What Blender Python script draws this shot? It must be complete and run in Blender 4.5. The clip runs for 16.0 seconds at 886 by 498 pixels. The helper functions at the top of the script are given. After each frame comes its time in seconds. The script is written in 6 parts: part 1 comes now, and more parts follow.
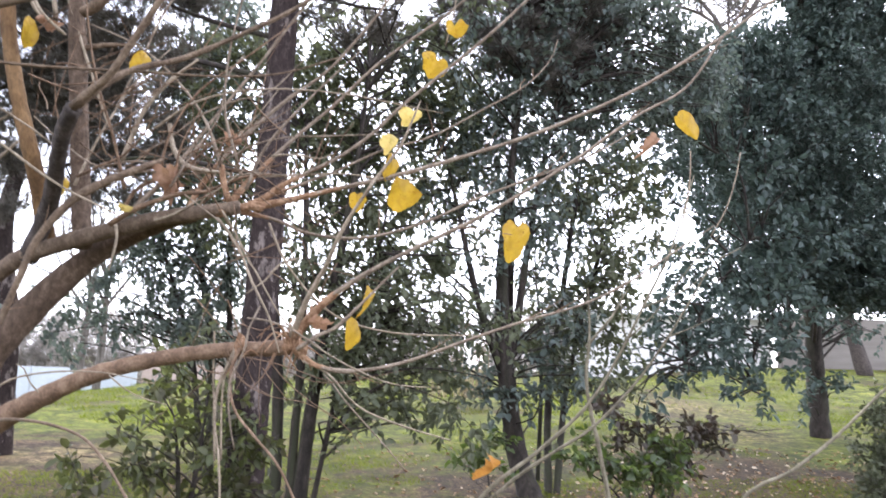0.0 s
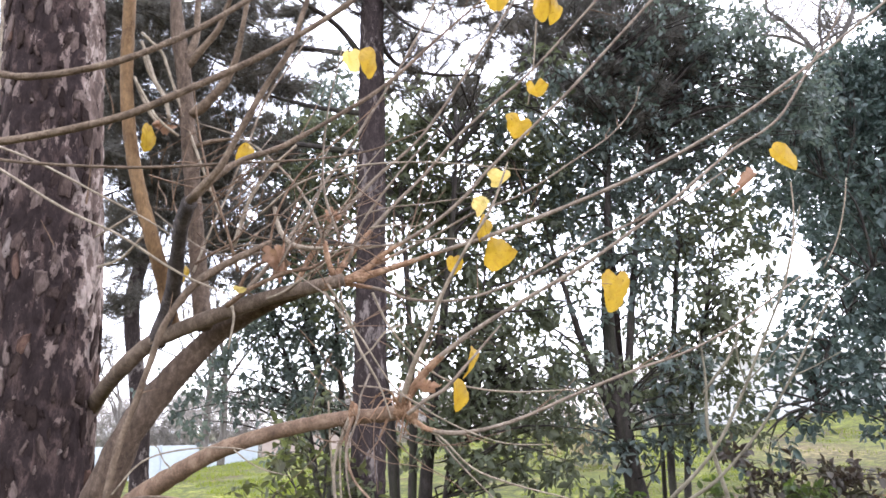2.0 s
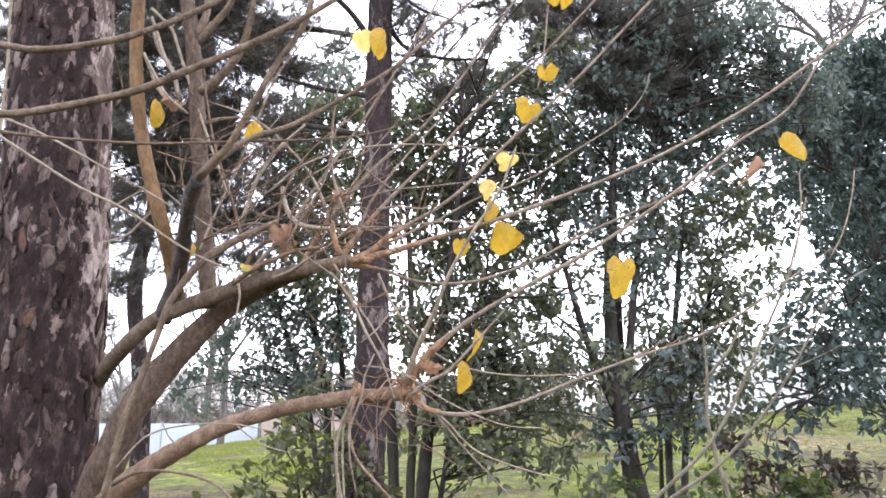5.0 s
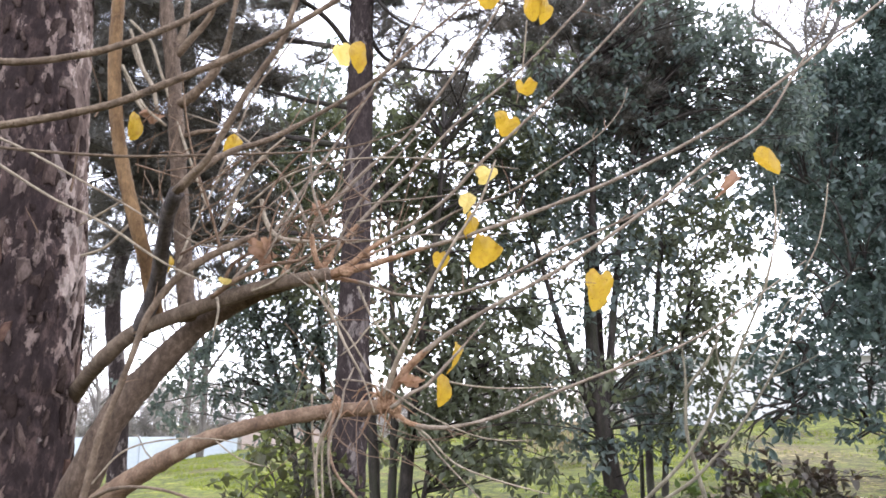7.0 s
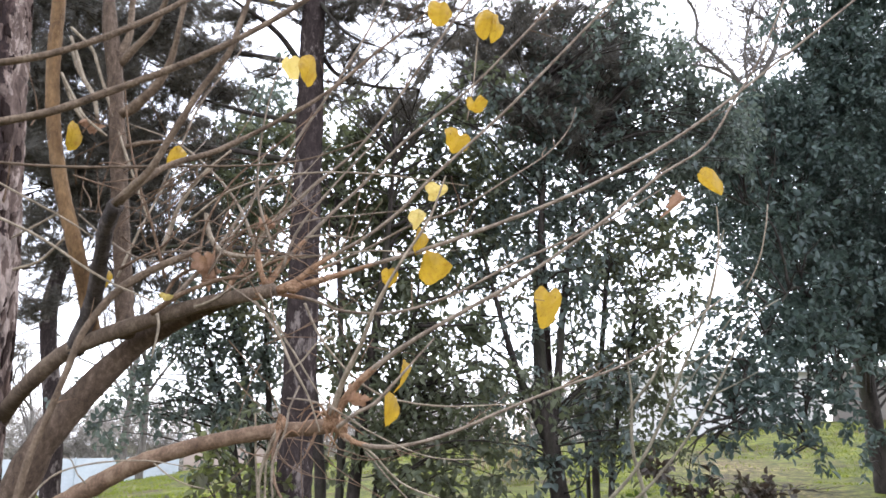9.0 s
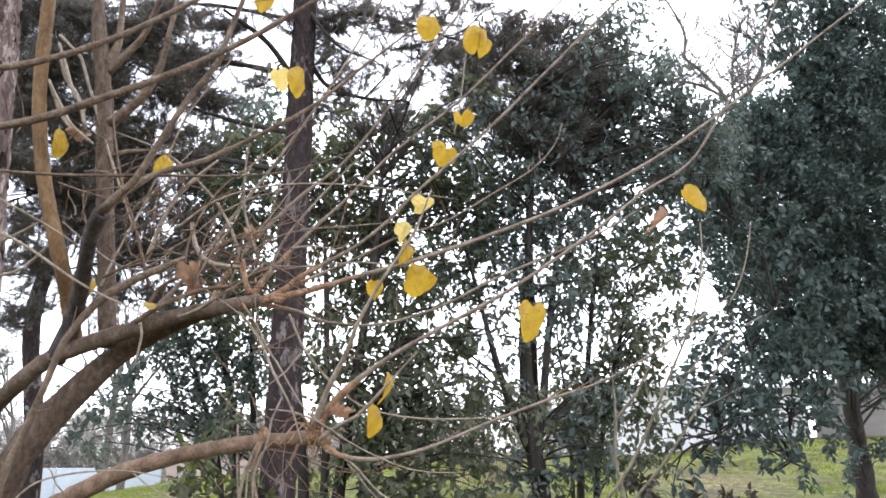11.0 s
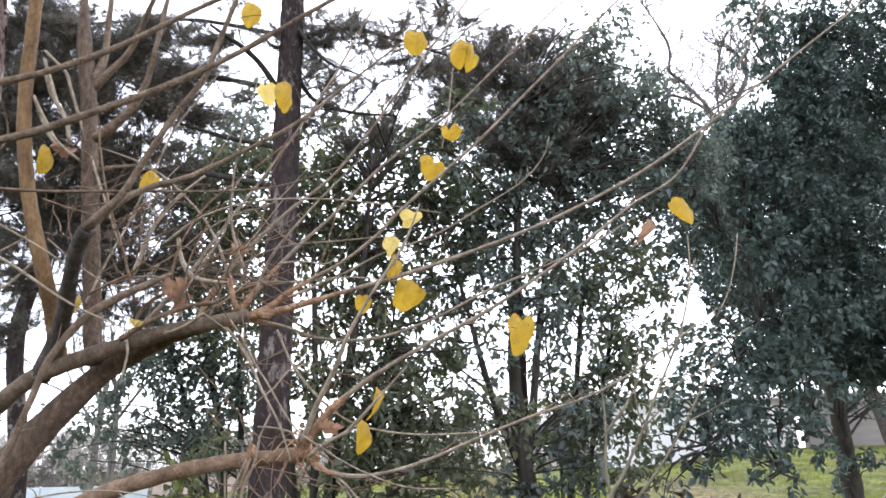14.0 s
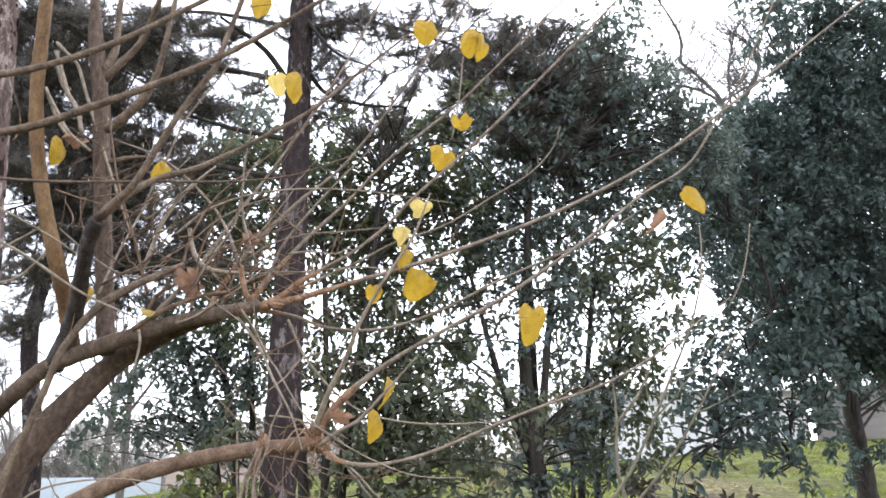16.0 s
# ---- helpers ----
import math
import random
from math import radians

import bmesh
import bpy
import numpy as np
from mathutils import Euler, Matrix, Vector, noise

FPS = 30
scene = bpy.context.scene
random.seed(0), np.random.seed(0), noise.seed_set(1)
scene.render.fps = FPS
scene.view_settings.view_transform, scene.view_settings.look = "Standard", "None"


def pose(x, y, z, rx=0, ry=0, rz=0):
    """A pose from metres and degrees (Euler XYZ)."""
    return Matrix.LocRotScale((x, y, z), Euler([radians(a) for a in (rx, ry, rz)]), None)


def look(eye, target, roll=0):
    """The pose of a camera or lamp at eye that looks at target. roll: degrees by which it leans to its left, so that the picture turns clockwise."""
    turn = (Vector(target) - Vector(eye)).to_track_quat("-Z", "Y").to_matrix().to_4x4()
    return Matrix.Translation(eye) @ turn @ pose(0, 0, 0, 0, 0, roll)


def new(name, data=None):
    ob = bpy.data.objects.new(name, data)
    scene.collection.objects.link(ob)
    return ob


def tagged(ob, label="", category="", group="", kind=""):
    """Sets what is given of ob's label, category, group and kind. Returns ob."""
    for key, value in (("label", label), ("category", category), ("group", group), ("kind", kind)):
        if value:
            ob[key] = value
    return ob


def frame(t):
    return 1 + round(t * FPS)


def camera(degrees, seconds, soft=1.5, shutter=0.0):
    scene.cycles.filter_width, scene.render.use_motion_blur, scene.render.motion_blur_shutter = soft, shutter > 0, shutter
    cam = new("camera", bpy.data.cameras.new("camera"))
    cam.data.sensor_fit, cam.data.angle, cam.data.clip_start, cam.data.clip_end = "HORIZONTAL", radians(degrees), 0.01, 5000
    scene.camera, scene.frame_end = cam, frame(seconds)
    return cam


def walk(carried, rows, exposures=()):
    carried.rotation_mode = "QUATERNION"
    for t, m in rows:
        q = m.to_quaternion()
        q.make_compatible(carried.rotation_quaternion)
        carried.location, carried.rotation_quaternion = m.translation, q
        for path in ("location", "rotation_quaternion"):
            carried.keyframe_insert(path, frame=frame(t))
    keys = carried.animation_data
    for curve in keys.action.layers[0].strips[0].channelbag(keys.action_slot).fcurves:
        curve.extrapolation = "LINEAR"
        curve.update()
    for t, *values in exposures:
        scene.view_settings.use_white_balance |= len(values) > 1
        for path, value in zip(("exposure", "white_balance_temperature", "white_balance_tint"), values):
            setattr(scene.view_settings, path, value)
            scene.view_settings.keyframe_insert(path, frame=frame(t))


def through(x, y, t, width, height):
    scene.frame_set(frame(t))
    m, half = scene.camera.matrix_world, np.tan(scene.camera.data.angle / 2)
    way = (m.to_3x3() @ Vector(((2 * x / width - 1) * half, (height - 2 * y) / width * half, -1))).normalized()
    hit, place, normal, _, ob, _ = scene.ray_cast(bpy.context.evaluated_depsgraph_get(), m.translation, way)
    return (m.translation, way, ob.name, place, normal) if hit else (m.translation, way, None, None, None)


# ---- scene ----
cam = camera(62.0, 16.0, soft=1.65, shutter=0.55)
PATH = [
    (0.0, pose(0.009, 0.036, 1.608, 98.96, -2.05, -4.71)),
    (0.5, pose(-0.005, 0.022, 1.606, 100.79, -0.71, -2.54)),
    (1.0, pose(-0.012, 0.000, 1.602, 101.64, -1.41, 1.56)),
    (1.5, pose(0.006, 0.011, 1.606, 101.97, 0.37, 2.52)),
    (2.0, pose(0.014, 0.001, 1.607, 103.36, 1.28, 3.82)),
    (2.5, pose(0.011, 0.005, 1.605, 102.54, 0.92, 3.41)),
    (3.0, pose(0.004, 0.002, 1.602, 102.04, 0.48, 3.44)),
    (3.5, pose(-0.000, -0.000, 1.600, 101.90, 0.00, 4.60)),
    (4.0, pose(-0.002, 0.001, 1.598, 102.05, -0.13, 4.19)),
    (6.5, pose(0.010, -0.010, 1.601, 102.44, 0.32, 3.08)),
    (7.0, pose(0.009, -0.010, 1.604, 103.04, 0.35, 2.36)),
    (7.5, pose(0.015, 0.002, 1.609, 103.67, 0.59, 0.92)),
    (8.0, pose(0.017, 0.009, 1.607, 104.38, 0.87, -0.49)),
    (8.5, pose(0.011, 0.005, 1.605, 104.32, 0.98, -0.74)),
    (9.0, pose(0.011, 0.007, 1.607, 104.31, 0.81, -1.53)),
    (11.5, pose(0.021, -0.003, 1.608, 105.53, 0.39, -2.66)),
    (12.0, pose(0.019, -0.000, 1.609, 105.78, 0.68, -2.54)),
    (12.5, pose(0.017, 0.004, 1.610, 105.92, 0.71, -2.61)),
    (13.0, pose(0.018, 0.003, 1.611, 105.94, 0.74, -2.80)),
    (13.5, pose(0.018, -0.001, 1.609, 106.11, 0.92, -2.91)),
    (14.0, pose(0.019, 0.001, 1.611, 106.25, 0.94, -3.37)),
    (14.5, pose(0.021, -0.003, 1.609, 106.37, 1.25, -3.58)),
    (15.0, pose(0.019, -0.001, 1.606, 106.25, 1.19, -3.32)),
    (15.5, pose(0.017, 0.006, 1.604, 105.81, 1.11, -2.93)),
    (16.0, pose(0.018, 0.006, 1.604, 105.68, 0.81, -2.59)),
]
walk(cam, PATH, [(0.0, 1.94, 6260, 17), (0.5, 2.05, 6260, 17), (1.5, 2.05, 6260, 17), (6.5, 2.02, 6300, 16), (9.0, 1.72, 6320, 14), (16.0, 1.7, 6300, 13)])

# ---- light: a bright overcast sky, a veiled sun high ahead ----
world = bpy.data.worlds.new("overcast_sky")
scene.world = world
world.use_nodes = True
wn, wl = world.node_tree.nodes, world.node_tree.links
sky = wn.new("ShaderNodeTexSky")
sky.sky_type = "NISHITA"
sky.sun_disc = False
sky.sun_elevation = radians(45)
sky.sun_rotation = radians(25)
sky.dust_density = 1.0
veil = wn.new("ShaderNodeHueSaturation")
veil.inputs["Saturation"].default_value = 0.5
back = wn["Background"]
back.inputs["Strength"].default_value = 0.15
wl.new(sky.outputs[0], veil.inputs["Color"])
cloud = wn.new("ShaderNodeMix")
cloud.data_type = "RGBA"
cloud.inputs[0].default_value = 0.6
cloud.inputs[7].default_value = (8.3, 8.8, 9.7, 1)
wl.new(veil.outputs[0], cloud.inputs[6])
wl.new(cloud.outputs[2], back.inputs["Color"])
sun_lamp = bpy.data.lights.new("sun", "SUN")
sun_lamp.energy, sun_lamp.angle, sun_lamp.color = 1.0, radians(20), (1.0, 0.96, 0.91)
sun = new("sun", sun_lamp)
sun.matrix_world = look((8, 17, 19), (0, 0, 0))


# ---- materials ----
def material(name, rough=0.7, spec=0.4):
    mat = bpy.data.materials.new(name)
    mat.use_nodes = True
    n, l = mat.node_tree.nodes, mat.node_tree.links
    b = n["Principled BSDF"]
    b.inputs["Roughness"].default_value = rough
    b.inputs["Specular IOR Level"].default_value = spec
    return mat, n, l, b


def ramp(n, stops):
    r = n.new("ShaderNodeValToRGB")
    e = r.color_ramp.elements
    e[0].position, e[0].color = stops[0][0], (*stops[0][1], 1)
    e[1].position, e[1].color = stops[-1][0], (*stops[-1][1], 1)
    for p, c in stops[1:-1]:
        e.new(p).color = (*c, 1)
    return r


def noise_tex(n, l, scale, detail=4, coord=None, rough=0.6):
    t = n.new("ShaderNodeTexNoise")
    t.inputs["Scale"].default_value, t.inputs["Detail"].default_value, t.inputs["Roughness"].default_value = scale, detail, rough
    if coord:
        l.new(coord, t.inputs["Vector"])
    return t


def stretch(n, l, sx, sy, sz):
    c = n.new("ShaderNodeTexCoord")
    m = n.new("ShaderNodeMapping")
    m.inputs["Scale"].default_value = (sx, sy, sz)
    l.new(c.outputs["Object"], m.inputs["Vector"])
    return m.outputs[0]


def mix(n, l, fac, a, b, blend="MIX"):
    m = n.new("ShaderNodeMix")
    m.data_type, m.blend_type = "RGBA", blend
    for sock, v in ((m.inputs[0], fac), (m.inputs[6], a), (m.inputs[7], b)):
        if isinstance(v, (int, float)):
            sock.default_value = v
        elif isinstance(v, tuple):
            sock.default_value = (*v, 1)
        else:
            l.new(v, sock)
    return m.outputs[2]


def bump(n, l, b, height, strength=0.5, distance=0.01):
    k = n.new("ShaderNodeBump")
    k.inputs["Strength"].default_value, k.inputs["Distance"].default_value = strength, distance
    l.new(height, k.inputs["Height"])
    l.new(k.outputs[0], b.inputs["Normal"])


def bark_mat(name, dark, mid, light, scale, tall=0.35, rough=0.85, strength=0.7, moss=None):
    mat, n, l, b = material(name, rough, 0.25)
    co = stretch(n, l, 1, 1, tall)
    t1, t2 = noise_tex(n, l, scale, 6, co), noise_tex(n, l, scale * 5, 5, co)
    r = ramp(n, [(0.3, dark), (0.5, mid), (0.72, light)])
    l.new(t1.outputs[0], r.inputs[0])
    col = mix(n, l, 0.85, r.outputs[0], t2.outputs[0], "SOFT_LIGHT")
    # weathered blotches and fine pale pores
    t4, t5 = noise_tex(n, l, scale * 0.28, 4), noise_tex(n, l, scale * 9, 2, co)
    blotch = ramp(n, [(0.36, (0.3, 0.3, 0.3)), (0.62, (0.68, 0.68, 0.68))])
    l.new(t4.outputs[0], blotch.inputs[0])
    col = mix(n, l, 0.55, col, blotch.outputs[0], "SOFT_LIGHT")
    pores = ramp(n, [(0.64, (0, 0, 0)), (0.72, (0.55, 0.55, 0.55))])
    l.new(t5.outputs[0], pores.inputs[0])
    col = mix(n, l, pores.outputs[0], col, tuple(1.25 * v for v in light))
    if moss:
        t3 = noise_tex(n, l, scale * 0.25, 3)
        k = ramp(n, [(0.5, (0, 0, 0)), (0.68, (1, 1, 1))])
        l.new(t3.outputs[0], k.inputs[0])
        col = mix(n, l, k.outputs[0], col, moss)
    l.new(col, b.inputs["Base Color"])
    bump(n, l, b, t2.outputs[0], strength, 0.009)
    return mat


def plate_bark_mat(name, dark, warm, pale, cover):
    """Old pine bark: dark reddish-brown, with ragged pale patches where plates have flaked away."""
    mat, n, l, b = material(name, 0.95, 0.05)
    co = stretch(n, l, 1, 1, 0.42)
    warp = noise_tex(n, l, 16, 5, co)
    bent = mix(n, l, 0.09, co, warp.outputs[1], "ADD")
    t1, t2, t3, t4 = noise_tex(n, l, 14, 7, bent, 0.66), noise_tex(n, l, 95, 6, bent, 0.7), noise_tex(n, l, 4.0, 3, co), noise_tex(n, l, 26, 5, bent, 0.65)
    base = ramp(n, [(0.35, dark), (0.52, tuple(1.5 * v for v in dark)), (0.66, warm)])
    l.new(t4.outputs[0], base.inputs[0])
    # patches come in drifts
    both = n.new("ShaderNodeMath")
    both.operation = "MULTIPLY_ADD"
    both.inputs[1].default_value = 0.6
    l.new(t3.outputs[0], both.inputs[0])
    l.new(t1.outputs[0], both.inputs[2])
    k = ramp(n, [(cover, (0, 0, 0)), (cover + 0.022, (0.75, 0.75, 0.75)), (cover + 0.09, (1, 1, 1))])
    l.new(both.outputs[0], k.inputs[0])
    light = ramp(n, [(0.36, tuple(0.5 * v for v in pale)), (0.5, pale), (0.64, tuple(1.3 * v for v in pale))])
    l.new(t4.outputs[0], light.inputs[0])
    col = mix(n, l, k.outputs[0], base.outputs[0], light.outputs[0])
    col = mix(n, l, 0.6, col, t2.outputs[0], "SOFT_LIGHT")
    l.new(col, b.inputs["Base Color"])
    bump(n, l, b, t4.outputs[0], 0.9, 0.015)
    return mat


def leaf_mat(name, stops, rough=0.35, glow=(0.12, 0.22, 0.03), through=0.25, spots=None, spec=0.5):
    """Thin leaf: glossy skin, some light comes through from behind."""
    mat, n, l, b = material(name, rough, spec)
    g = n.new("ShaderNodeNewGeometry")
    r = ramp(n, stops)
    l.new(g.outputs["Random Per Island"], r.inputs[0])
    t = noise_tex(n, l, 40, 4)
    col = mix(n, l, 0.4, r.outputs[0], t.outputs[0], "SOFT_LIGHT")
    if spots:
        dark, own = tuple(0.3 * v for v in spots), n.new("ShaderNodeTexCoord").outputs["Object"]
        olive = tuple(0.75 * v for v in stops[0][1][:2]) + (0.03,)
        for scale, low, high, amount, tone in ((26, 0.5, 0.7, 0.6, olive), (60, 0.52, 0.7, 0.6, spots), (260, 0.66, 0.7, 0.9, dark), (110, 0.68, 0.71, 0.9, dark)):
            s = noise_tex(n, l, scale, 2, own)
            k = ramp(n, [(low, (0, 0, 0)), (high, (amount, amount, amount))])
            l.new(s.outputs[0], k.inputs[0])
            col = mix(n, l, k.outputs[0], col, tone)
    l.new(col, b.inputs["Base Color"])
    tr = n.new("ShaderNodeBsdfTranslucent")
    tint = mix(n, l, 0.5, col, glow)
    l.new(tint, tr.inputs["Color"])
    ms = n.new("ShaderNodeMixShader")
    ms.inputs[0].default_value = through
    l.new(b.outputs[0], ms.inputs[1])
    l.new(tr.outputs[0], ms.inputs[2])
    l.new(ms.outputs[0], n["Material Output"].inputs["Surface"])
    return mat


WORN = ((8.2, 20.3, 1.9, 3.2, 0.7), (6.7, 14.7, 1.7, 1.7, 0.7), (-4.3, 11.1, 1.8, 1.3, 0.65))  # worn patches: middle, half width, half depth, strength


def ground_mat():
    mat, n, l, b = material("grassy_earth", 0.95, 0.15)
    c = n.new("ShaderNodeTexCoord").outputs["Object"]
    patch, mid, fine = noise_tex(n, l, 0.3, 5, c), noise_tex(n, l, 2.1, 7, c, 0.7), noise_tex(n, l, 24, 5, c)
    green = ramp(n, [(0.39, (0.034, 0.036, 0.009)), (0.46, (0.054, 0.063, 0.008)), (0.53, (0.088, 0.103, 0.01)), (0.6, (0.165, 0.15, 0.032))])
    tuft = noise_tex(n, l, 7.0, 6, c, 0.75)
    l.new(mix(n, l, 0.5, mid.outputs[0], tuft.outputs[0]), green.inputs[0])
    # earth tones lowered partly for the shade beneath the trees
    earth = ramp(n, [(0.3, (0.017, 0.0105, 0.006)), (0.48, (0.04, 0.025, 0.013)), (0.6, (0.078, 0.052, 0.027)), (0.72, (0.19, 0.145, 0.085))])
    l.new(fine.outputs[0], earth.inputs[0])
    # bare earth lies near the trees, grass beyond
    sep = n.new("ShaderNodeSeparateXYZ")
    l.new(c, sep.inputs[0])
    near = n.new("ShaderNodeMapRange")
    near.inputs[1].default_value, near.inputs[2].default_value = 8.5, 15.0
    near.inputs[3].default_value, near.inputs[4].default_value = 0.04, -0.06
    l.new(sep.outputs[1], near.inputs[0])
    # a worn brown strip under the evergreens, thickened partly to put in their shade
    under, strip = n.new("ShaderNodeMapRange"), n.new("ShaderNodeMapRange")
    under.inputs[1].default_value, under.inputs[2].default_value = 0.8, 4.0
    under.inputs[3].default_value, under.inputs[4].default_value = 0.0, 0.17
    strip.inputs[1].default_value, strip.inputs[2].default_value = 9.5, 12.5
    strip.inputs[3].default_value, strip.inputs[4].default_value = 1.0, 0.0
    l.new(sep.outputs[0], under.inputs[0])
    l.new(sep.outputs[1], strip.inputs[0])
    worn = n.new("ShaderNodeMath")
    worn.operation = "MULTIPLY_ADD"
    l.new(under.outputs[0], worn.inputs[0])
    l.new(strip.outputs[0], worn.inputs[1])
    l.new(near.outputs[0], worn.inputs[2])
    s1 = n.new("ShaderNodeMath")
    s1.operation = "ADD"
    half = n.new("ShaderNodeMath")
    half.operation = "MULTIPLY"
    half.inputs[1].default_value = 0.87
    l.new(patch.outputs[0], half.inputs[0])
    l.new(half.outputs[0], s1.inputs[0])
    l.new(worn.outputs[0], s1.inputs[1])
    s2 = n.new("ShaderNodeMath")
    s2.operation = "MULTIPLY_ADD"
    s2.inputs[1].default_value = 0.75
    l.new(mid.outputs[0], s2.inputs[0])
    l.new(s1.outputs[0], s2.inputs[2])
    k = ramp(n, [(0.76, (0, 0, 0)), (0.9, (1, 1, 1))])
    l.new(s2.outputs[0], k.inputs[0])
    col = mix(n, l, k.outputs[0], green.outputs[0], earth.outputs[0])
    # trodden straw-coloured patches in the grass
    straw = ramp(n, [(0.4, (0.045, 0.032, 0.014)), (0.48, (0.095, 0.07, 0.032)), (0.54, (0.15, 0.11, 0.056)), (0.62, (0.27, 0.2, 0.115))])
    l.new(tuft.outputs[0], straw.inputs[0])
    for cx, cy, rx, ry, amount in WORN:
        off, shrink, far = [n.new("ShaderNodeVectorMath") for i in range(3)]
        off.operation, shrink.operation, far.operation = "SUBTRACT", "MULTIPLY", "LENGTH"
        off.inputs[1].default_value, shrink.inputs[1].default_value = (cx, cy, 0), (1 / rx, 1 / ry, 0)
        l.new(c, off.inputs[0])
        l.new(off.outputs[0], shrink.inputs[0])
        l.new(shrink.outputs[0], far.inputs[0])
        ragged = n.new("ShaderNodeMath")
        ragged.operation = "MULTIPLY_ADD"
        ragged.inputs[1].default_value = 2.6
        l.new(mid.outputs[0], ragged.inputs[0])
        l.new(far.outputs["Value"], ragged.inputs[2])
        k2 = ramp(n, [(0.62, (amount, amount, amount)), (1.0, (0, 0, 0))])
        half2 = n.new("ShaderNodeMath")
        half2.operation = "MULTIPLY"
        half2.inputs[1].default_value = 0.42
        l.new(ragged.outputs[0], half2.inputs[0])
        l.new(half2.outputs[0], k2.inputs[0])
        col = mix(n, l, k2.outputs[0], col, straw.outputs[0])
    clod = noise_tex(n, l, 1.5, 8, c, 0.78)
    uneven = ramp(n, [(0.4, (0.1, 0.1, 0.1)), (0.5, (0.42, 0.42, 0.42)), (0.6, (0.72, 0.72, 0.72))])
    l.new(clod.outputs[0], uneven.inputs[0])
    col = mix(n, l, 0.75, col, uneven.outputs[0], "SOFT_LIGHT")
    col = mix(n, l, 0.8, col, tuft.outputs[0], "SOFT_LIGHT")
    col = mix(n, l, 0.4, col, fine.outputs[0], "SOFT_LIGHT")
    l.new(col, b.inputs["Base Color"])
    bump(n, l, b, fine.outputs[0], 0.4, 0.02)
    return mat


def plain_mat(name, a, c, scale, rough=0.8):
    mat, n, l, b = material(name, rough, 0.3)
    t1, t2 = noise_tex(n, l, scale, 5), noise_tex(n, l, scale * 14, 4)
    r = ramp(n, [(0.35, a), (0.65, c)])
    l.new(t1.outputs[0], r.inputs[0])
    l.new(mix(n, l, 0.35, r.outputs[0], t2.outputs[0], "SOFT_LIGHT"), b.inputs["Base Color"])
    bump(n, l, b, t2.outputs[0], 0.3, 0.01)
    return mat


M_PLATE = plate_bark_mat("flaky_pine_bark", (0.022, 0.0155, 0.0148), (0.085, 0.057, 0.05), (0.19, 0.14, 0.122), 0.866)
M_OLDPLATE = plate_bark_mat("dark_old_pine_bark", (0.026, 0.0195, 0.0185), (0.065, 0.05, 0.046), (0.16, 0.132, 0.12), 0.89)
M_PALEPLATE = plate_bark_mat("pale_flank_pine_bark", (0.07, 0.05, 0.043), (0.165, 0.122, 0.104), (0.27, 0.215, 0.188), 0.82)
M_TAN = bark_mat("tan_young_bark", (0.074, 0.05, 0.033), (0.13, 0.09, 0.06), (0.198, 0.145, 0.101), 28, 0.8, 0.8, 0.8)
M_OCHRE = bark_mat("ochre_young_bark", (0.072, 0.039, 0.0165), (0.125, 0.07, 0.029), (0.182, 0.109, 0.05), 22, 0.5, 0.8, 0.6)
M_WARM = bark_mat("warm_tan_bark", (0.086, 0.053, 0.034), (0.148, 0.093, 0.059), (0.228, 0.154, 0.103), 26, 0.8, 0.8, 0.6)
M_SHOOT = bark_mat("pale_shoot_bark", (0.122, 0.092, 0.068), (0.19, 0.147, 0.109), (0.275, 0.222, 0.172), 30, 0.8, 0.8, 0.5)
M_ORANGE = bark_mat("orange_tan_knot_bark", (0.14, 0.076, 0.04), (0.24, 0.138, 0.08), (0.35, 0.23, 0.145), 30, 0.8, 0.8, 0.7)
M_GREYBROWN = bark_mat("dark_grey_brown_bark", (0.03, 0.024, 0.022), (0.06, 0.048, 0.043), (0.11, 0.09, 0.08), 26, 0.7, 0.85, 1.0)
M_BROWN = bark_mat("brown_limb_bark", (0.062, 0.041, 0.028), (0.105, 0.071, 0.049), (0.178, 0.126, 0.091), 60, 0.6, 0.85, 1.0)
M_LIMB = bark_mat("light_brown_limb_bark", (0.078, 0.054, 0.038), (0.13, 0.092, 0.064), (0.205, 0.152, 0.11), 50, 0.6, 0.85, 0.9)
M_GREYTWIG = bark_mat("pale_grey_twig", (0.14, 0.11, 0.08), (0.23, 0.183, 0.132), (0.34, 0.28, 0.21), 30, 0.8, 0.8, 0.4)
M_DULLTWIG = bark_mat("dull_olive_twig", (0.08, 0.069, 0.047), (0.136, 0.117, 0.08), (0.205, 0.18, 0.13), 20, 0.6, 0.8, 0.3)
M_DARKBARK = bark_mat("dark_evergreen_bark", (0.015, 0.0115, 0.0095), (0.031, 0.0245, 0.0205), (0.062, 0.05, 0.042), 12, 0.4, 0.9, 0.8, (0.034, 0.035, 0.02))
M_FARBARK = bark_mat("far_grey_bark", (0.07, 0.06, 0.052), (0.12, 0.105, 0.092), (0.19, 0.17, 0.15), 8, 0.4)
M_LEAF = leaf_mat("dark_glossy_leaf", [(0.0, (0.062, 0.08, 0.076)), (0.6, (0.09, 0.114, 0.104)), (1.0, (0.14, 0.16, 0.135))], 0.42, (0.16, 0.2, 0.12), 0.38, None, 0.4)
M_OLIVE = leaf_mat("dull_olive_leaf", [(0.0, (0.06, 0.062, 0.042)), (0.6, (0.085, 0.095, 0.058)), (1.0, (0.132, 0.14, 0.084))], 0.45, (0.18, 0.21, 0.085), 0.4, None, 0.32)
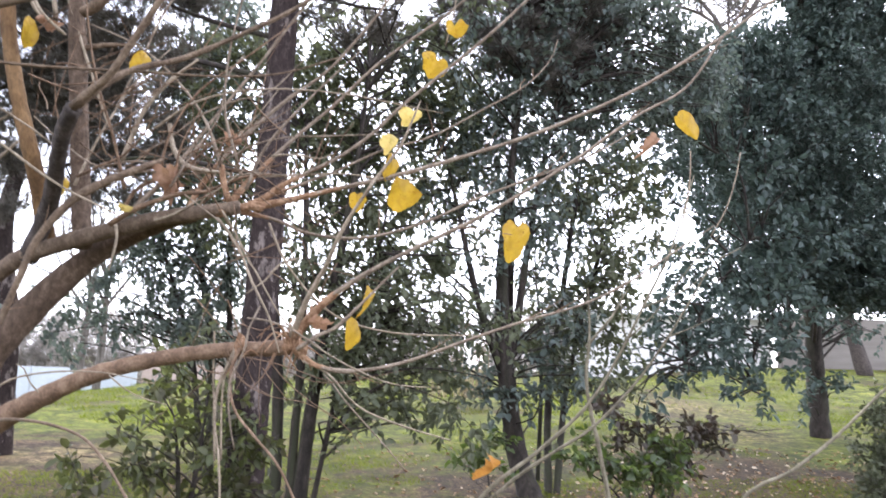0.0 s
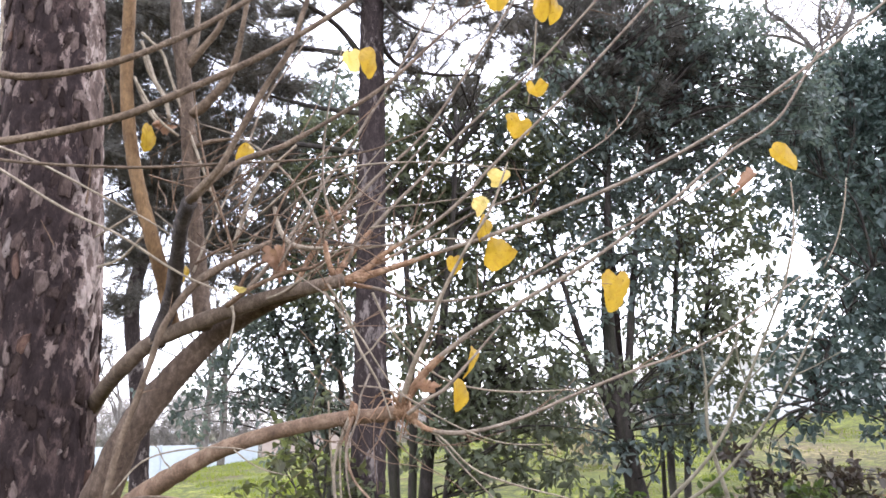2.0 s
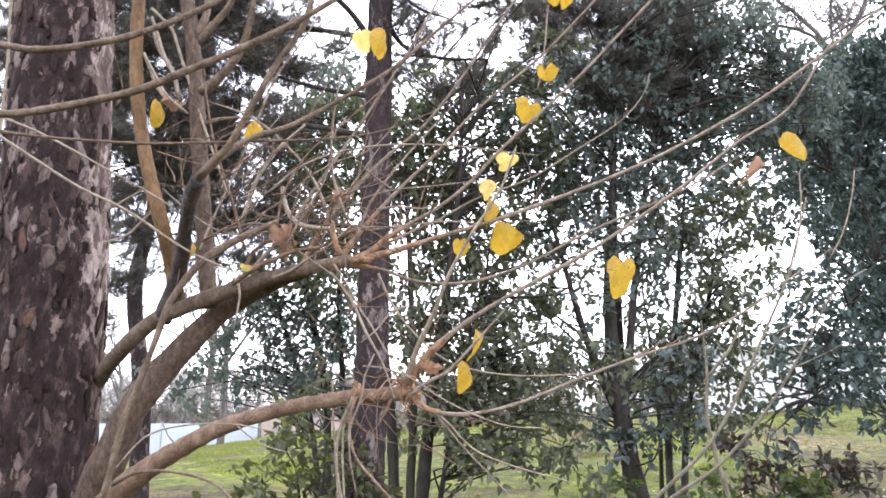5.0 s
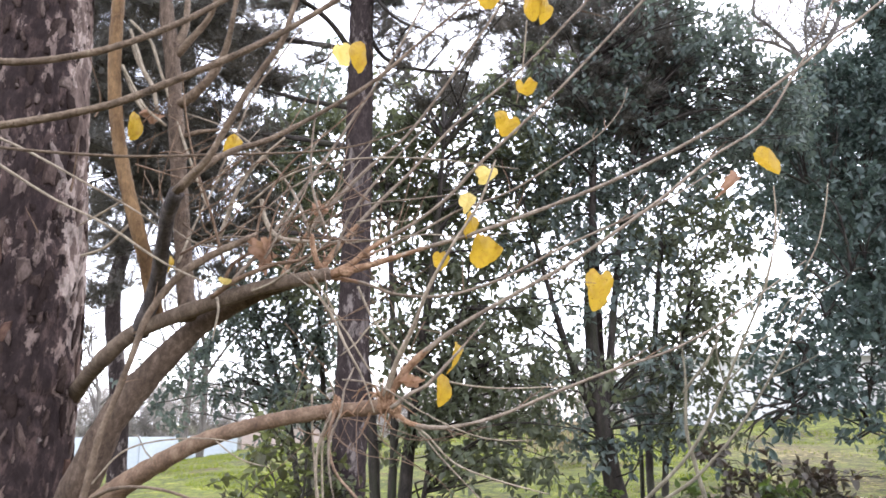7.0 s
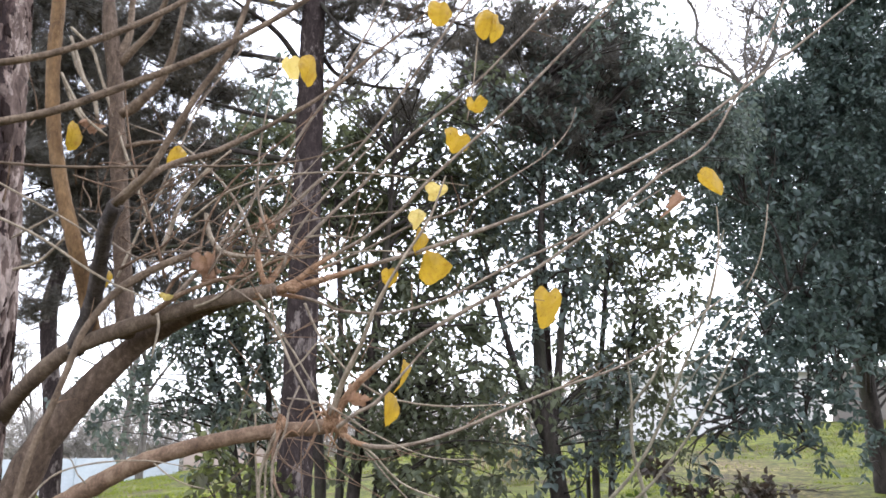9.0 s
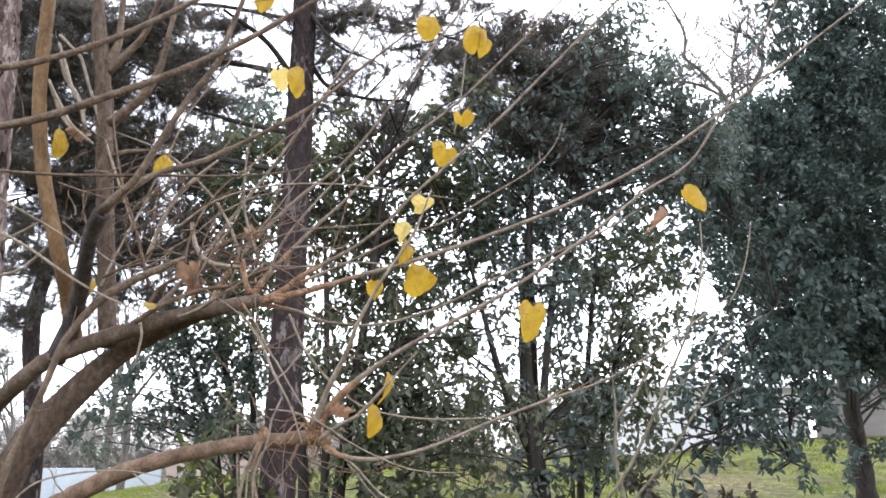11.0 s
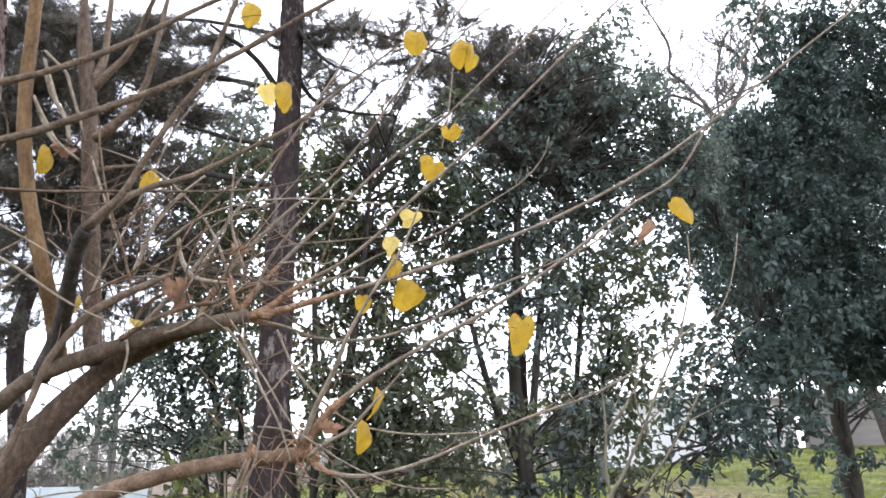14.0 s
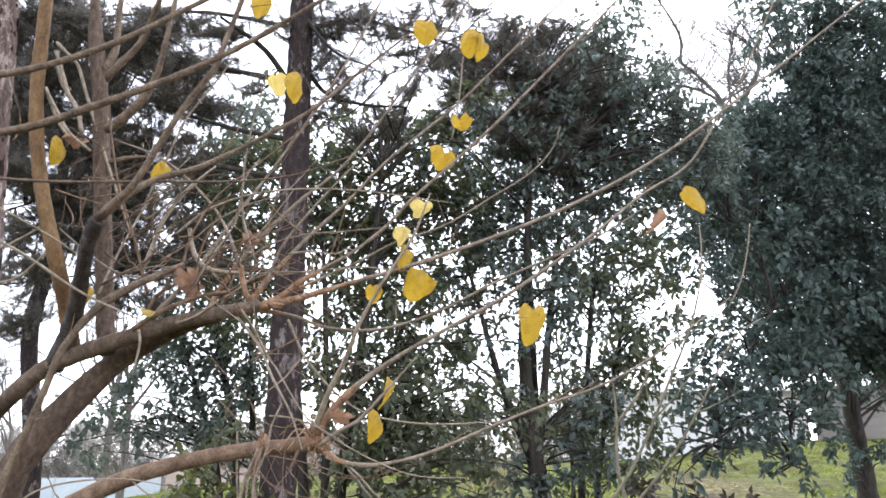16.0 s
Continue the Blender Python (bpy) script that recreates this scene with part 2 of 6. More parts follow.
# blue-green cast stands for bluish lens glare, put into the leaf colour
M_LEAFVEIL = leaf_mat("veil_tinted_glossy_leaf", [(0.0, (0.038, 0.055, 0.05)), (0.6, (0.057, 0.082, 0.073)), (1.0, (0.096, 0.124, 0.103))], 0.42, (0.12, 0.17, 0.12), 0.34, None, 0.35)
# last stops paint some leaves as lit from behind, middle ones as silhouettes
M_LEAFGREEN = leaf_mat("backlit_green_leaf", [(0.0, (0.06, 0.048, 0.034)), (0.2, (0.034, 0.046, 0.022)), (0.75, (0.055, 0.078, 0.03)), (0.9, (0.1, 0.13, 0.04)), (1.0, (0.2, 0.24, 0.06))], 0.42, (0.26, 0.38, 0.05), 0.42)
M_SHRUB = leaf_mat("dull_brown_green_leaf", [(0.0, (0.06, 0.048, 0.033)), (0.4, (0.056, 0.055, 0.03)), (0.85, (0.07, 0.082, 0.036)), (1.0, (0.15, 0.16, 0.06))], 0.45, (0.22, 0.25, 0.06), 0.4, None, 0.35)
M_RUDDY = leaf_mat("dull_reddish_leaf", [(0.0, (0.036, 0.025, 0.02)), (0.6, (0.05, 0.039, 0.027)), (1.0, (0.05, 0.056, 0.028))], 0.5, (0.16, 0.1, 0.05), 0.2)
M_NEEDLE = leaf_mat("dark_pine_needle", [(0.0, (0.072, 0.069, 0.06)), (0.6, (0.1, 0.092, 0.077)), (1.0, (0.148, 0.126, 0.098))], 0.55, (0.15, 0.125, 0.09), 0.28)
M_YELLOW = leaf_mat("yellow_autumn_leaf", [(0.0, (0.31, 0.186, 0.018)), (0.5, (0.385, 0.242, 0.023)), (1.0, (0.36, 0.235, 0.036))], 0.5, (0.56, 0.38, 0.035), 0.42, (0.26, 0.12, 0.02), 0.35)
M_PALELEAF = leaf_mat("pale_yellow_leaf", [(0.0, (0.5, 0.39, 0.12)), (1.0, (0.58, 0.46, 0.17))], 0.6, (0.66, 0.52, 0.16), 0.45, (0.5, 0.34, 0.12), 0.3)
M_DRYLEAF = leaf_mat("dry_brown_leaf", [(0.0, (0.22, 0.118, 0.066)), (1.0, (0.34, 0.215, 0.15))], 0.75, (0.4, 0.24, 0.16), 0.3, (0.22, 0.11, 0.06), 0.2)
M_RUST = leaf_mat("rusty_orange_leaf", [(0.0, (0.40, 0.19, 0.045)), (1.0, (0.46, 0.24, 0.06))], 0.7, (0.6, 0.28, 0.06), 0.4, (0.25, 0.1, 0.03), 0.2)
M_LITTER = leaf_mat("leaf_litter", [(0.0, (0.16, 0.09, 0.05)), (0.6, (0.36, 0.24, 0.14)), (1.0, (0.62, 0.52, 0.4))], 0.8, (0.3, 0.2, 0.1), 0.1, None, 0.2)
M_GRASS = leaf_mat("grass_blade", [(0.0, (0.044, 0.056, 0.007)), (0.6, (0.075, 0.093, 0.011)), (1.0, (0.15, 0.147, 0.031))], 0.7, (0.36, 0.46, 0.04), 0.4, None, 0.12)
M_STRAW = leaf_mat("dry_straw", [(0.0, (0.36, 0.28, 0.18)), (1.0, (0.55, 0.46, 0.32))], 0.8, (0.5, 0.4, 0.25), 0.2, None, 0.2)
M_GROUND = ground_mat()
M_PANEL = plain_mat("pale_blue_grey_panel", (0.42, 0.46, 0.49), (0.51, 0.545, 0.57), 0.7, 0.55)
M_RENDER = plain_mat("off_white_render", (0.58, 0.565, 0.55), (0.66, 0.645, 0.63), 0.6)
M_STONE = plain_mat("grey_rough_stone", (0.13, 0.115, 0.102), (0.225, 0.202, 0.18), 1.2, 0.9)
M_BRICKISH = plain_mat("weathered_brown_brick", (0.34, 0.26, 0.22), (0.46, 0.37, 0.32), 1.0, 0.9)
M_ROOF = plain_mat("grey_roof_sheet", (0.6, 0.6, 0.61), (0.7, 0.7, 0.71), 1.0, 0.6)
M_TRIM = plain_mat("grey_gutter_metal", (0.5, 0.5, 0.5), (0.6, 0.6, 0.6), 2.0, 0.5)


# ---- building blocks ----
def mesh_of(name, verts, faces, mat, smooth=True):
    me = bpy.data.meshes.new(name)
    me.from_pydata([tuple(v) for v in verts], [], faces)
    me.materials.append(mat)
    if smooth:
        me.shade_smooth()
    me.update()
    return me


def part_of(name, me, parent, label="", kind=""):
    ob = new(name, me)
    ob.parent = parent
    if parent is not None:
        ob.matrix_parent_inverse = Matrix.Translation(-parent.location)
    return tagged(ob, label=label, kind=kind)


def thing(name, base, label, category, group="", kind=""):
    ob = new(name)
    ob.location = base
    ob.empty_display_size = 0.1
    return tagged(ob, label, category, group, kind)


def spline(points, step):
    """Points evenly along a smooth line through the given ones, with their share of the way."""
    p = np.array(points, float)
    if len(p) == 2:
        p = np.array([p[0], (p[0] + p[1]) / 2, p[1]])
    q = np.vstack([2 * p[0] - p[1], p, 2 * p[-1] - p[-2]])
    out = []
    for i in range(1, len(q) - 2):
        a, b, c, d = q[i - 1], q[i], q[i + 1], q[i + 2]
        n = max(2, int(np.linalg.norm(c - b) / step))
        for s in np.arange(n) / n:
            out.append(0.5 * (2 * b + (c - a) * s + (2 * a - 5 * b + 4 * c - d) * s * s + (3 * b - a - 3 * c + d) * s ** 3))
    out.append(p[-1])
    out = np.array(out)
    way = np.r_[0, np.cumsum(np.linalg.norm(np.diff(out, axis=0), axis=1))]
    return out, way / way[-1]


def tube(points, radii, segs=8, step=0.05, rough=0.06, seed=0, closed=True):
    """A tapered, slightly knobbly limb along a smooth line; radii are spread evenly over the given points."""
    rng = np.random.default_rng(seed)
    line, s = spline(points, step)
    r = np.interp(s, np.linspace(0, 1, len(radii)), radii)
    t = np.gradient(line, axis=0)
    t /= np.linalg.norm(t, axis=1)[:, None] + 1e-9
    ref = np.array([0.0, 0, 1]) if abs(t[:, 2]).mean() < 0.8 else np.array([1.0, 0, 0])
    u = np.cross(t, ref)
    u /= np.linalg.norm(u, axis=1)[:, None] + 1e-9
    v = np.cross(t, u)
    a = np.arange(segs) * 2 * np.pi / segs
    wob = 1 + rough * rng.standard_normal((len(line), 1)) * 0.7 + rough * 0.5 * rng.standard_normal((len(line), segs))
    ring = line[:, None] + (r[:, None] * wob)[:, :, None] * (np.cos(a)[None, :, None] * u[:, None] + np.sin(a)[None, :, None] * v[:, None])
    verts = ring.reshape(-1, 3)
    k, m = len(line), segs
    faces = [(i * m + j, i * m + (j + 1) % m, (i + 1) * m + (j + 1) % m, (i + 1) * m + j) for i in range(k - 1) for j in range(m)]
    if closed:
        faces += [tuple(range(m))[::-1], tuple((k - 1) * m + j for j in range(m))]
    return verts, faces, line


def limb(name, points, radii, mat, parent, segs=8, step=0.05, rough=0.06, label="", seed=None):
    seed = seed if seed is not None else int(abs(points[0][0] * 977 + points[-1][2] * 613 + points[-1][0] * 131)) % 9973
    v, f, line = tube(points, radii, segs, step, rough, seed)
    part_of(name, mesh_of(name, v, f, mat), parent, label)
    return line


class Pile:
    """Many small pieces gathered into one mesh."""

    def __init__(self):
        self.v, self.f, self.n = [], [], 0

    def add(self, verts, faces):
        self.v.append(np.asarray(verts, float))
        self.f.extend(tuple(i + self.n for i in f) for f in faces)
        self.n += len(verts)

    def add_tube(self, points, radii, segs=4, step=0.12, rough=0.08, seed=0):
        v, f, line = tube(points, radii, segs, step, rough, seed, closed=False)
        self.add(v, f)
        return line

    def put(self, name, mat, parent, label="", kind="stuff"):
        if not self.v:
            return None
        return part_of(name, mesh_of(name, np.vstack(self.v), self.f, mat), parent, label, kind)


def unit(a):
    return a / (np.linalg.norm(a, axis=-1, keepdims=True) + 1e-9)


def leaves_mesh(name, at, along, face, length, width, mat, fold=0.25):
    """Pointed oval leaves, creased along the midrib, each of its own size and turn."""
    n = len(at)
    along = unit(along)
    side = unit(np.cross(along, face))
    up = np.cross(side, along)
    L, Wd = length[:, None], width[:, None]
    tip = at + along * L - up * L * 0.12
    m1, m2 = at + along * L * 0.3, at + along * L * 0.68 - up * L * 0.03
    lift = up * Wd * fold
    v = np.stack([at, m1 + side * Wd * 0.5 + lift, m2 + side * Wd * 0.42 + lift, tip, m2 - side * Wd * 0.42 + lift, m1 - side * Wd * 0.5 + lift], 1).reshape(-1, 3)
    base = (np.arange(n) * 6)[:, None]
    quads = np.concatenate([base + [0, 1, 2, 3], base + [0, 3, 4, 5]], 1).reshape(-1, 4)
    me = bpy.data.meshes.new(name)
    me.vertices.add(len(v))
    me.vertices.foreach_set("co", v.ravel())
    me.loops.add(quads.size)
    me.loops.foreach_set("vertex_index", quads.ravel().astype(np.int32))
    me.polygons.add(len(quads))
    me.polygons.foreach_set("loop_start", (np.arange(len(quads)) * 4).astype(np.int32))
    me.materials.append(mat)
    me.update(calc_edges=True)
    return me


def spray(rng, clumps, depth, leaf_len, leaf_wid, per_twig=11, twig_len=0.4, droop=0.15, flat=0.85):
    """Leafy twigs inside round clumps (x, y, z, radius). depth: how thickly the leaves overlap."""
    at, along, face, twigs = [], [], [], []
    area = leaf_len * leaf_wid * 0.62 * 0.55
    for x, y, z, r in clumps:
        k = max(3, int(depth * math.pi * r * r / area / per_twig))
        d = unit(rng.standard_normal((k, 3)))
        c = np.array([x, y, z]) + d * r * rng.random((k, 1)) ** 0.45 * np.array([1, 1, flat])
        w = unit(d * 0.7 + rng.standard_normal((k, 3)) * 0.6 + np.array([0, 0, -droop]))
        ln = twig_len * rng.uniform(0.6, 1.2, (k, 1))
        twigs.append(np.stack([c - w * ln * 0.5, c + w * ln * 0.5], 1))
        s = np.tile(np.linspace(-0.35, 0.55, per_twig)[None], (k, 1)) + rng.normal(0, 0.03, (k, per_twig))
        p = c[:, None] + w[:, None] * (ln * s)[:, :, None]
        spin = np.arange(per_twig)[None, :] * 2.4 + rng.uniform(0, 6.3, (k, 1))
        e1 = unit(np.cross(w, rng.standard_normal((k, 3))))
        e2 = np.cross(w, e1)
        out = np.cos(spin)[:, :, None] * e1[:, None] + np.sin(spin)[:, :, None] * e2[:, None]
        a = unit(out * 0.8 + w[:, None] * 0.6 + rng.normal(0, 0.25, (k, per_twig, 3)) + np.array([0, 0, -droop]))
        at.append(p.reshape(-1, 3))
        along.append(a.reshape(-1, 3))
        face.append((rng.normal(0, 0.55, (k, per_twig, 3)) + np.array([0, 0, 1])).reshape(-1, 3))
    at, along, face = np.vstack(at), np.vstack(along), np.vstack(face)
    q = rng.uniform(0.65, 1.15, len(at))
    return at, along, face, q * leaf_len, q * leaf_wid * rng.uniform(0.8, 1.15, len(at)), np.vstack(twigs)


def twig_pile(pile, twigs, radius):
    """Thin three-sided twigs, all at once."""
    a, b = twigs[:, 0], twigs[:, 1]
    t = unit(b - a)
    u = unit(np.cross(t, np.array([0.3, 0.5, 0.8])))
    v = np.cross(t, u)
    rings = []
    for end, r in ((a, radius), (b, radius * 0.5)):
        for k in range(3):
            g = k * 2.094
            rings.append(end + r * (math.cos(g) * u + math.sin(g) * v))
    vs = np.stack(rings, 1).reshape(-1, 3)
    pile.add(vs, [(i * 6 + j, i * 6 + (j + 1) % 3, i * 6 + 3 + (j + 1) % 3, i * 6 + 3 + j) for i in range(len(a)) for j in range(3)])


def evergreen(name, label, base, stems, clumps, depth, leaf=(0.098, 0.052), mat=None, seed=1, group="", per_twig=9,
              twig_len=0.45, category="tree", limb_r=0.022, thick=(), thick_depth=1.5, spray_leaf=None, sprays=(), spray_depth=0.6):
    """A broad-leaved evergreen: stems given as lines with radii, limbs from them to each leafy clump, twigs and leaves."""
    rng = np.random.default_rng(seed)
    root = thing(name, base, label, category, group)
    lines = []
    for i, (pts, radii) in enumerate(stems):
        lines.append(limb("trunk" if i == 0 else "stem", pts, radii, M_DARKBARK, root, 10, 0.12, 0.05, seed=seed * 10 + i))
    allp = np.vstack(lines)
    limbs, twigs = Pile(), Pile()
    for x, y, z, r in [*clumps, *thick, *sprays]:
        c = np.array([x, y, z])
        d = np.linalg.norm(allp - c, axis=1) + 1.3 * np.maximum(0, allp[:, 2] - c[2] + 0.2)
        for k in range(3 if r > 0.5 else 2):
            p = allp[(d + rng.uniform(0, 0.25 + 0.35 * d.min(), len(d))).argmin()]
            e = c + rng.normal(0, r * 0.45, 3)
            m = (p + e) / 2 + rng.normal(0, 0.08, 3) + np.array([0, 0, 0.12 * np.linalg.norm(e - p)])
            if k == 0 and category == "tree":
                limb("limb", [p, m, e], [min(limb_r, 0.006 + 0.012 * np.linalg.norm(e - p)), limb_r * 0.5, 0.005], M_DARKBARK, root, 6, 0.2, 0.06, seed=int(rng.integers(1e6)))
            else:
                limbs.add_tube([p, m, e], [limb_r * (0.8 - 0.2 * k), limb_r * 0.4, 0.004], 5, 0.2, 0.06, int(rng.integers(1e6)))
    limbs.put("branchwork", M_DARKBARK, root)
    big = spray_leaf or leaf
    sets = [spray(rng, clumps, depth, big[0], big[1], per_twig, twig_len)]
    if thick:
        sets.append(spray(rng, thick, thick_depth, leaf[0], leaf[1], per_twig, twig_len))
    if sprays:
        sets.append(spray(rng, sprays, spray_depth * 0.92, big[0], big[1], per_twig, twig_len, 0.42))
    at, along, face, ln, wd, tw = [np.concatenate(q) for q in zip(*sets)]
    twig_pile(twigs, tw, 0.004)
    twigs.put("twig_spray", M_DARKBARK, root)
    part_of("crown", leaves_mesh("crown", at, along, face, ln, wd, mat or M_LEAF), root, kind="stuff")
    return root


def needles_mesh(name, v, mat):
    n = len(v) // 3
    me = bpy.data.meshes.new(name)
    me.vertices.add(len(v))
    me.vertices.foreach_set("co", v.ravel())
    me.loops.add(n * 3)
    me.loops.foreach_set("vertex_index", np.arange(n * 3, dtype=np.int32))
    me.polygons.add(n)
    me.polygons.foreach_set("loop_start", (np.arange(n) * 3).astype(np.int32))
    me.materials.append(mat)
    me.update(calc_edges=True)
    return me


def bare_crown(pile, start, way, length, radius, levels, rng, spread=0.6):
    """Forking bare twigs."""
    way = way / np.linalg.norm(way)
    bend = rng.normal(0, 0.12 * length, 3)
    end = start + way * length
    mid = start + way * length * 0.5 + bend * 0.5
    pile.add_tube([start, mid, end], [radius, radius * 0.8, radius * 0.6], 4 if radius > 0.01 else 3, length / 3, 0.05, int(rng.integers(1e6)))
    if levels == 0:
        return
    for k in range(int(rng.integers(2, 4))):
        s = rng.uniform(0.45, 1.0)
        w = way + rng.normal(0, spread, 3) + np.array([0, 0, 0.12])
        bare_crown(pile, start + (end - start) * s + bend * 0.5 * (1 - abs(2 * s - 1)), w, length * rng.uniform(0.55, 0.8), radius * 0.6, levels - 1, rng, spread)


def bare_tree(name, label, base, height, radius, seed, levels=5, lean=(0, 0), mat=None, group="", spread=0.55, trunk_share=0.45):
    rng = np.random.default_rng(seed)
    root = thing(name, base, label, "tree", group)
    b = np.array([base[0], base[1], ground_z(base[0], base[1])])
    top = b + np.array([lean[0], lean[1], height * trunk_share])
    line = limb("trunk", [tuple(b - [0, 0, 0.1]), tuple((b + top) / 2 + rng.normal(0, 0.05, 3)), tuple(top)], [radius * 1.15, radius, radius * 0.7], mat or M_FARBARK, root, 8, 0.25, 0.04, seed=seed)
    pile = Pile()
    for k in range(5):
        s = line[int(len(line) * rng.uniform(0.6, 0.99))]
        bare_crown(pile, s, np.array([rng.normal(0, 0.5), rng.normal(0, 0.5), 1.0]), height * 0.24, radius * 0.55, levels, rng, spread)
    pile.put("branchwork", mat or M_FARBARK, root)
    return root


# ---- ground ----
def ground_z(x, y):
    far = min(max((y - 5) / 25, 0), 1.1)
    rise = far * float(np.interp(min(max(x, -16), 20 if y < 60 else 0), (-16, -13, -9.5, -5, 0, 5, 11, 16, 20), (-0.45, -0.2, 0.44, 0.68, 0.9, 1.08, 1.22, 1.8, 1.9)))
    rise -= 0.03 * min(max(y - 45, 0), 110)
    return rise + 0.04 * noise.noise((x * 0.35, y * 0.35, 0)) * min(1, 0.2 + far * 2)


def build_ground():
    xs = np.r_[-600, -300, -150, -80, -50, np.arange(-34, 34.1, 0.8), 50, 80, 150, 300, 600]
    ys = np.r_[-300, -100, -40, -20, np.arange(-10, 42.1, 0.8), 60, 90, 150, 300, 600, 1200]
    v = [(x, y, ground_z(x, y)) for y in ys for x in xs]
    w = len(xs)
    f = [(j * w + i, j * w + i + 1, (j + 1) * w + i + 1, (j + 1) * w + i) for j in range(len(ys) - 1) for i in range(w - 1)]
    ob = new("ground", mesh_of("ground", v, f, M_GROUND))
    tagged(ob, "rough green grass with bare brown earth patches", "ground", kind="structure")


build_ground()


def box_verts(x0, y0, z0, x1, y1, z1):
    v = [(x, y, z) for z in (z0, z1) for y in (y0, y1) for x in (x0, x1)]
    return v, [(0, 2, 3, 1), (4, 5, 7, 6), (0, 1, 5, 4), (1, 3, 7, 5), (3, 2, 6, 7), (2, 0, 4, 6)]


def box_part(name, b, mat, parent, label=""):
    bm = bmesh.new()
    v, f = box_verts(*b)
    vs = [bm.verts.new(p) for p in v]
    for q in f:
        bm.faces.new([vs[i] for i in q])
    bmesh.ops.bevel(bm, geom=bm.edges[:], offset=0.012, segments=1, affect="EDGES")
    me = bpy.data.meshes.new(name)
    bm.to_mesh(me)
    bm.free()
    me.materials.append(mat)
    return part_of(name, me, parent, label)


# ---- far buildings and walls ----
fence = thing("boundary_fence", (-14, 30, 0), "pale blue-grey panel fence at the far edge of the grass", "fence")
for k in range(6):
    x1 = -9.45 - k * 2.0
    g = ground_z(x1 - 1, 30)
    box_part("panel", (x1 - 1.94, 30.0, g - 0.2, x1, 30.06, 1.0), M_PANEL, fence)
    box_part("post", (x1 - 1.985, 29.97, g - 0.2, x1 - 1.945, 30.09, 1.03), M_PANEL, fence)
brick_wall = thing("garden_wall", (-8, 33, 0.3), "low weathered brown brick wall with coping beyond the fence", "wall")
box_part("wall", (-10.2, 33, 0.0, -5.2, 33.25, 1.25), M_BRICKISH, brick_wall)
box_part("coping", (-10.25, 32.95, 1.25, -5.15, 33.3, 1.32), M_STONE, brick_wall)

house = thing("house", (15, 36, 1.5), "long off-white rendered single-storey house with a grey roof", "house")
box_part("wall", (9.3, 34.0, 0.8, 18.4, 42, 4.3), M_RENDER, house)
rv = [(8.9, 33.6, 4.3), (18.9, 33.6, 4.3), (18.9, 42.4, 4.3), (8.9, 42.4, 4.3), (8.9, 38, 5.2), (18.9, 38, 5.2)]
part_of("roof", mesh_of("roof", rv, [(0, 1, 5, 4), (2, 3, 4, 5), (0, 4, 3), (1, 2, 5), (3, 2, 1, 0)], M_ROOF, False), house)
box_part("gutter", (8.9, 33.5, 4.24, 18.9, 33.6, 4.34), M_TRIM, house)
stone_wall = thing("stone_wall", (25, 31, 1.8), "rough grey stone wall beyond the grass", "wall")
box_part("wall", (18.2, 32.6, 1.2, 40, 33.1, 4.4), M_STONE, stone_wall)


# ---- pines ----
def plated_trunk(name, points, radii, parent, mat, cell=13.0, deep=0.02, segs=72, step=0.02, seed=0, pale=None):
    """A trunk whose bark is broken into raised plates with furrows between."""
    v, f, line = tube(points, radii, segs, step, 0.0, seed)
    cen = np.repeat(line, segs, axis=0)
    out = unit(v - cen)
    for i in range(len(v)):
        x, y, z = v[i]
        wx = noise.noise((x * 9, y * 9, z * 4)) * 0.05
        d, _ = noise.voronoi(((x + wx) * cell, (y + wx) * cell, z * cell * 0.42 + wx * 6))
        edge = min(1.0, (d[1] - d[0]) * 2.6)
        h = edge ** 0.5 * deep + noise.noise((x * 40, y * 40, z * 22)) * 0.003 + noise.noise((x * 5, y * 5, z * 2)) * deep * 0.5
        v[i] += out[i] * (h - deep * 0.6)
    me = mesh_of(name, v, f, mat)
    if pale:  # paler strips with ragged edges down two flanks
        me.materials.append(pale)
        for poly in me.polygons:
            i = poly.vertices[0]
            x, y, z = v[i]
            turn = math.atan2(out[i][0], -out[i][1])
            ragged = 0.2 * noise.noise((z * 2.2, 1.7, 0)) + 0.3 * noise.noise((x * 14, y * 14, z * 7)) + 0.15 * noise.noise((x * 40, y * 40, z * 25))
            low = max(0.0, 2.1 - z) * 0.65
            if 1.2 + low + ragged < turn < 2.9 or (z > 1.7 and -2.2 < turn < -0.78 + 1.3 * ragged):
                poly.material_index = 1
    return part_of(name, me, parent), line


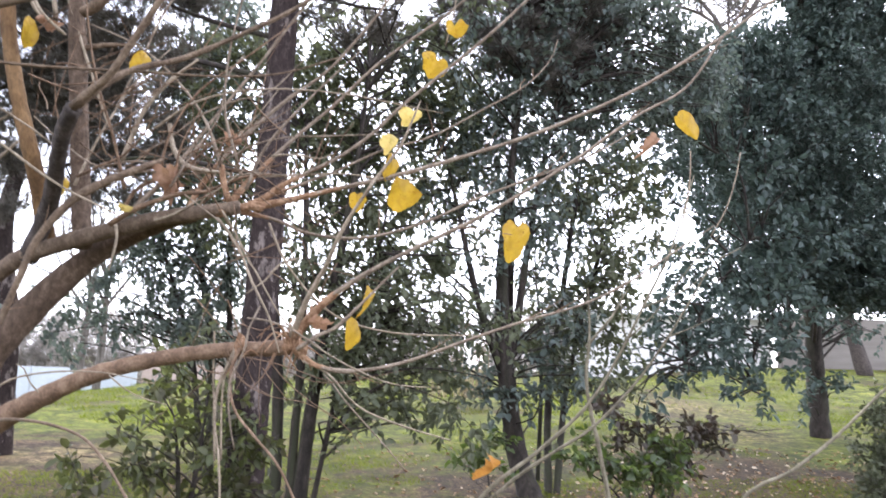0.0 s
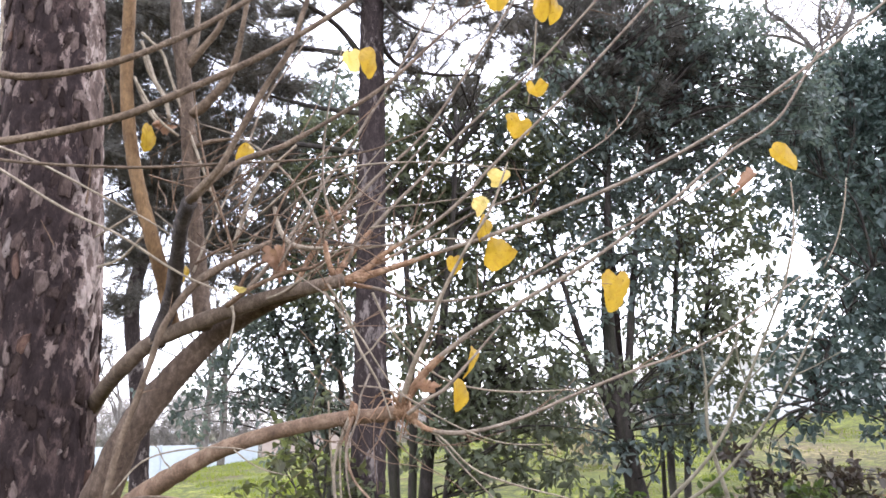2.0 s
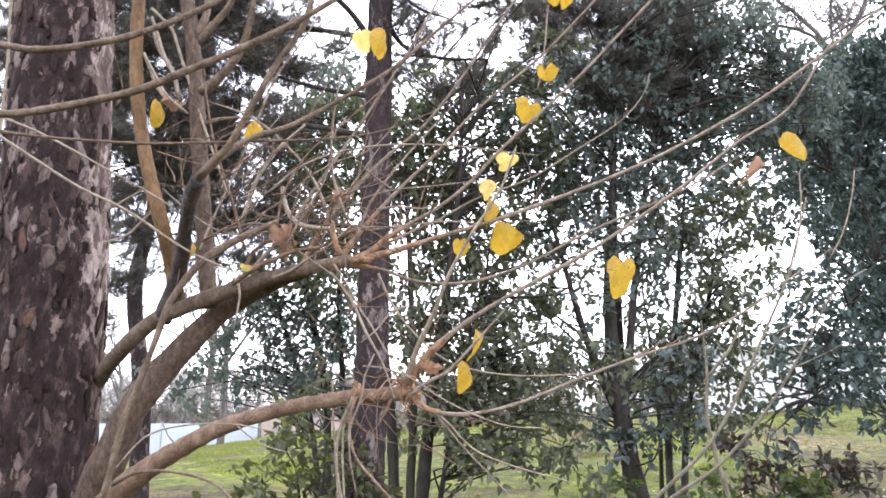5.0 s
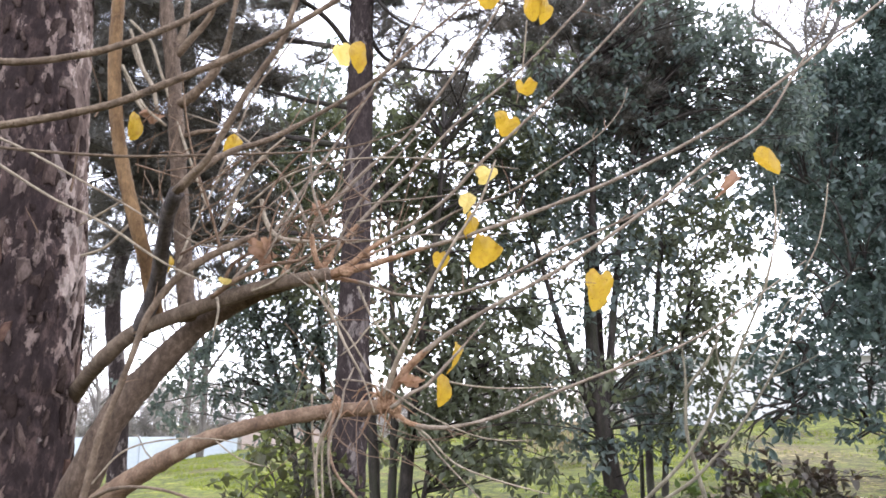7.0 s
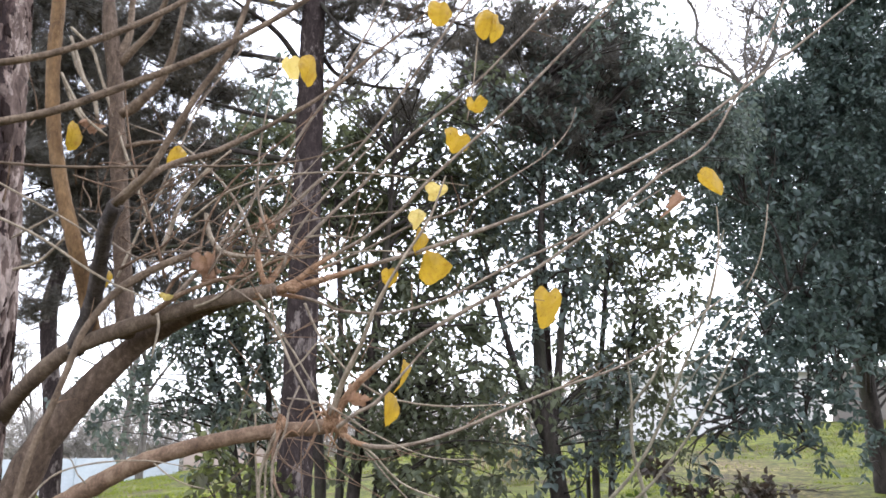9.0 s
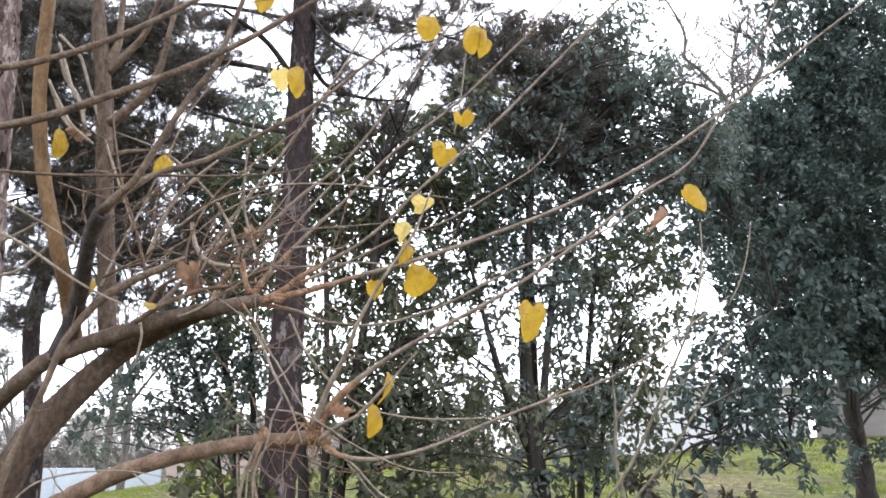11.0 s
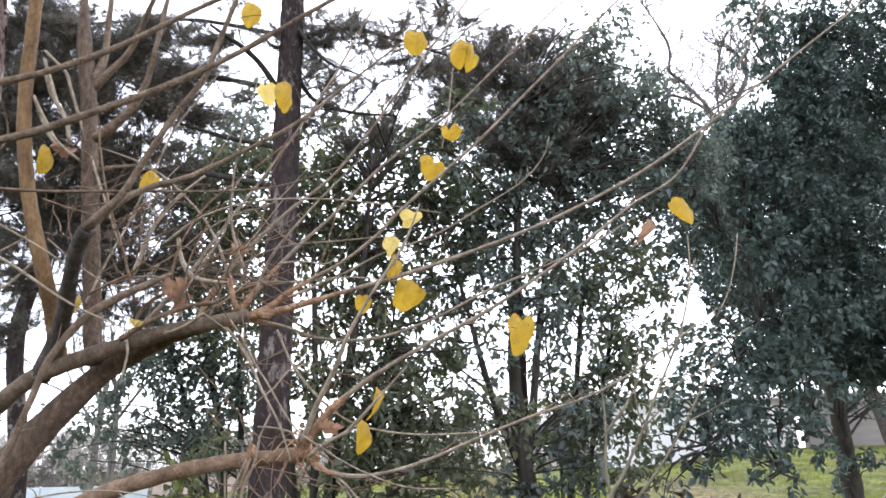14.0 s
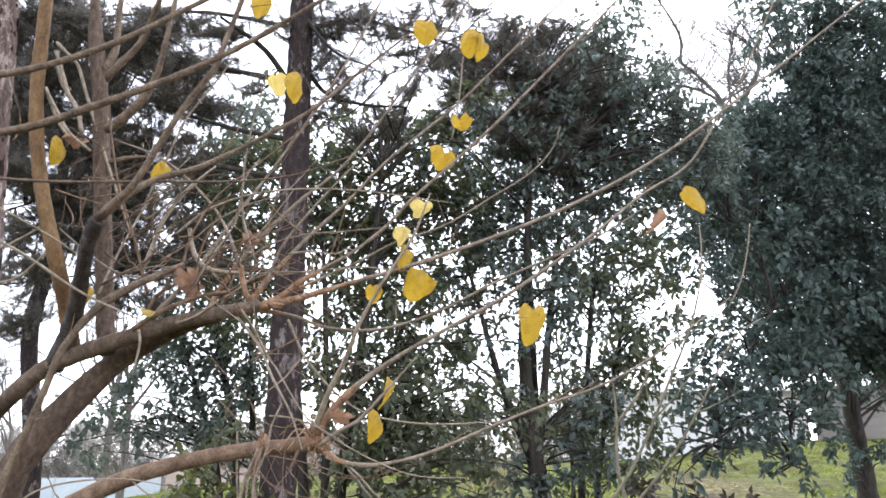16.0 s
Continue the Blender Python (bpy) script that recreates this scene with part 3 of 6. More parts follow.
def pine(name, label, base, trunk_pts, radii, branches, tufts, seed, segs, step, cell=13.0, deep=0.02, needle=0.10, count=16, group="pines", thick=0.006, bark=None, pale=None):
    """branches: lines with a radius; tufts: clumps (x, y, z, radius) of needles, with how many bunches for each square metre."""
    rng = np.random.default_rng(seed)
    root = thing(name, base, label, "tree", group)
    _, line = plated_trunk("trunk", trunk_pts, radii, root, bark or M_OLDPLATE, cell, deep, segs, step, seed, pale)
    lines = [line]
    for pts, r in branches:
        lines.append(limb("branch", pts, [r, r * 0.75, r * 0.35], M_DARKBARK, root, 7, 0.1, 0.08))
    allp = np.vstack(lines)
    twigs, vs = Pile(), []
    for x, y, z, r, cover in tufts:
        c = np.array([x, y, z])
        gap = np.linalg.norm(allp - c, axis=1) + 0.6 * np.maximum(0, allp[:, 2] - c[2])
        start = allp[(gap + rng.uniform(0, 0.2 + 0.4 * gap.min(), len(gap))).argmin()]
        away = unit(c - start + np.array([1e-3, 0, 0]))
        end = c + away * r * 0.8
        mid = (start + end) / 2 + rng.normal(0, 0.05 + 0.1 * np.linalg.norm(end - start), 3) + np.array([0, 0, -0.06 * np.linalg.norm(end - start)])
        bough = twigs.add_tube([start, mid, end], [0.009, 0.007, 0.003], 5, 0.12, 0.08, int(rng.integers(1e6)))
        inner = bough[np.linalg.norm(bough - c, axis=1) < r * 1.15]
        inner = inner if len(inner) else bough[-2:]
        k = max(5, int(cover * math.pi * r * r / (needle * thick * 0.5 * 0.75) / 70))
        d = unit(rng.standard_normal((k, 3)))
        e = c + d * r * rng.random((k, 1)) ** 0.42 * np.array([1, 1, 0.75])
        p = inner[rng.integers(0, len(inner), k)]
        p = e + np.clip(np.linalg.norm(p - e, axis=1, keepdims=True), 0.05, 0.45) * unit(p - e + rng.normal(0, 0.05, (k, 3)))
        twig_pile(twigs, np.stack([p, e], 1), 0.004)
        # needles all along each twig, swept towards its end
        f = rng.uniform(0.15, 1.0, (k, 70, 1))
        at = p[:, None] + (e - p)[:, None] * f
        w = unit(unit(e - p)[:, None] * 0.75 + rng.standard_normal((k, 70, 3)) * 0.6 + np.array([0, 0, 0.1]))
        tip = at + w * needle * rng.uniform(0.6, 1.1, (k, 70, 1))
        side = unit(np.cross(w, rng.standard_normal((k, 70, 3)))) * thick * 0.5
        vs.append(np.stack([at - side, at + side, tip], 2).reshape(-1, 3))
    twigs.put("twig_spray", M_DARKBARK, root)
    if vs:
        part_of("needles", needles_mesh("needles", np.vstack(vs), M_NEEDLE), root, kind="stuff")
    return root


def bough(x0, z0, x1, z1, y, n, seed):
    """Needle clumps strewn through an upright box."""
    rng = np.random.default_rng(seed)
    return [(rng.uniform(x0, x1), y + rng.normal(0, 0.3), rng.uniform(z0, z1), rng.uniform(0.25, 0.42)) for k in range(n)]


def dense(clumps, per):
    return [(*c, per) for c in clumps]


near_pine_pts = [(-1.616, 2.75, 0.127), (-1.697, 2.75, 0.835), (-1.709, 2.75, 1.425), (-1.707, 2.75, 1.849), (-1.729, 2.75, 2.302), (-1.763, 2.75, 2.786), (-1.798, 2.75, 3.305), (-1.868, 2.75, 4.157), (-2.001, 2.75, 5.816), (-2.192, 2.75, 8.33)]
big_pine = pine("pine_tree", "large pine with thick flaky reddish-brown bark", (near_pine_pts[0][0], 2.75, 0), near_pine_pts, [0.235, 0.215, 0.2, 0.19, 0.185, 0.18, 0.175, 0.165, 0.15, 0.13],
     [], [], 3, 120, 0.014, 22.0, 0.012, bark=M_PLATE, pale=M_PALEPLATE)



def bark_flakes(root, pts, radii, z0, z1, n, seed):
    """Loose irregular bark plates, each a piece of its own, standing proud of the trunk."""
    rng = np.random.default_rng(seed)
    mat, nn, ll, b = material("pinkish_bark_plate", 0.95, 0.05)
    info = nn.new("ShaderNodeObjectInfo")
    tone = ramp(nn, [(0.0, (0.024, 0.0165, 0.015)), (0.4, (0.048, 0.033, 0.028)), (0.56, (0.1, 0.07, 0.06)), (0.85, (0.17, 0.127, 0.11)), (0.94, (0.22, 0.177, 0.16)), (1.0, (0.12, 0.07, 0.052))])
    ll.new(info.outputs["Random"], tone.inputs[0])
    fine, broad = noise_tex(nn, ll, 4.0, 6, None, 0.7), noise_tex(nn, ll, 1.6, 5, None, 0.65)
    col = mix(nn, ll, 0.85, tone.outputs[0], fine.outputs[0], "SOFT_LIGHT")
    k = ramp(nn, [(0.42, (0, 0, 0)), (0.6, (1, 1, 1))])
    ll.new(broad.outputs[0], k.inputs[0])
    col = mix(nn, ll, k.outputs[0], mix(nn, ll, 0.65, col, (0.02, 0.0125, 0.011)), col)
    ll.new(col, b.inputs["Base Color"])
    bump(nn, ll, b, fine.outputs[0], 0.9, 0.01)
    shapes = []
    for s in range(14):
        m = 15
        a = np.arange(m) * 2 * np.pi / m + rng.normal(0, 0.12, m)
        q = 0.9 + 0.16 * np.sin(2 * a + rng.uniform(0, 6)) + rng.uniform(-0.27, 0.2, m)
        ring = np.stack([np.cos(a) * q * 0.5, np.sin(a) * q * 0.5], 1)
        v = [(x, -0.9 - 0.6 * x * x, y) for x, y in ring * 1.08] + [(x, 0.3 - 0.6 * x * x, y) for x, y in ring] + [(x, 0.75 - 0.6 * x * x, y) for x, y in ring * 0.7]
        f = [(i, (i + 1) % m, m + (i + 1) % m, m + i) for i in range(m)] + [(m + i, m + (i + 1) % m, 2 * m + (i + 1) % m, 2 * m + i) for i in range(m)] + [tuple(range(2 * m, 3 * m))]
        shapes.append(mesh_of("bark_plate", v, f, mat, False))
    line, share = spline(pts, 0.05)
    rad = np.interp(share, np.linspace(0, 1, len(radii)), radii)
    for i in range(n):
        z = z0 + (z1 - z0) * ((i + rng.random()) / n)
        k = int(np.abs(line[:, 2] - z).argmin())
        ang = rng.uniform(-0.95, 1.95)
        out = np.array([math.sin(ang), -math.cos(ang), 0])
        ob = new("bark_plate", shapes[int(rng.integers(len(shapes)))])
        ob.parent = root
        ob.matrix_parent_inverse = Matrix.Translation(-root.location)
        w = 0.012 + 0.038 * rng.random() ** 1.6
        spot = Vector(line[k] + out * (rad[k] + 0.004))
        spot.z = z
        ob.matrix_basis = Matrix.Translation(spot) @ Matrix.Rotation(ang + math.pi, 4, "Z") @ Matrix.Rotation(rng.normal(0, 0.2), 4, "Y") @ Matrix.Diagonal((w, 0.0045, w * rng.uniform(1.5, 3.4), 1))


far_pine_pts = [(-1.106, 6.5, 0.091), (-1.082, 6.5, 0.829), (-1.058, 6.5, 1.677), (-1.044, 6.5, 2.676), (-1.04, 6.5, 3.741), (-1.036, 6.5, 4.878), (-1.036, 6.5, 6.415), (-1.034, 6.5, 8.81)]
pine("pine_tree", "tall slender pine with dark flaky bark and sparse needled boughs", (far_pine_pts[0][0], 6.5, 0), far_pine_pts, [0.18, 0.15, 0.138, 0.128, 0.118, 0.108, 0.098, 0.07],
     [([(-1.052, 6.5, 4.963), (-1.308, 6.2, 5.271), (-1.634, 5.8, 5.365)], 0.035), ([(-1.051, 6.5, 5.641), (-0.554, 6.5, 5.807), (0.009, 6.4, 5.625), (0.444, 6.3, 5.414)], 0.03), ([(-1.044, 6.5, 5.453), (-0.823, 6.6, 5.079), (-0.441, 6.7, 4.98), (0.008, 6.8, 5.003)], 0.028),
      ([(-1.017, 6.5, 4.492), (-1.669, 6.8, 4.743), (-2.367, 7.2, 5.118)], 0.03), ([(-1.08, 6.5, 6.42), (-0.44, 6.3, 6.48), (0.224, 6, 6.073)], 0.03), ([(-1.109, 6.5, 6.42), (-1.769, 6.3, 6.387), (-2.297, 6, 6.024)], 0.03),
      ([(-1.06, 6.5, 3.2), (-2.4, 7.4, 3.55), (-3.9, 7.7, 3.4)], 0.025), ([(-1.045, 6.5, 4.1), (-2.3, 7.2, 4.55), (-3.2, 7.7, 4.6), (-4.3, 7.9, 4.3)], 0.028), ([(-1.04, 6.5, 5.1), (-2.2, 7.0, 5.55), (-3.5, 7.5, 5.75), (-4.6, 7.8, 5.6), (-6.0, 8.0, 5.2)], 0.028), ([(-1.04, 6.5, 5.7), (-2.3, 7.0, 6.2), (-4.0, 7.6, 6.45)], 0.025),
      ([(-1.049, 6.5, 5.896), (-0.679, 6.2, 5.279), (-0.297, 6, 4.993)], 0.02)],
     dense([(-1.789, 6.2, 5.443, 0.285), (-2.798, 6.8, 5.609, 0.469), (-3.172, 6.6, 5.673, 0.405), (-2.163, 6.8, 5.424, 0.365), (-3.113, 7, 5.204, 0.429), (-2.397, 7.8, 4.061, 0.359), (-3.434, 7, 5.523, 0.429), (-2.551, 7, 5.932, 0.429), (-3.064, 7.4, 4.368, 0.454), (-3.447, 7.4, 4.685, 0.397), (-2.133, 7.4, 5.218, 0.34), (-3.815, 7, 5.389, 0.429), (-4.114, 7, 5.91, 0.429), (-3.63, 7, 6.187, 0.429), (-3.804, 7, 4.883, 0.376), (-3.793, 7, 4.395, 0.322), (-3.854, 7, 6.115, 0.322)] + [(-5.373, 7, 5.636, 0.322), (-5.319, 7, 4.97, 0.322), (-5.267, 7, 4.327, 0.322), (-5.062, 7, 3.702, 0.322)], 2.6)
     + dense([(-3.698, 7.4, 4.367, 0.34), (-3.852, 7.6, 3.507, 0.408), (-3.957, 7.6, 3.034, 0.349), (-4.033, 7.6, 3.998, 0.291), (-3.67, 7.4, 5.073, 0.34), (-4.171, 7.4, 4.874, 0.34), (-3.553, 7.6, 3.873, 0.349), (-3.068, 7.6, 3.688, 0.349), (-3.272, 8.00, 4.19, 0.49), (-2.857, 8, 3.733, 0.49), (-3.177, 8.00, 3.29, 0.368), (-2.484, 8.00, 3.667, 0.429), (-3.611, 8, 4.457, 0.49), (-2.695, 8, 3.287, 0.307)], 1.9)
     + dense([(-2.49, 7.2, 5.182, 0.497), (-2.264, 7.2, 4.544, 0.441), (-2.816, 7.4, 4.817, 0.51), (-2.819, 7.6, 4.124, 0.466)], 1.6)
     + dense([(-4.527, 8, 5.709, 0.368), (-3.943, 8.00, 5.143, 0.429), (-4.177, 8.00, 4.523, 0.368), (-3.73, 8, 5.499, 0.368), (-3.315, 8, 5.217, 0.368), (-3.818, 7.6, 6.072, 0.349), (-3.296, 7.6, 5.864, 0.349), (-2.87, 7.8, 5.982, 0.359), (-4.325, 7.6, 6.137, 0.349), (-2.392, 7.8, 5.625, 0.299), (-3.579, 8.00, 4.728, 0.368), (-3.139, 8.00, 4.73, 0.368), (-4.35, 8.00, 3.993, 0.307), (-4.562, 7.6, 6.496, 0.349), (-4.399, 7.6, 5.781, 0.291), (-4.119, 7.8, 5.752, 0.299), (-3.562, 7.6, 6.586, 0.291), (-4.268, 8.00, 5.211, 0.307), (-3.491, 8.00, 5.075, 0.307), (-2.903, 7.4, 6.391, 0.34), (-2.394, 7.2, 6.198, 0.276), (-1.937, 7.2, 5.721, 0.276)], 1.6)
     + dense([(-0.665, 6.5, 5.774, 0.299), (-0.157, 6.4, 5.591, 0.343), (0.333, 6.2, 5.595, 0.333), (-0.384, 6.6, 5.269, 0.303), (-0.104, 6.6, 5.397, 0.253), (-0.656, 6.6, 5.019, 0.253), (0.338, 6.2, 5.969, 0.428), (-0.439, 6.3, 6.415, 0.435), (-1.651, 6.3, 6.26, 0.483), (0.716, 6.2, 5.725, 0.238), (-1.492, 6.4, 5.026, 0.245), (-0.874, 6.5, 5.331, 0.299), (0.12, 6.6, 5.15, 0.253), (-1.312, 6.4, 5.699, 0.294), (-0.958, 7, 6.091, 0.322), (-0.479, 7, 6.237, 0.322), (0.008, 7, 6.244, 0.322), (-0.866, 7, 5.031, 0.268), (0.248, 7, 5.699, 0.268)], 0.95)
     + dense([(-0.181, 7.5, 5.214, 0.345), (-0.491, 7.5, 5.076, 0.287), (0.007, 7.5, 5.562, 0.23)], 1.6)
     + dense(bough(-4.45, 4.5, -3.9, 6.3, 7.8, 14, 131) + bough(-4.0, 3.7, -3.3, 4.6, 8.0, 8, 132) + bough(-6.2, 3.6, -4.9, 6.8, 8.0, 22, 135) + bough(-3.5, 4.2, -2.6, 6.6, 7.9, 16, 133), 1.5)
     + dense(bough(-0.95, 4.95, 0.3, 5.95, 6.7, 12, 134), 0.6), 5, 40, 0.03, 12.0, 0.014)

left_pine_pts = [(-5.16, 11.10, -0.767), (-5.25, 11.10, 0.656), (-5.31, 11.10, 1.735), (-5.439, 11.10, 2.596), (-5.539, 11.10, 3.128), (-5.556, 11.10, 3.76), (-5.432, 11.10, 4.403), (-5.367, 11.10, 5.35), (-5.435, 11.10, 6.834)]
pine("pine_tree", "dark crooked pine with drooping needled boughs", left_pine_pts[0], left_pine_pts, [0.16, 0.15, 0.14, 0.13, 0.12, 0.11, 0.09, 0.07, 0.03], [],
     dense([(-5.86, 11.00, 3.475, 0.379), (-5.779, 11.00, 4.109, 0.422), (-5.193, 11.00, 3.735, 0.295), (-6.038, 11.00, 4.391, 0.379), (-4.952, 11.00, 4.186, 0.379), (-5.948, 11.00, 2.942, 0.253), (-7.565, 11.00, 3.316, 0.506), (-7.966, 11.00, 4.241, 0.506), (-8.02, 11.00, 5.387, 0.59), (-5.767, 11.00, 5.042, 0.506), (-5.101, 11.00, 4.932, 0.422)], 1.0), 6, 14, 0.1, 10.0, 0.01, 0.14, thick=0.009)

back_pine_pts = [(1.996, 10.40, -0.3), (1.885, 10.40, 0.544), (1.814, 10.40, 1.42), (1.779, 10.40, 2.486), (1.783, 10.40, 4.092), (1.795, 10.40, 5.629), (1.783, 10.40, 7.077), (1.785, 10.40, 8.02)]
pine("pine_tree", "dense dark brownish-green pine crown among the evergreens", back_pine_pts[0], back_pine_pts, [0.06, 0.06, 0.058, 0.055, 0.05, 0.045, 0.035, 0.02], [],
     dense([(0.887, 9.40, 6.841, 0.576), (1.46, 9.40, 7.027, 0.648), (1.932, 9.40, 6.673, 0.72), (1.099, 9.30, 6.177, 0.57), (1.725, 9.30, 6.053, 0.57), (2.478, 9.40, 6.325, 0.576), (2.494, 9.60, 7.155, 0.589), (0.707, 9.40, 5.879, 0.36), (0.639, 9.40, 6.484, 0.288), (0.568, 9.40, 7.017, 0.36), (0.474, 9.40, 6.049, 0.36), (1.143, 9.40, 7.297, 0.432), (0.813, 9.40, 7.11, 0.432), (1.493, 9.50, 7.548, 0.437), (1.906, 9.50, 7.46, 0.437), (0.951, 9.30, 6.522, 0.499), (2.275, 9.60, 7.717, 0.368), (1.235, 9.20, 5.876, 0.423)]
     + [(2.241, 9.20, 5.798, 0.423), (1.823, 9.10, 5.585, 0.418), (2.765, 9.30, 6.19, 0.356), (2.746, 9.40, 6.681, 0.36), (1.365, 9.10, 5.583, 0.418), (2.039, 9.10, 5.342, 0.349)], 2.3), 8, 16, 0.1, 10.0, 0.01, 0.11, 20, thick=0.008)

# ---- broad-leaved evergreens ----
def drift(boxes, seed, size=0.42, gap=0.55, deep=0.35):
    """Leafy clumps strewn loosely through upright boxes (x0, z0, x1, z1, y), thinning towards their edges."""
    rng = np.random.default_rng(seed)
    out = []
    for x0, z0, x1, z1, y in boxes:
        for k in range(max(1, int((x1 - x0) * (z1 - z0) / gap ** 2))):
            x, z = rng.uniform(x0 - 0.1, x1 + 0.1), rng.uniform(z0 - 0.1, z1 + 0.1)
            out.append((x, y + rng.normal(0, deep), z, size * rng.uniform(0.55, 1.1)))
    return out


mid_base = (1.79, 8.55, 0.15)
evergreen("evergreen_tree", "dark evergreen tree with a forked trunk and small glossy leaves", mid_base,
          [([(1.80, 8.45, -0.05), (1.77, 8.75, 0.2), (1.644, 9.00, 0.686), (1.55, 9.00, 1.316), (1.489, 9.00, 1.769), (1.447, 9.00, 2.367), (1.447, 9.00, 3.191), (1.534, 9.00, 4.119), (1.632, 9.00, 5.237), (1.76, 9.00, 6.33)], [0.15, 0.125, 0.112, 0.102, 0.082, 0.05, 0.043, 0.036, 0.03, 0.015]),
           ([(1.523, 9.00, 1.541), (1.63, 9.05, 2.035), (1.734, 9.10, 2.786), (1.877, 9.20, 3.653), (2.064, 9.20, 4.689), (2.269, 9.20, 5.691)], [0.055, 0.05, 0.043, 0.036, 0.028, 0.015]),
           ([(1.459, 9.00, 1.574), (1.287, 8.90, 1.963), (1.117, 8.80, 2.418), (0.991, 8.80, 2.889), (0.84, 8.80, 3.511), (0.659, 8.80, 4.226)], [0.05, 0.045, 0.04, 0.03, 0.025, 0.012])],
          [(1.399, 8.70, 2.869, 0.4), (1.645, 8.80, 3.497, 0.54), (1.207, 9.00, 3.62, 0.552), (2.049, 9.20, 3.29, 0.564), (0.872, 9.00, 3.915, 0.621), (1.517, 9.00, 4.339, 0.69), (2.172, 9.20, 4.161, 0.705), (1.292, 9.20, 5.018, 0.776), (2.042, 9.30, 5.189, 0.784), (0.551, 9.20, 4.577, 0.635), (2.652, 9.50, 4.932, 0.728)]
          + [(0.827, 9.00, 2.644, 0.414), (0.607, 9.00, 2.103, 0.414), (1.142, 9.00, 2.101, 0.276), (0.796, 9.20, 3.237, 0.494), (0.312, 9.20, 3.681, 0.564), (0.079, 9.20, 2.675, 0.494), (2.33, 9.40, 2.677, 0.432), (1.804, 9.40, 5.88, 0.865), (2.604, 9.60, 6.026, 0.809), (2.349, 9.60, 6.796, 0.883)],
          0.48, thick=[(1.233, 9.40, 5.131, 0.648), (1.849, 9.40, 5.05, 0.648), (2.61, 9.60, 5.21, 0.662), (3.215, 9.60, 5.725, 0.662), (3.756, 9.80, 5.549, 0.601), (3.11, 9.80, 6.807, 0.601), (3.597, 9.80, 6.534, 0.526), (3.958, 9.80, 5.903, 0.451), (2.969, 10.00, 7.683, 0.46), (3.547, 10.00, 7.204, 0.46), (3.74, 10.00, 7.4, 0.307), (3.856, 9.90, 6.218, 0.379), (4.131, 9.90, 6.403, 0.303), (3.951, 9.80, 5.031, 0.451), (1.205, 9.40, 4.329, 0.576), (1.969, 9.40, 4.407, 0.576)]
          + [(2.827, 9.60, 5.984, 0.662), (1.927, 9.60, 5.891, 0.589), (1.886, 9.00, 1.826, 0.276), (2.17, 9.00, 1.498, 0.276), (1.586, 8.80, 1.321, 0.27), (1.198, 8.80, 1.389, 0.27), (2.365, 9.20, 2.095, 0.282), (1.774, 8.60, 1.324, 0.264)], thick_depth=0.6, leaf=(0.112, 0.06), seed=11, group="evergreen trees",
          sprays=drift([(1.5, 7.1, 2.2, 7.55, 9.6), (2.1, 7.0, 3.3, 7.95, 9.8), (2.1, 7.0, 3.1, 7.95, 9.9), (2.95, 6.1, 3.85, 7.35, 9.8), (3.7, 5.5, 4.7, 6.7, 9.9), (3.7, 5.5, 4.5, 6.5, 10.1)], 116, 0.5, 0.5)
          + drift([(1.95, 5.3, 3.1, 7.6, 9.3), (2.9, 5.2, 3.9, 6.9, 9.5), (3.6, 4.9, 4.4, 6.1, 9.6), (0.4, 5.2, 1.9, 5.9, 8.7), (2.2, 4.7, 3.8, 5.4, 9.3)], 111, 0.44)
          + drift([(1.0, 1.2, 1.45, 2.3, 8.9), (1.7, 1.1, 2.5, 2.3, 8.9), (0.65, 1.65, 1.9, 2.4, 9.1)], 118, 0.27, 0.42), spray_depth=0.6)

evergreen("evergreen_tree", "slim evergreen with several thin dark stems and glossy leaves", (2.03, 8.85, 0.15),
          [([(2.02, 8.8, -0.05), (2.172, 9.60, 1.028), (2.244, 9.60, 1.71), (2.342, 9.60, 2.556), (2.487, 9.60, 3.657), (2.629, 9.60, 4.653)], [0.05, 0.047, 0.043, 0.038, 0.03, 0.012]),
           ([(2.08, 8.75, -0.05), (2.385, 9.60, 1.164), (2.54, 9.60, 1.988), (2.717, 9.60, 2.697), (2.939, 9.60, 3.574)], [0.045, 0.042, 0.036, 0.028, 0.012]),
           ([(2.059, 9.70, -0.233), (2.102, 9.70, 1.295), (2.07, 9.70, 2.136), (1.993, 9.70, 3.01)], [0.03, 0.028, 0.022, 0.01])],
          [(2.411, 9.60, 2.129, 0.441), (2.731, 9.60, 2.697, 0.515), (2.139, 9.40, 1.844, 0.36), (2.39, 9.40, 1.573, 0.324), (2.952, 9.70, 3.37, 0.595), (2.731, 9.80, 3.928, 0.601), (2.928, 9.50, 2.052, 0.437), (3.357, 9.80, 2.714, 0.376), (3.192, 10.00, 4.365, 0.69), (2.852, 9.20, 1.443, 0.317), (2.15, 9.60, 2.414, 0.368)],
          0.8, leaf=(0.115, 0.063), mat=M_OLIVE, seed=12, group="evergreen trees",
          sprays=drift([(1.95, 2.4, 3.3, 4.1, 9.6), (3.3, 3.4, 4.1, 4.3, 9.8), (1.95, 2.8, 3.5, 3.9, 9.5), (1.95, 2.25, 3.2, 3.1, 9.4), (2.1, 1.6, 3.1, 2.4, 9.5)], 112, 0.32), spray_depth=0.42)

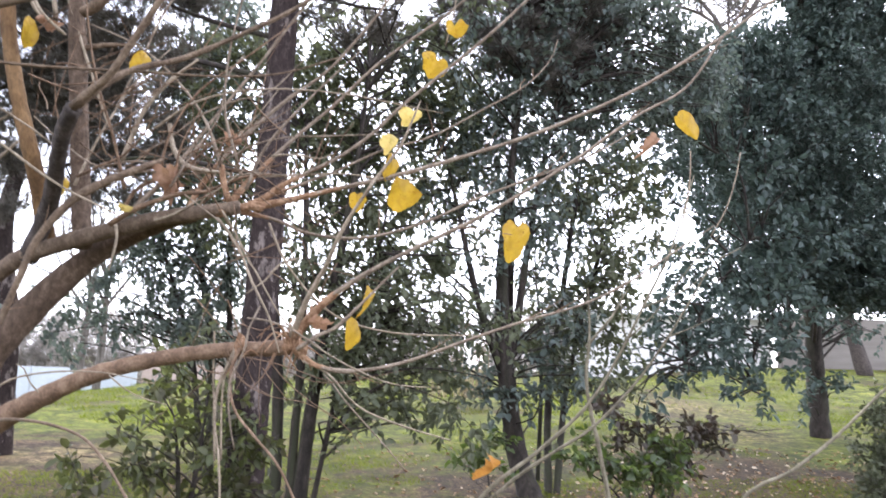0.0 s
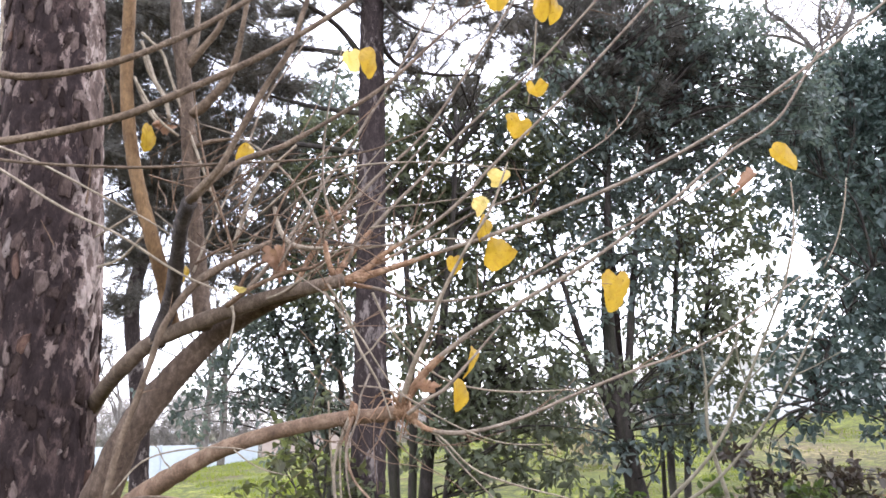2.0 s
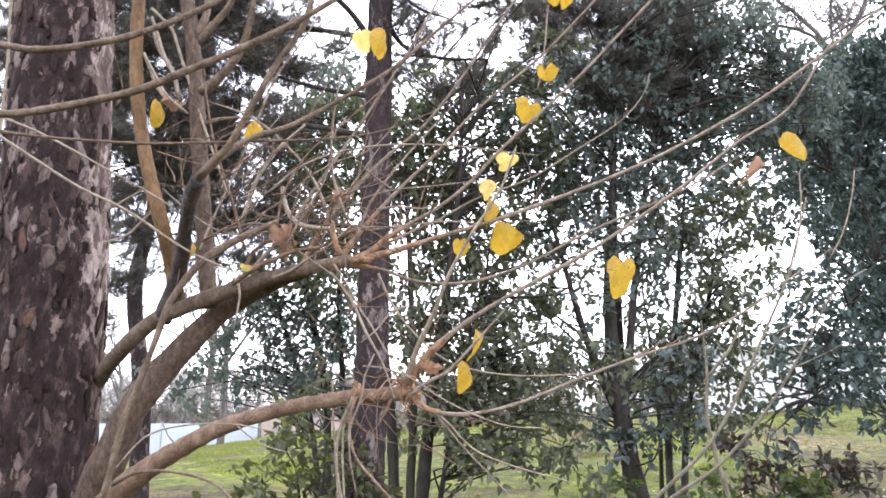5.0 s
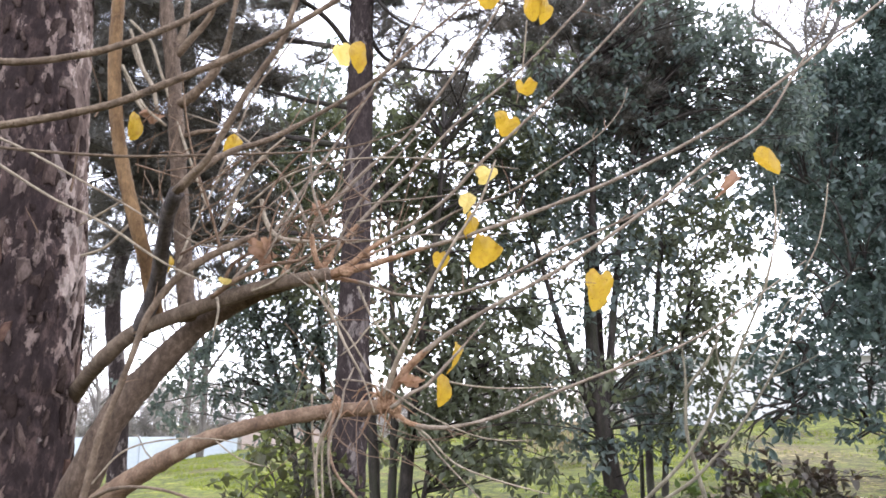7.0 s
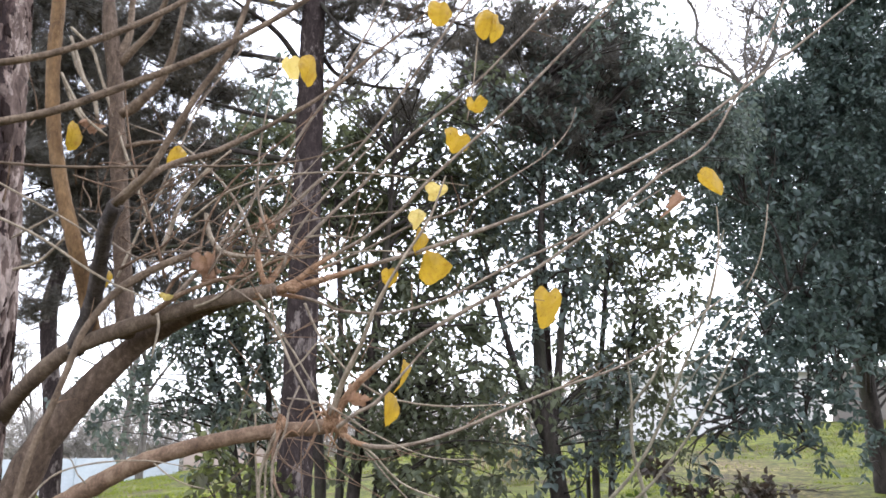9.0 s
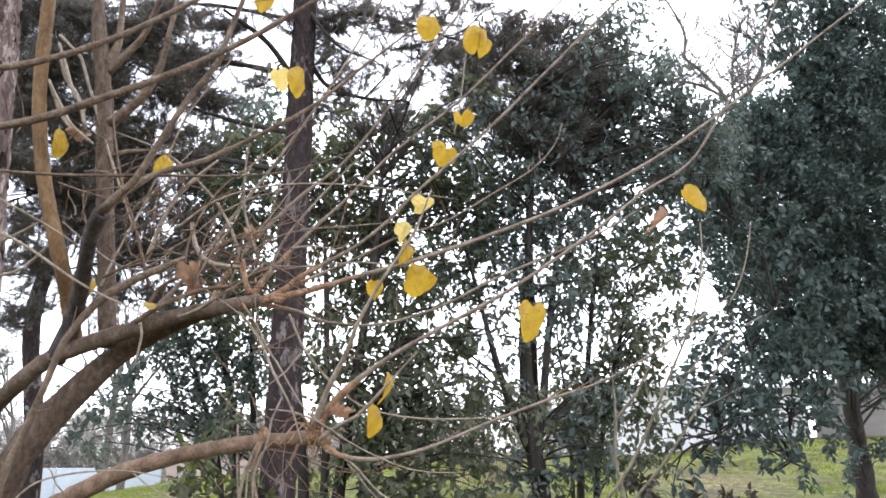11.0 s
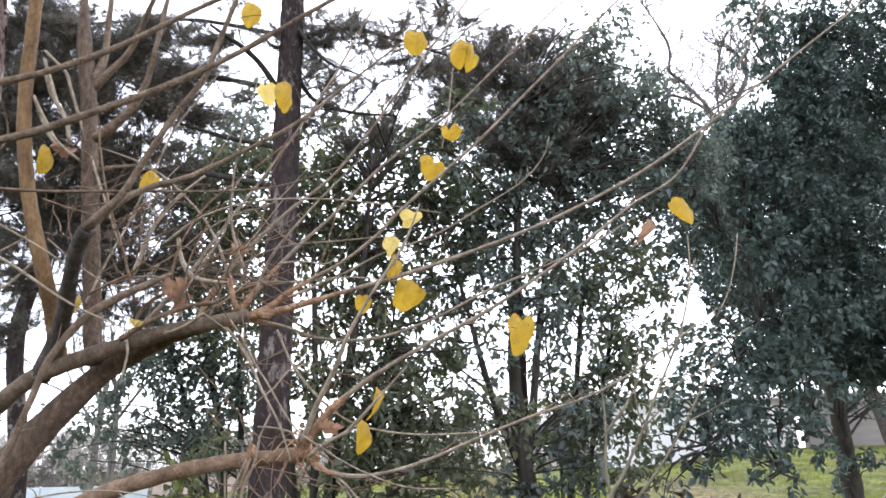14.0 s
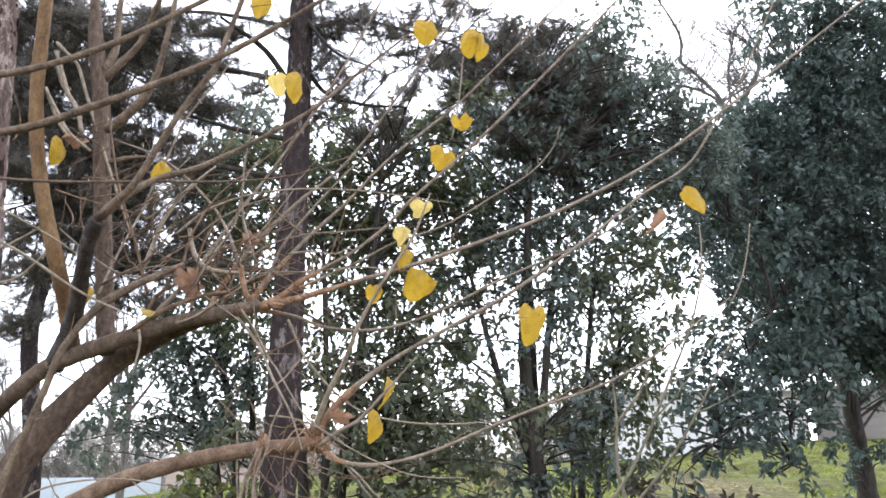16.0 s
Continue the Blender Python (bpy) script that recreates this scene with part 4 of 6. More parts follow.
evergreen("evergreen_tree", "clump of thin dark evergreen stems with dense small leaves", (-0.835, 8.20, 0.518),
          [([(-0.813, 8.20, -0.375), (-0.745, 8.20, 0.807), (-0.684, 8.20, 1.396), (-0.591, 8.20, 2.188), (-0.461, 8.20, 3.075), (-0.358, 8.20, 4.071), (-0.285, 8.20, 4.972)], [0.085, 0.08, 0.07, 0.055, 0.045, 0.03, 0.012]),
           ([(-0.895, 8.20, -0.377), (-0.879, 8.20, 0.806), (-0.858, 8.20, 1.455), (-0.875, 8.20, 2.314), (-0.912, 8.20, 3.279), (-0.985, 8.20, 4.292)], [0.05, 0.05, 0.045, 0.035, 0.03, 0.012]),
           ([(-1.044, 8.30, -0.403), (-1.075, 8.30, 0.853), (-1.121, 8.30, 1.575), (-1.207, 8.30, 2.325), (-1.285, 8.30, 3.238)], [0.07, 0.066, 0.06, 0.04, 0.015]),
           ([(-0.713, 8.20, -0.373), (-0.636, 8.20, 0.181), (-0.489, 8.20, 1.1), (-0.4, 8.20, 1.696), (-0.246, 8.20, 2.31), (-0.047, 8.20, 3.07)], [0.032, 0.03, 0.028, 0.024, 0.02, 0.01])],
          [(-0.372, 8.20, 2.186, 0.503), (0.059, 8.20, 1.938, 0.44), (-0.702, 8.40, 2.589, 0.515), (-0.181, 8.40, 2.844, 0.515), (0.264, 8.40, 2.579, 0.451), (-0.584, 8.60, 3.423, 0.593), (0.023, 8.60, 3.482, 0.527), (-0.858, 8.60, 4.131, 0.593), (-0.243, 8.80, 4.321, 0.674), (-1.024, 8.80, 4.862, 0.607), (0.264, 9.00, 4.974, 0.552)]
          + [(0.416, 8.20, 1.516, 0.377), (-0.07, 8.00, 1.46, 0.429), (-0.427, 8.00, 1.576, 0.368), (0.69, 8.00, 1.231, 0.245), (0.271, 7.8, 1.128, 0.239), (-0.24, 7.6, 1.083, 0.291), (-1.831, 9.00, 3.675, 0.552), (-2.143, 9.00, 4.354, 0.621), (-2.391, 9.00, 5.055, 0.621), (-1.952, 9.00, 5.514, 0.552), (-1.632, 9.00, 4.569, 0.483), (-2.23, 9.20, 3.28, 0.494), (-0.606, 9.00, 5.311, 0.483)],
          0.7, thick=[(-0.734, 9.00, 5.368, 0.552), (-0.144, 9.00, 5.291, 0.552), (0.443, 9.00, 4.978, 0.552), (0.873, 9.00, 4.516, 0.552), (-0.431, 9.00, 4.667, 0.552), (0.147, 9.00, 4.44, 0.552), (-1.161, 9.00, 4.974, 0.483), (-0.924, 9.00, 4.215, 0.483), (-0.21, 9.00, 3.846, 0.483), (0.499, 9.00, 3.844, 0.483), (-0.893, 9.00, 5.89, 0.414), (-0.295, 9.00, 5.772, 0.414), (0.228, 9.00, 5.654, 0.414), (-0.679, 8.80, 3.376, 0.405), (0.96, 8.80, 3.228, 0.405), (0.002, 8.80, 3.233, 0.405)]
          + [(-0.125, 8.40, 2.642, 0.386), (0.388, 8.40, 2.766, 0.386), (-0.504, 8.40, 2.393, 0.322), (0.371, 8.20, 2.122, 0.377), (-0.116, 8.00, 1.767, 0.368), (0.765, 8.40, 2.317, 0.322), (0.831, 8.00, 1.639, 0.307), (-1.041, 8.80, 3.035, 0.303), (-0.957, 8.80, 2.435, 0.27)], thick_depth=0.6, leaf=(0.115, 0.062), mat=M_OLIVE, seed=13, group="evergreen trees",
          sprays=drift([(-1.1, 4.2, 1.2, 5.9, 8.8), (-0.9, 1.2, 1.3, 3.2, 8.0), (-1.95, 1.4, -1.15, 3.2, 8.6)], 113, 0.4), spray_depth=0.55)

evergreen("evergreen_tree", "thin-stemmed evergreen with glossy leaves against the sky", (-2.174, 10.00, 0.409),
          [([(-2.092, 10.00, -0.355), (-2.18, 10.00, 1.128), (-2.248, 10.00, 1.869), (-2.413, 10.00, 2.636), (-2.617, 10.00, 3.429), (-2.778, 10.00, 4.25), (-2.905, 10.00, 5.359)], [0.06, 0.055, 0.05, 0.045, 0.035, 0.03, 0.01]),
           ([(-2.181, 10.00, -0.357), (-2.391, 10.00, 1.274), (-2.596, 10.00, 2.022), (-2.88, 10.00, 2.796), (-3.11, 10.00, 3.436)], [0.045, 0.04, 0.035, 0.025, 0.01]),
           ([(-1.841, 10.00, -0.351), (-1.955, 10.00, 1.275), (-2.023, 10.00, 2.171), (-2.094, 10.00, 3.103), (-2.104, 10.00, 4.071)], [0.05, 0.046, 0.04, 0.03, 0.01])],
          [(-4.706, 10.20, 2.195, 0.235), (-3.281, 10.00, 2.8, 0.536), (-2.721, 10.00, 2.795, 0.536), (-2.235, 10.00, 2.479, 0.46), (-3.666, 10.00, 2.489, 0.383), (-3.012, 10.00, 2.176, 0.46), (-2.456, 10.00, 2.021, 0.46), (-3.559, 10.00, 2.025, 0.345), (-2.894, 10.00, 3.113, 0.46), (-4.048, 10.20, 2.192, 0.274), (-2.602, 10.00, 3.916, 0.613), (-3.02, 10.20, 4.735, 0.625), (-2.353, 10.20, 4.978, 0.625), (-2.885, 10.20, 5.609, 0.625), (-1.932, 10.00, 2.944, 0.383)]
          , 0.75, leaf=(0.112, 0.061), thick=[(-2.459, 10.00, 6.132, 0.613), (-1.945, 10.00, 5.606, 0.613), (-2.57, 10.00, 5.345, 0.613), (-2.062, 10.00, 4.755, 0.613), (-2.666, 10.00, 4.425, 0.536), (-3.027, 10.00, 4.103, 0.46), (-2.096, 10.00, 3.94, 0.536), (-1.549, 10.00, 5.783, 0.46), (-2.322, 10.00, 6.584, 0.383), (-2.535, 10.00, 3.626, 0.46), (-3.203, 10.00, 3.474, 0.46), (-2.27, 10.00, 3.009, 0.383), (-2.02, 10.00, 2.557, 0.383), (-2.381, 10.00, 2.414, 0.307), (-1.898, 9.60, 3.096, 0.294)], thick_depth=0.65, seed=14, group="evergreen trees",
          sprays=drift([(-3.3, 1.7, -1.8, 3.4, 9.8), (-4.1, 1.2, -2.3, 1.8, 9.8), (-2.9, 5.3, -1.8, 6.4, 9.0)], 114, 0.36), spray_depth=0.6)

rt = (8.9, 14.6, ground_z(8.9, 14.6))


def deep_crown():
    """The big evergreen's far and upper crown, mostly unseen, added to shade the grass."""
    rng = np.random.default_rng(15)
    out = []
    for k in range(26):
        a, h = rng.uniform(0, 6.283), rng.uniform(4.8, 8.8)
        q = 2.6 * math.sqrt(rng.random()) * (1 - max(0, h - 6) / 5)
        out.append((10.6 + q * math.cos(a) * 1.3, 16.2 + q * math.sin(a), h, rng.uniform(0.7, 1.0)))
    return out


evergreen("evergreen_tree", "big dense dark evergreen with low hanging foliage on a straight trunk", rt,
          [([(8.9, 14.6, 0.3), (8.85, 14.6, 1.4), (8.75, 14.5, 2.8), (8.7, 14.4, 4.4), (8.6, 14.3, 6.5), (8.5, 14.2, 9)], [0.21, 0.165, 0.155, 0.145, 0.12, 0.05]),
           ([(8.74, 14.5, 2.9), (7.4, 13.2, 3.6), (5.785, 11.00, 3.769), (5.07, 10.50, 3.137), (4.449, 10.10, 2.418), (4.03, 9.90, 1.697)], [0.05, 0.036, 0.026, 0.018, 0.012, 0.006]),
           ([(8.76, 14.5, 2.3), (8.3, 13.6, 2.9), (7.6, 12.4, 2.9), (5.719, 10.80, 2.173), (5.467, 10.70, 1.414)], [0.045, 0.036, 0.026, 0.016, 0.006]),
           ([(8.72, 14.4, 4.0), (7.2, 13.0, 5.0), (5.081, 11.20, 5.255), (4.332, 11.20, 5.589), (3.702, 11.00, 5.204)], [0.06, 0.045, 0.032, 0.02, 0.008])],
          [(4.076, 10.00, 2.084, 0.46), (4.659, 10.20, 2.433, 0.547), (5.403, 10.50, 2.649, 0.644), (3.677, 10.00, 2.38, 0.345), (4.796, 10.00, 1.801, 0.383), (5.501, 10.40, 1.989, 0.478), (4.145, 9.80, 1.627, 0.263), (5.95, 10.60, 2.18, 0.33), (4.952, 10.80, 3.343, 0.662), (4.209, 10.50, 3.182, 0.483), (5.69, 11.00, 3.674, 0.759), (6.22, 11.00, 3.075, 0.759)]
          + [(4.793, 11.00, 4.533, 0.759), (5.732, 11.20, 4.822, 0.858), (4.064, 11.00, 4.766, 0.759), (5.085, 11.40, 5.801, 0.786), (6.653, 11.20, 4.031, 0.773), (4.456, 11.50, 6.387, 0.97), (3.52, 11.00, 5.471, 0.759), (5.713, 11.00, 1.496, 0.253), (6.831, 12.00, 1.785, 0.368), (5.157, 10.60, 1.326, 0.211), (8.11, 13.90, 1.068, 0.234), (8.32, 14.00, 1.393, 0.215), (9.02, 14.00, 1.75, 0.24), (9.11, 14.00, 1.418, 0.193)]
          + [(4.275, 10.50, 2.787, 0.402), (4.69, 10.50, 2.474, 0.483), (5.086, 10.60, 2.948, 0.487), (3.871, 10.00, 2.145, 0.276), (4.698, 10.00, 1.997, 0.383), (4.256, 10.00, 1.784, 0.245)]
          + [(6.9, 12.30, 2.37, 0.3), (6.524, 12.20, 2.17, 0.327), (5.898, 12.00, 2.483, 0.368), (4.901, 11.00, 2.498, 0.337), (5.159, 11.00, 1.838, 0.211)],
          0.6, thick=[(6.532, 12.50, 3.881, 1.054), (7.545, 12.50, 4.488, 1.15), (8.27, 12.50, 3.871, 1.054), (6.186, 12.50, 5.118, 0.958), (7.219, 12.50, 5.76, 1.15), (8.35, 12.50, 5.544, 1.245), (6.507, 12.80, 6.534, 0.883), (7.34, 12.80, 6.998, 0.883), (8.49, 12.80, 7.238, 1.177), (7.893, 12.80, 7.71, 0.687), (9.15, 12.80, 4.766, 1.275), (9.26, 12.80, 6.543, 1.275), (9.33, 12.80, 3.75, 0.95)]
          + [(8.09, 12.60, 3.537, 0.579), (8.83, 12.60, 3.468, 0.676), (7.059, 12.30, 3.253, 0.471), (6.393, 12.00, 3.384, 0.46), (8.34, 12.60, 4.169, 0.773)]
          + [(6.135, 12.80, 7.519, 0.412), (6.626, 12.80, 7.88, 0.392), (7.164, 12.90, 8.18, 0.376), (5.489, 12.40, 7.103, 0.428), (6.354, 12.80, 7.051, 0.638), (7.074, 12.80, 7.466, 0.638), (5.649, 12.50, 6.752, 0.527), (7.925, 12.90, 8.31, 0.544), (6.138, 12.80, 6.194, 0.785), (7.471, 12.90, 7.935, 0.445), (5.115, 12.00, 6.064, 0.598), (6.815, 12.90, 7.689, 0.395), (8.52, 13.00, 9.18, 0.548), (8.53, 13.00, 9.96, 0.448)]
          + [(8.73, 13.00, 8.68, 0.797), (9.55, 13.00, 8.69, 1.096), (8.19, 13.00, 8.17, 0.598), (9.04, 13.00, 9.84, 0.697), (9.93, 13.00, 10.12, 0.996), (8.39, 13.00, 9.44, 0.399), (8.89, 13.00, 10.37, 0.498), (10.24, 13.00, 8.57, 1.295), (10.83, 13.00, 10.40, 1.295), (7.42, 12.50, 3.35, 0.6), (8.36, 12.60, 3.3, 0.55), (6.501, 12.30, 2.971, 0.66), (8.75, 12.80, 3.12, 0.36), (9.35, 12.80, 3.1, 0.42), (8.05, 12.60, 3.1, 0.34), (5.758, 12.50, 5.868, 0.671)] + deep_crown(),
          thick_depth=1.4, leaf=(0.12, 0.064), mat=M_LEAFVEIL, seed=15, group="evergreen trees", limb_r=0.03,
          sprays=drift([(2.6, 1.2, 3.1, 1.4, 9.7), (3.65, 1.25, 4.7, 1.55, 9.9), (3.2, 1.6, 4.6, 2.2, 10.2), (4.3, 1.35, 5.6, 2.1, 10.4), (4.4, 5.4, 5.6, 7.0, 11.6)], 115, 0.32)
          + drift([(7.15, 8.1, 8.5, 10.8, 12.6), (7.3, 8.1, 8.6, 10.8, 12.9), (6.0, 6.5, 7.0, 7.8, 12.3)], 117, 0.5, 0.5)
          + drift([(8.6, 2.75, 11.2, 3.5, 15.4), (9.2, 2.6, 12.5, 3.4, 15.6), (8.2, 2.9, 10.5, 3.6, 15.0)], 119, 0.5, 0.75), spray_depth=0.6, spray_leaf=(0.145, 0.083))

# ---- low shrubs ----
evergreen("shrub", "leafy evergreen shrub at the foot of the pine", (-1.473, 6, 0.548), [([(-1.467, 6, 0.382), (-1.505, 6, 0.799), (-1.563, 6, 1.141)], [0.02, 0.016, 0.006]), ([(-1.401, 6, 0.383), (-1.35, 6, 0.885), (-1.317, 6, 1.317)], [0.02, 0.016, 0.006])],
          drift([(-2.3, 0.7, -1.5, 1.2, 6.1), (-1.7, 0.55, -1.0, 1.5, 6.0), (-1.35, 1.2, -1.0, 1.65, 6.1)], 121, 0.24, 0.22, 0.15), 0.68, leaf=(0.098, 0.06), mat=M_SHRUB, seed=21, group="shrubs", category="shrub", twig_len=0.3, limb_r=0.008)
evergreen("shrub", "bright backlit evergreen shrub above fallen leaves", (2.731, 7.8, 0.217), [([(2.73, 7.8, 0.049), (2.6, 7.8, 0.401), (2.3, 7.8, 0.66)], [0.014, 0.012, 0.006]), ([(2.79, 7.8, 0.05), (2.9, 7.8, 0.42), (3.1, 7.8, 0.7)], [0.014, 0.012, 0.006]), ([(2.7, 7.8, 0.05), (2.45, 7.75, 0.4), (2.1, 7.7, 0.62)], [0.012, 0.01, 0.005])],
          drift([(1.85, 0.6, 3.05, 0.78, 7.7), (2.0, 0.5, 3.2, 0.72, 7.65), (2.3, 0.62, 3.2, 0.84, 7.75)], 122, 0.16, 0.17, 0.12), 0.75, leaf=(0.105, 0.066), mat=M_LEAFGREEN, seed=22, group="shrubs", category="shrub", twig_len=0.26, limb_r=0.007)
# a low bough of the big evergreen, built as a shrub on added stems
evergreen("shrub", "low hanging evergreen branch with dull reddish-brown leaves, built as a shrub", (3.098, 8.10, 0.207), [([(3.1, 8.10, 0.03), (3.2, 8.10, 0.565), (2.95, 8.05, 0.98), (2.5, 8.0, 1.16)], [0.012, 0.01, 0.007, 0.004]), ([(3.14, 8.10, 0.031), (3.3, 8.10, 0.632), (3.35, 8.05, 1.0)], [0.012, 0.01, 0.005])],
          drift([(2.35, 1.06, 3.1, 1.2, 8.0), (2.6, 1.0, 3.35, 1.12, 8.0), (2.95, 0.86, 3.45, 1.02, 8.0), (3.2, 0.68, 3.7, 0.95, 8.0)], 125, 0.14, 0.16, 0.1), 0.85, leaf=(0.105, 0.068), mat=M_RUDDY, seed=25, group="shrubs", category="shrub", twig_len=0.26, limb_r=0.006)
evergreen("shrub", "evergreen shrub with glossy leaves at the edge of the clearing", (5.234, 7.5, 0.324), [([(5.274, 7.5, -0.006), (5.248, 7.5, 0.548), (5.22, 7.5, 1.114)], [0.022, 0.016, 0.006])],
          [(5.22, 7.5, 1.114, 0.23), (5.196, 7.5, 0.715, 0.23), (5.454, 7.5, 0.892, 0.345), (5.171, 7.4, 0.452, 0.284), (5.493, 7.6, 1.347, 0.233), (5.794, 7.6, 1.122, 0.349), (5.206, 7.6, 1.28, 0.151), (5.084, 7.5, 0.882, 0.149), (5.043, 7.4, 0.531, 0.17)], 1.2, leaf=(0.075, 0.042), mat=M_OLIVE, seed=23, group="shrubs", category="shrub", twig_len=0.3, limb_r=0.008)
evergreen("shrub", "small leafy sprout beside the forked trunk", (1.224, 8.40, 0.134), [([(1.289, 8.40, 0.075), (1.227, 8.40, 0.494), (1.145, 8.40, 0.735)], [0.012, 0.01, 0.004])],
          [(1.115, 8.40, 0.673, 0.18), (1.333, 8.40, 0.832, 0.129), (1.045, 8.30, 0.503, 0.14), (1.404, 8.40, 0.499, 0.129), (0.95, 8.3, 0.62, 0.12)], 0.65, leaf=(0.105, 0.066), mat=M_LEAFGREEN, seed=24, group="shrubs", category="shrub", twig_len=0.25, limb_r=0.006)

# ---- bare trees ----
bare_tree("bare_tree", "slim grey bare tree by the fence", (-10.10, 26.00, -0.142), 9, 0.12, 31, 5, (0.2, 0), group="bare trees")
bare_tree("bare_tree", "bare grey tree far beyond the grass", (-10.39, 28.50, 0.176), 9, 0.13, 32, 5, group="bare trees")
bare_tree("bare_tree", "bare grey tree far beyond the grass", (-18.31, 36.00, -0.138), 8, 0.13, 33, 5, group="bare trees")
def crooked_tree():
    rng = np.random.default_rng(34)
    base = (12.05, 20.0, ground_z(12.05, 20.0))
    root = thing("bare_tree", base, "crooked bare tree with knotted limbs rising behind the evergreens", "tree", "bare trees")
    trunk = limb("trunk", [(12.05, 20.0, 0.8), (11.95, 20, 3.6), (11.6, 20, 6.0), (9.80, 20.00, 9.13), (9.72, 20.00, 11.31)], [0.19, 0.18, 0.17, 0.16, 0.14], M_FARBARK, root, 10, 0.3, 0.05)
    pile = Pile()
    for pts, r in (([(9.72, 20.00, 11.31), (9.46, 20.00, 12.07), (8.76, 20.00, 12.92), (8.44, 20.00, 13.21), (8.52, 20.00, 14.00), (8.24, 20.00, 14.80), (7.703, 20.00, 15.81)], 0.1), ([(9.81, 20.00, 11.31), (10.80, 20.00, 12.85), (10.84, 20.00, 13.44), (10.61, 20.00, 13.93), (10.37, 20.00, 14.02)], 0.15),
                   ([(9.77, 20.00, 11.69), (8.95, 20.00, 12.25), (8.10, 20.00, 12.43), (7.42, 20.00, 12.71)], 0.08), ([(9.83, 20.00, 11.50), (9.93, 20.00, 13.03), (10.49, 20.00, 14.63), (11.70, 20.00, 15.47)], 0.06), ([(9.61, 20.00, 11.88), (10.57, 20.00, 12.46), (11.93, 20.00, 13.25), (12.80, 20.00, 14.26)], 0.06)):
        line = limb("limb", pts, [r * 0.72, r * 0.5, r * 0.28], M_FARBARK, root, 7, 0.15, 0.09)
        for k in range(30):
            i = int(rng.uniform(0.1, 1) * (len(line) - 1))
            bare_crown(pile, line[i], np.array([rng.normal(-0.1, 0.7), rng.normal(0, 0.4), 0.6]), rng.uniform(0.5, 1.15), 0.02, 3, rng, 0.6)
    pile.put("branchwork", M_FARBARK, root)


crooked_tree()
bare_tree("bare_tree", "thick leaning trunk at the far side of the grass", (19.69, 29.00, 2.035), 8, 0.27, 35, 3, (-0.9, 0), mat=M_GREYBROWN, group="bare trees")

# ---- the near tree: bare tan limbs with a few yellow leaves ----
near = thing("young_tree", (-1.35, 2.9, 0.13), "young bare tree with tan limbs and a few yellow heart-shaped leaves", "tree")
limb("trunk", [(-1.355, 2.92, 0.1), (-1.4, 2.77, 0.6), (-1.381, 2.62, 1.126), (-1.349, 2.54, 1.326), (-1.283, 2.5, 1.442), (-1.213, 2.48, 1.595), (-1.117, 2.48, 1.727), (-1.018, 2.48, 1.839), (-0.922, 2.46, 1.92), (-0.825, 2.42, 1.968), (-0.709, 2.35, 2.005), (-0.562, 2.24, 2.022)], [0.125, 0.11, 0.098, 0.086, 0.073, 0.064, 0.06, 0.053, 0.045, 0.036, 0.03, 0.018], M_BROWN, near, 16, 0.03, 0.03)
limb("limb", [(-1.325, 3.3, 0.203), (-1.711, 3.35, 0.675), (-2.003, 3.32, 1.144), (-1.916, 3.25, 1.406), (-1.712, 3.05, 1.586), (-1.478, 2.75, 1.723), (-1.261, 2.48, 1.807), (-1.119, 2.4, 1.891), (-0.965, 2.35, 1.94), (-0.816, 2.3, 1.977), (-0.654, 2.25, 2.012), (-0.516, 2.2, 2.028), (-0.425, 2.18, 2.04)], [0.05, 0.048, 0.046, 0.043, 0.04, 0.036, 0.033, 0.03, 0.028, 0.0275, 0.0265, 0.024, 0.02], M_LIMB, near, 14, 0.025, 0.04)
limb("limb", [(-1.36, 2.56, 1.1), (-1.324, 2.5, 1.222), (-1.228, 2.44, 1.32), (-1.13, 2.4, 1.392), (-1.007, 2.35, 1.461), (-0.835, 2.32, 1.544), (-0.633, 2.3, 1.6), (-0.452, 2.28, 1.629), (-0.325, 2.25, 1.638), (-0.25, 2.22, 1.646)], [0.05, 0.046, 0.041, 0.034, 0.029, 0.025, 0.0235, 0.0225, 0.022, 0.023], M_WARM, near, 14, 0.02, 0.05)
limb("limb", [(-1.1, 2.4, 1.891), (-1.012, 2.3, 2.027), (-0.913, 2.1, 2.128), (-0.862, 2, 2.187), (-0.809, 1.92, 2.226)], [0.03, 0.027, 0.023, 0.021, 0.02], M_GREYBROWN, near, 12, 0.02, 0.05)
limb("limb", [(-1.043, 2.4, 1.919), (-1.062, 2.35, 2.075), (-1.082, 2.3, 2.199), (-1.142, 2.3, 2.378), (-1.193, 2.3, 2.583), (-1.223, 2.3, 2.794), (-1.233, 2.3, 3.013), (-1.241, 2.3, 3.332), (-1.24, 2.3, 3.716)], [0.026, 0.0245, 0.0235, 0.0225, 0.0225, 0.022, 0.0215, 0.02, 0.015], M_OCHRE, near, 14, 0.025, 0.03)
limb("limb", [(-0.922, 2.35, 1.93), (-0.966, 2.4, 2.122), (-0.996, 2.4, 2.345), (-1.022, 2.4, 2.554), (-1.048, 2.4, 2.749), (-1.073, 2.4, 2.928), (-1.1, 2.4, 3.065), (-1.133, 2.4, 3.349), (-1.171, 2.4, 3.697)], [0.03, 0.029, 0.028, 0.028, 0.027, 0.028, 0.014, 0.012, 0.009], M_BROWN, near, 14, 0.025, 0.04)

# side limbs and long shoots
lines, girths = [], []


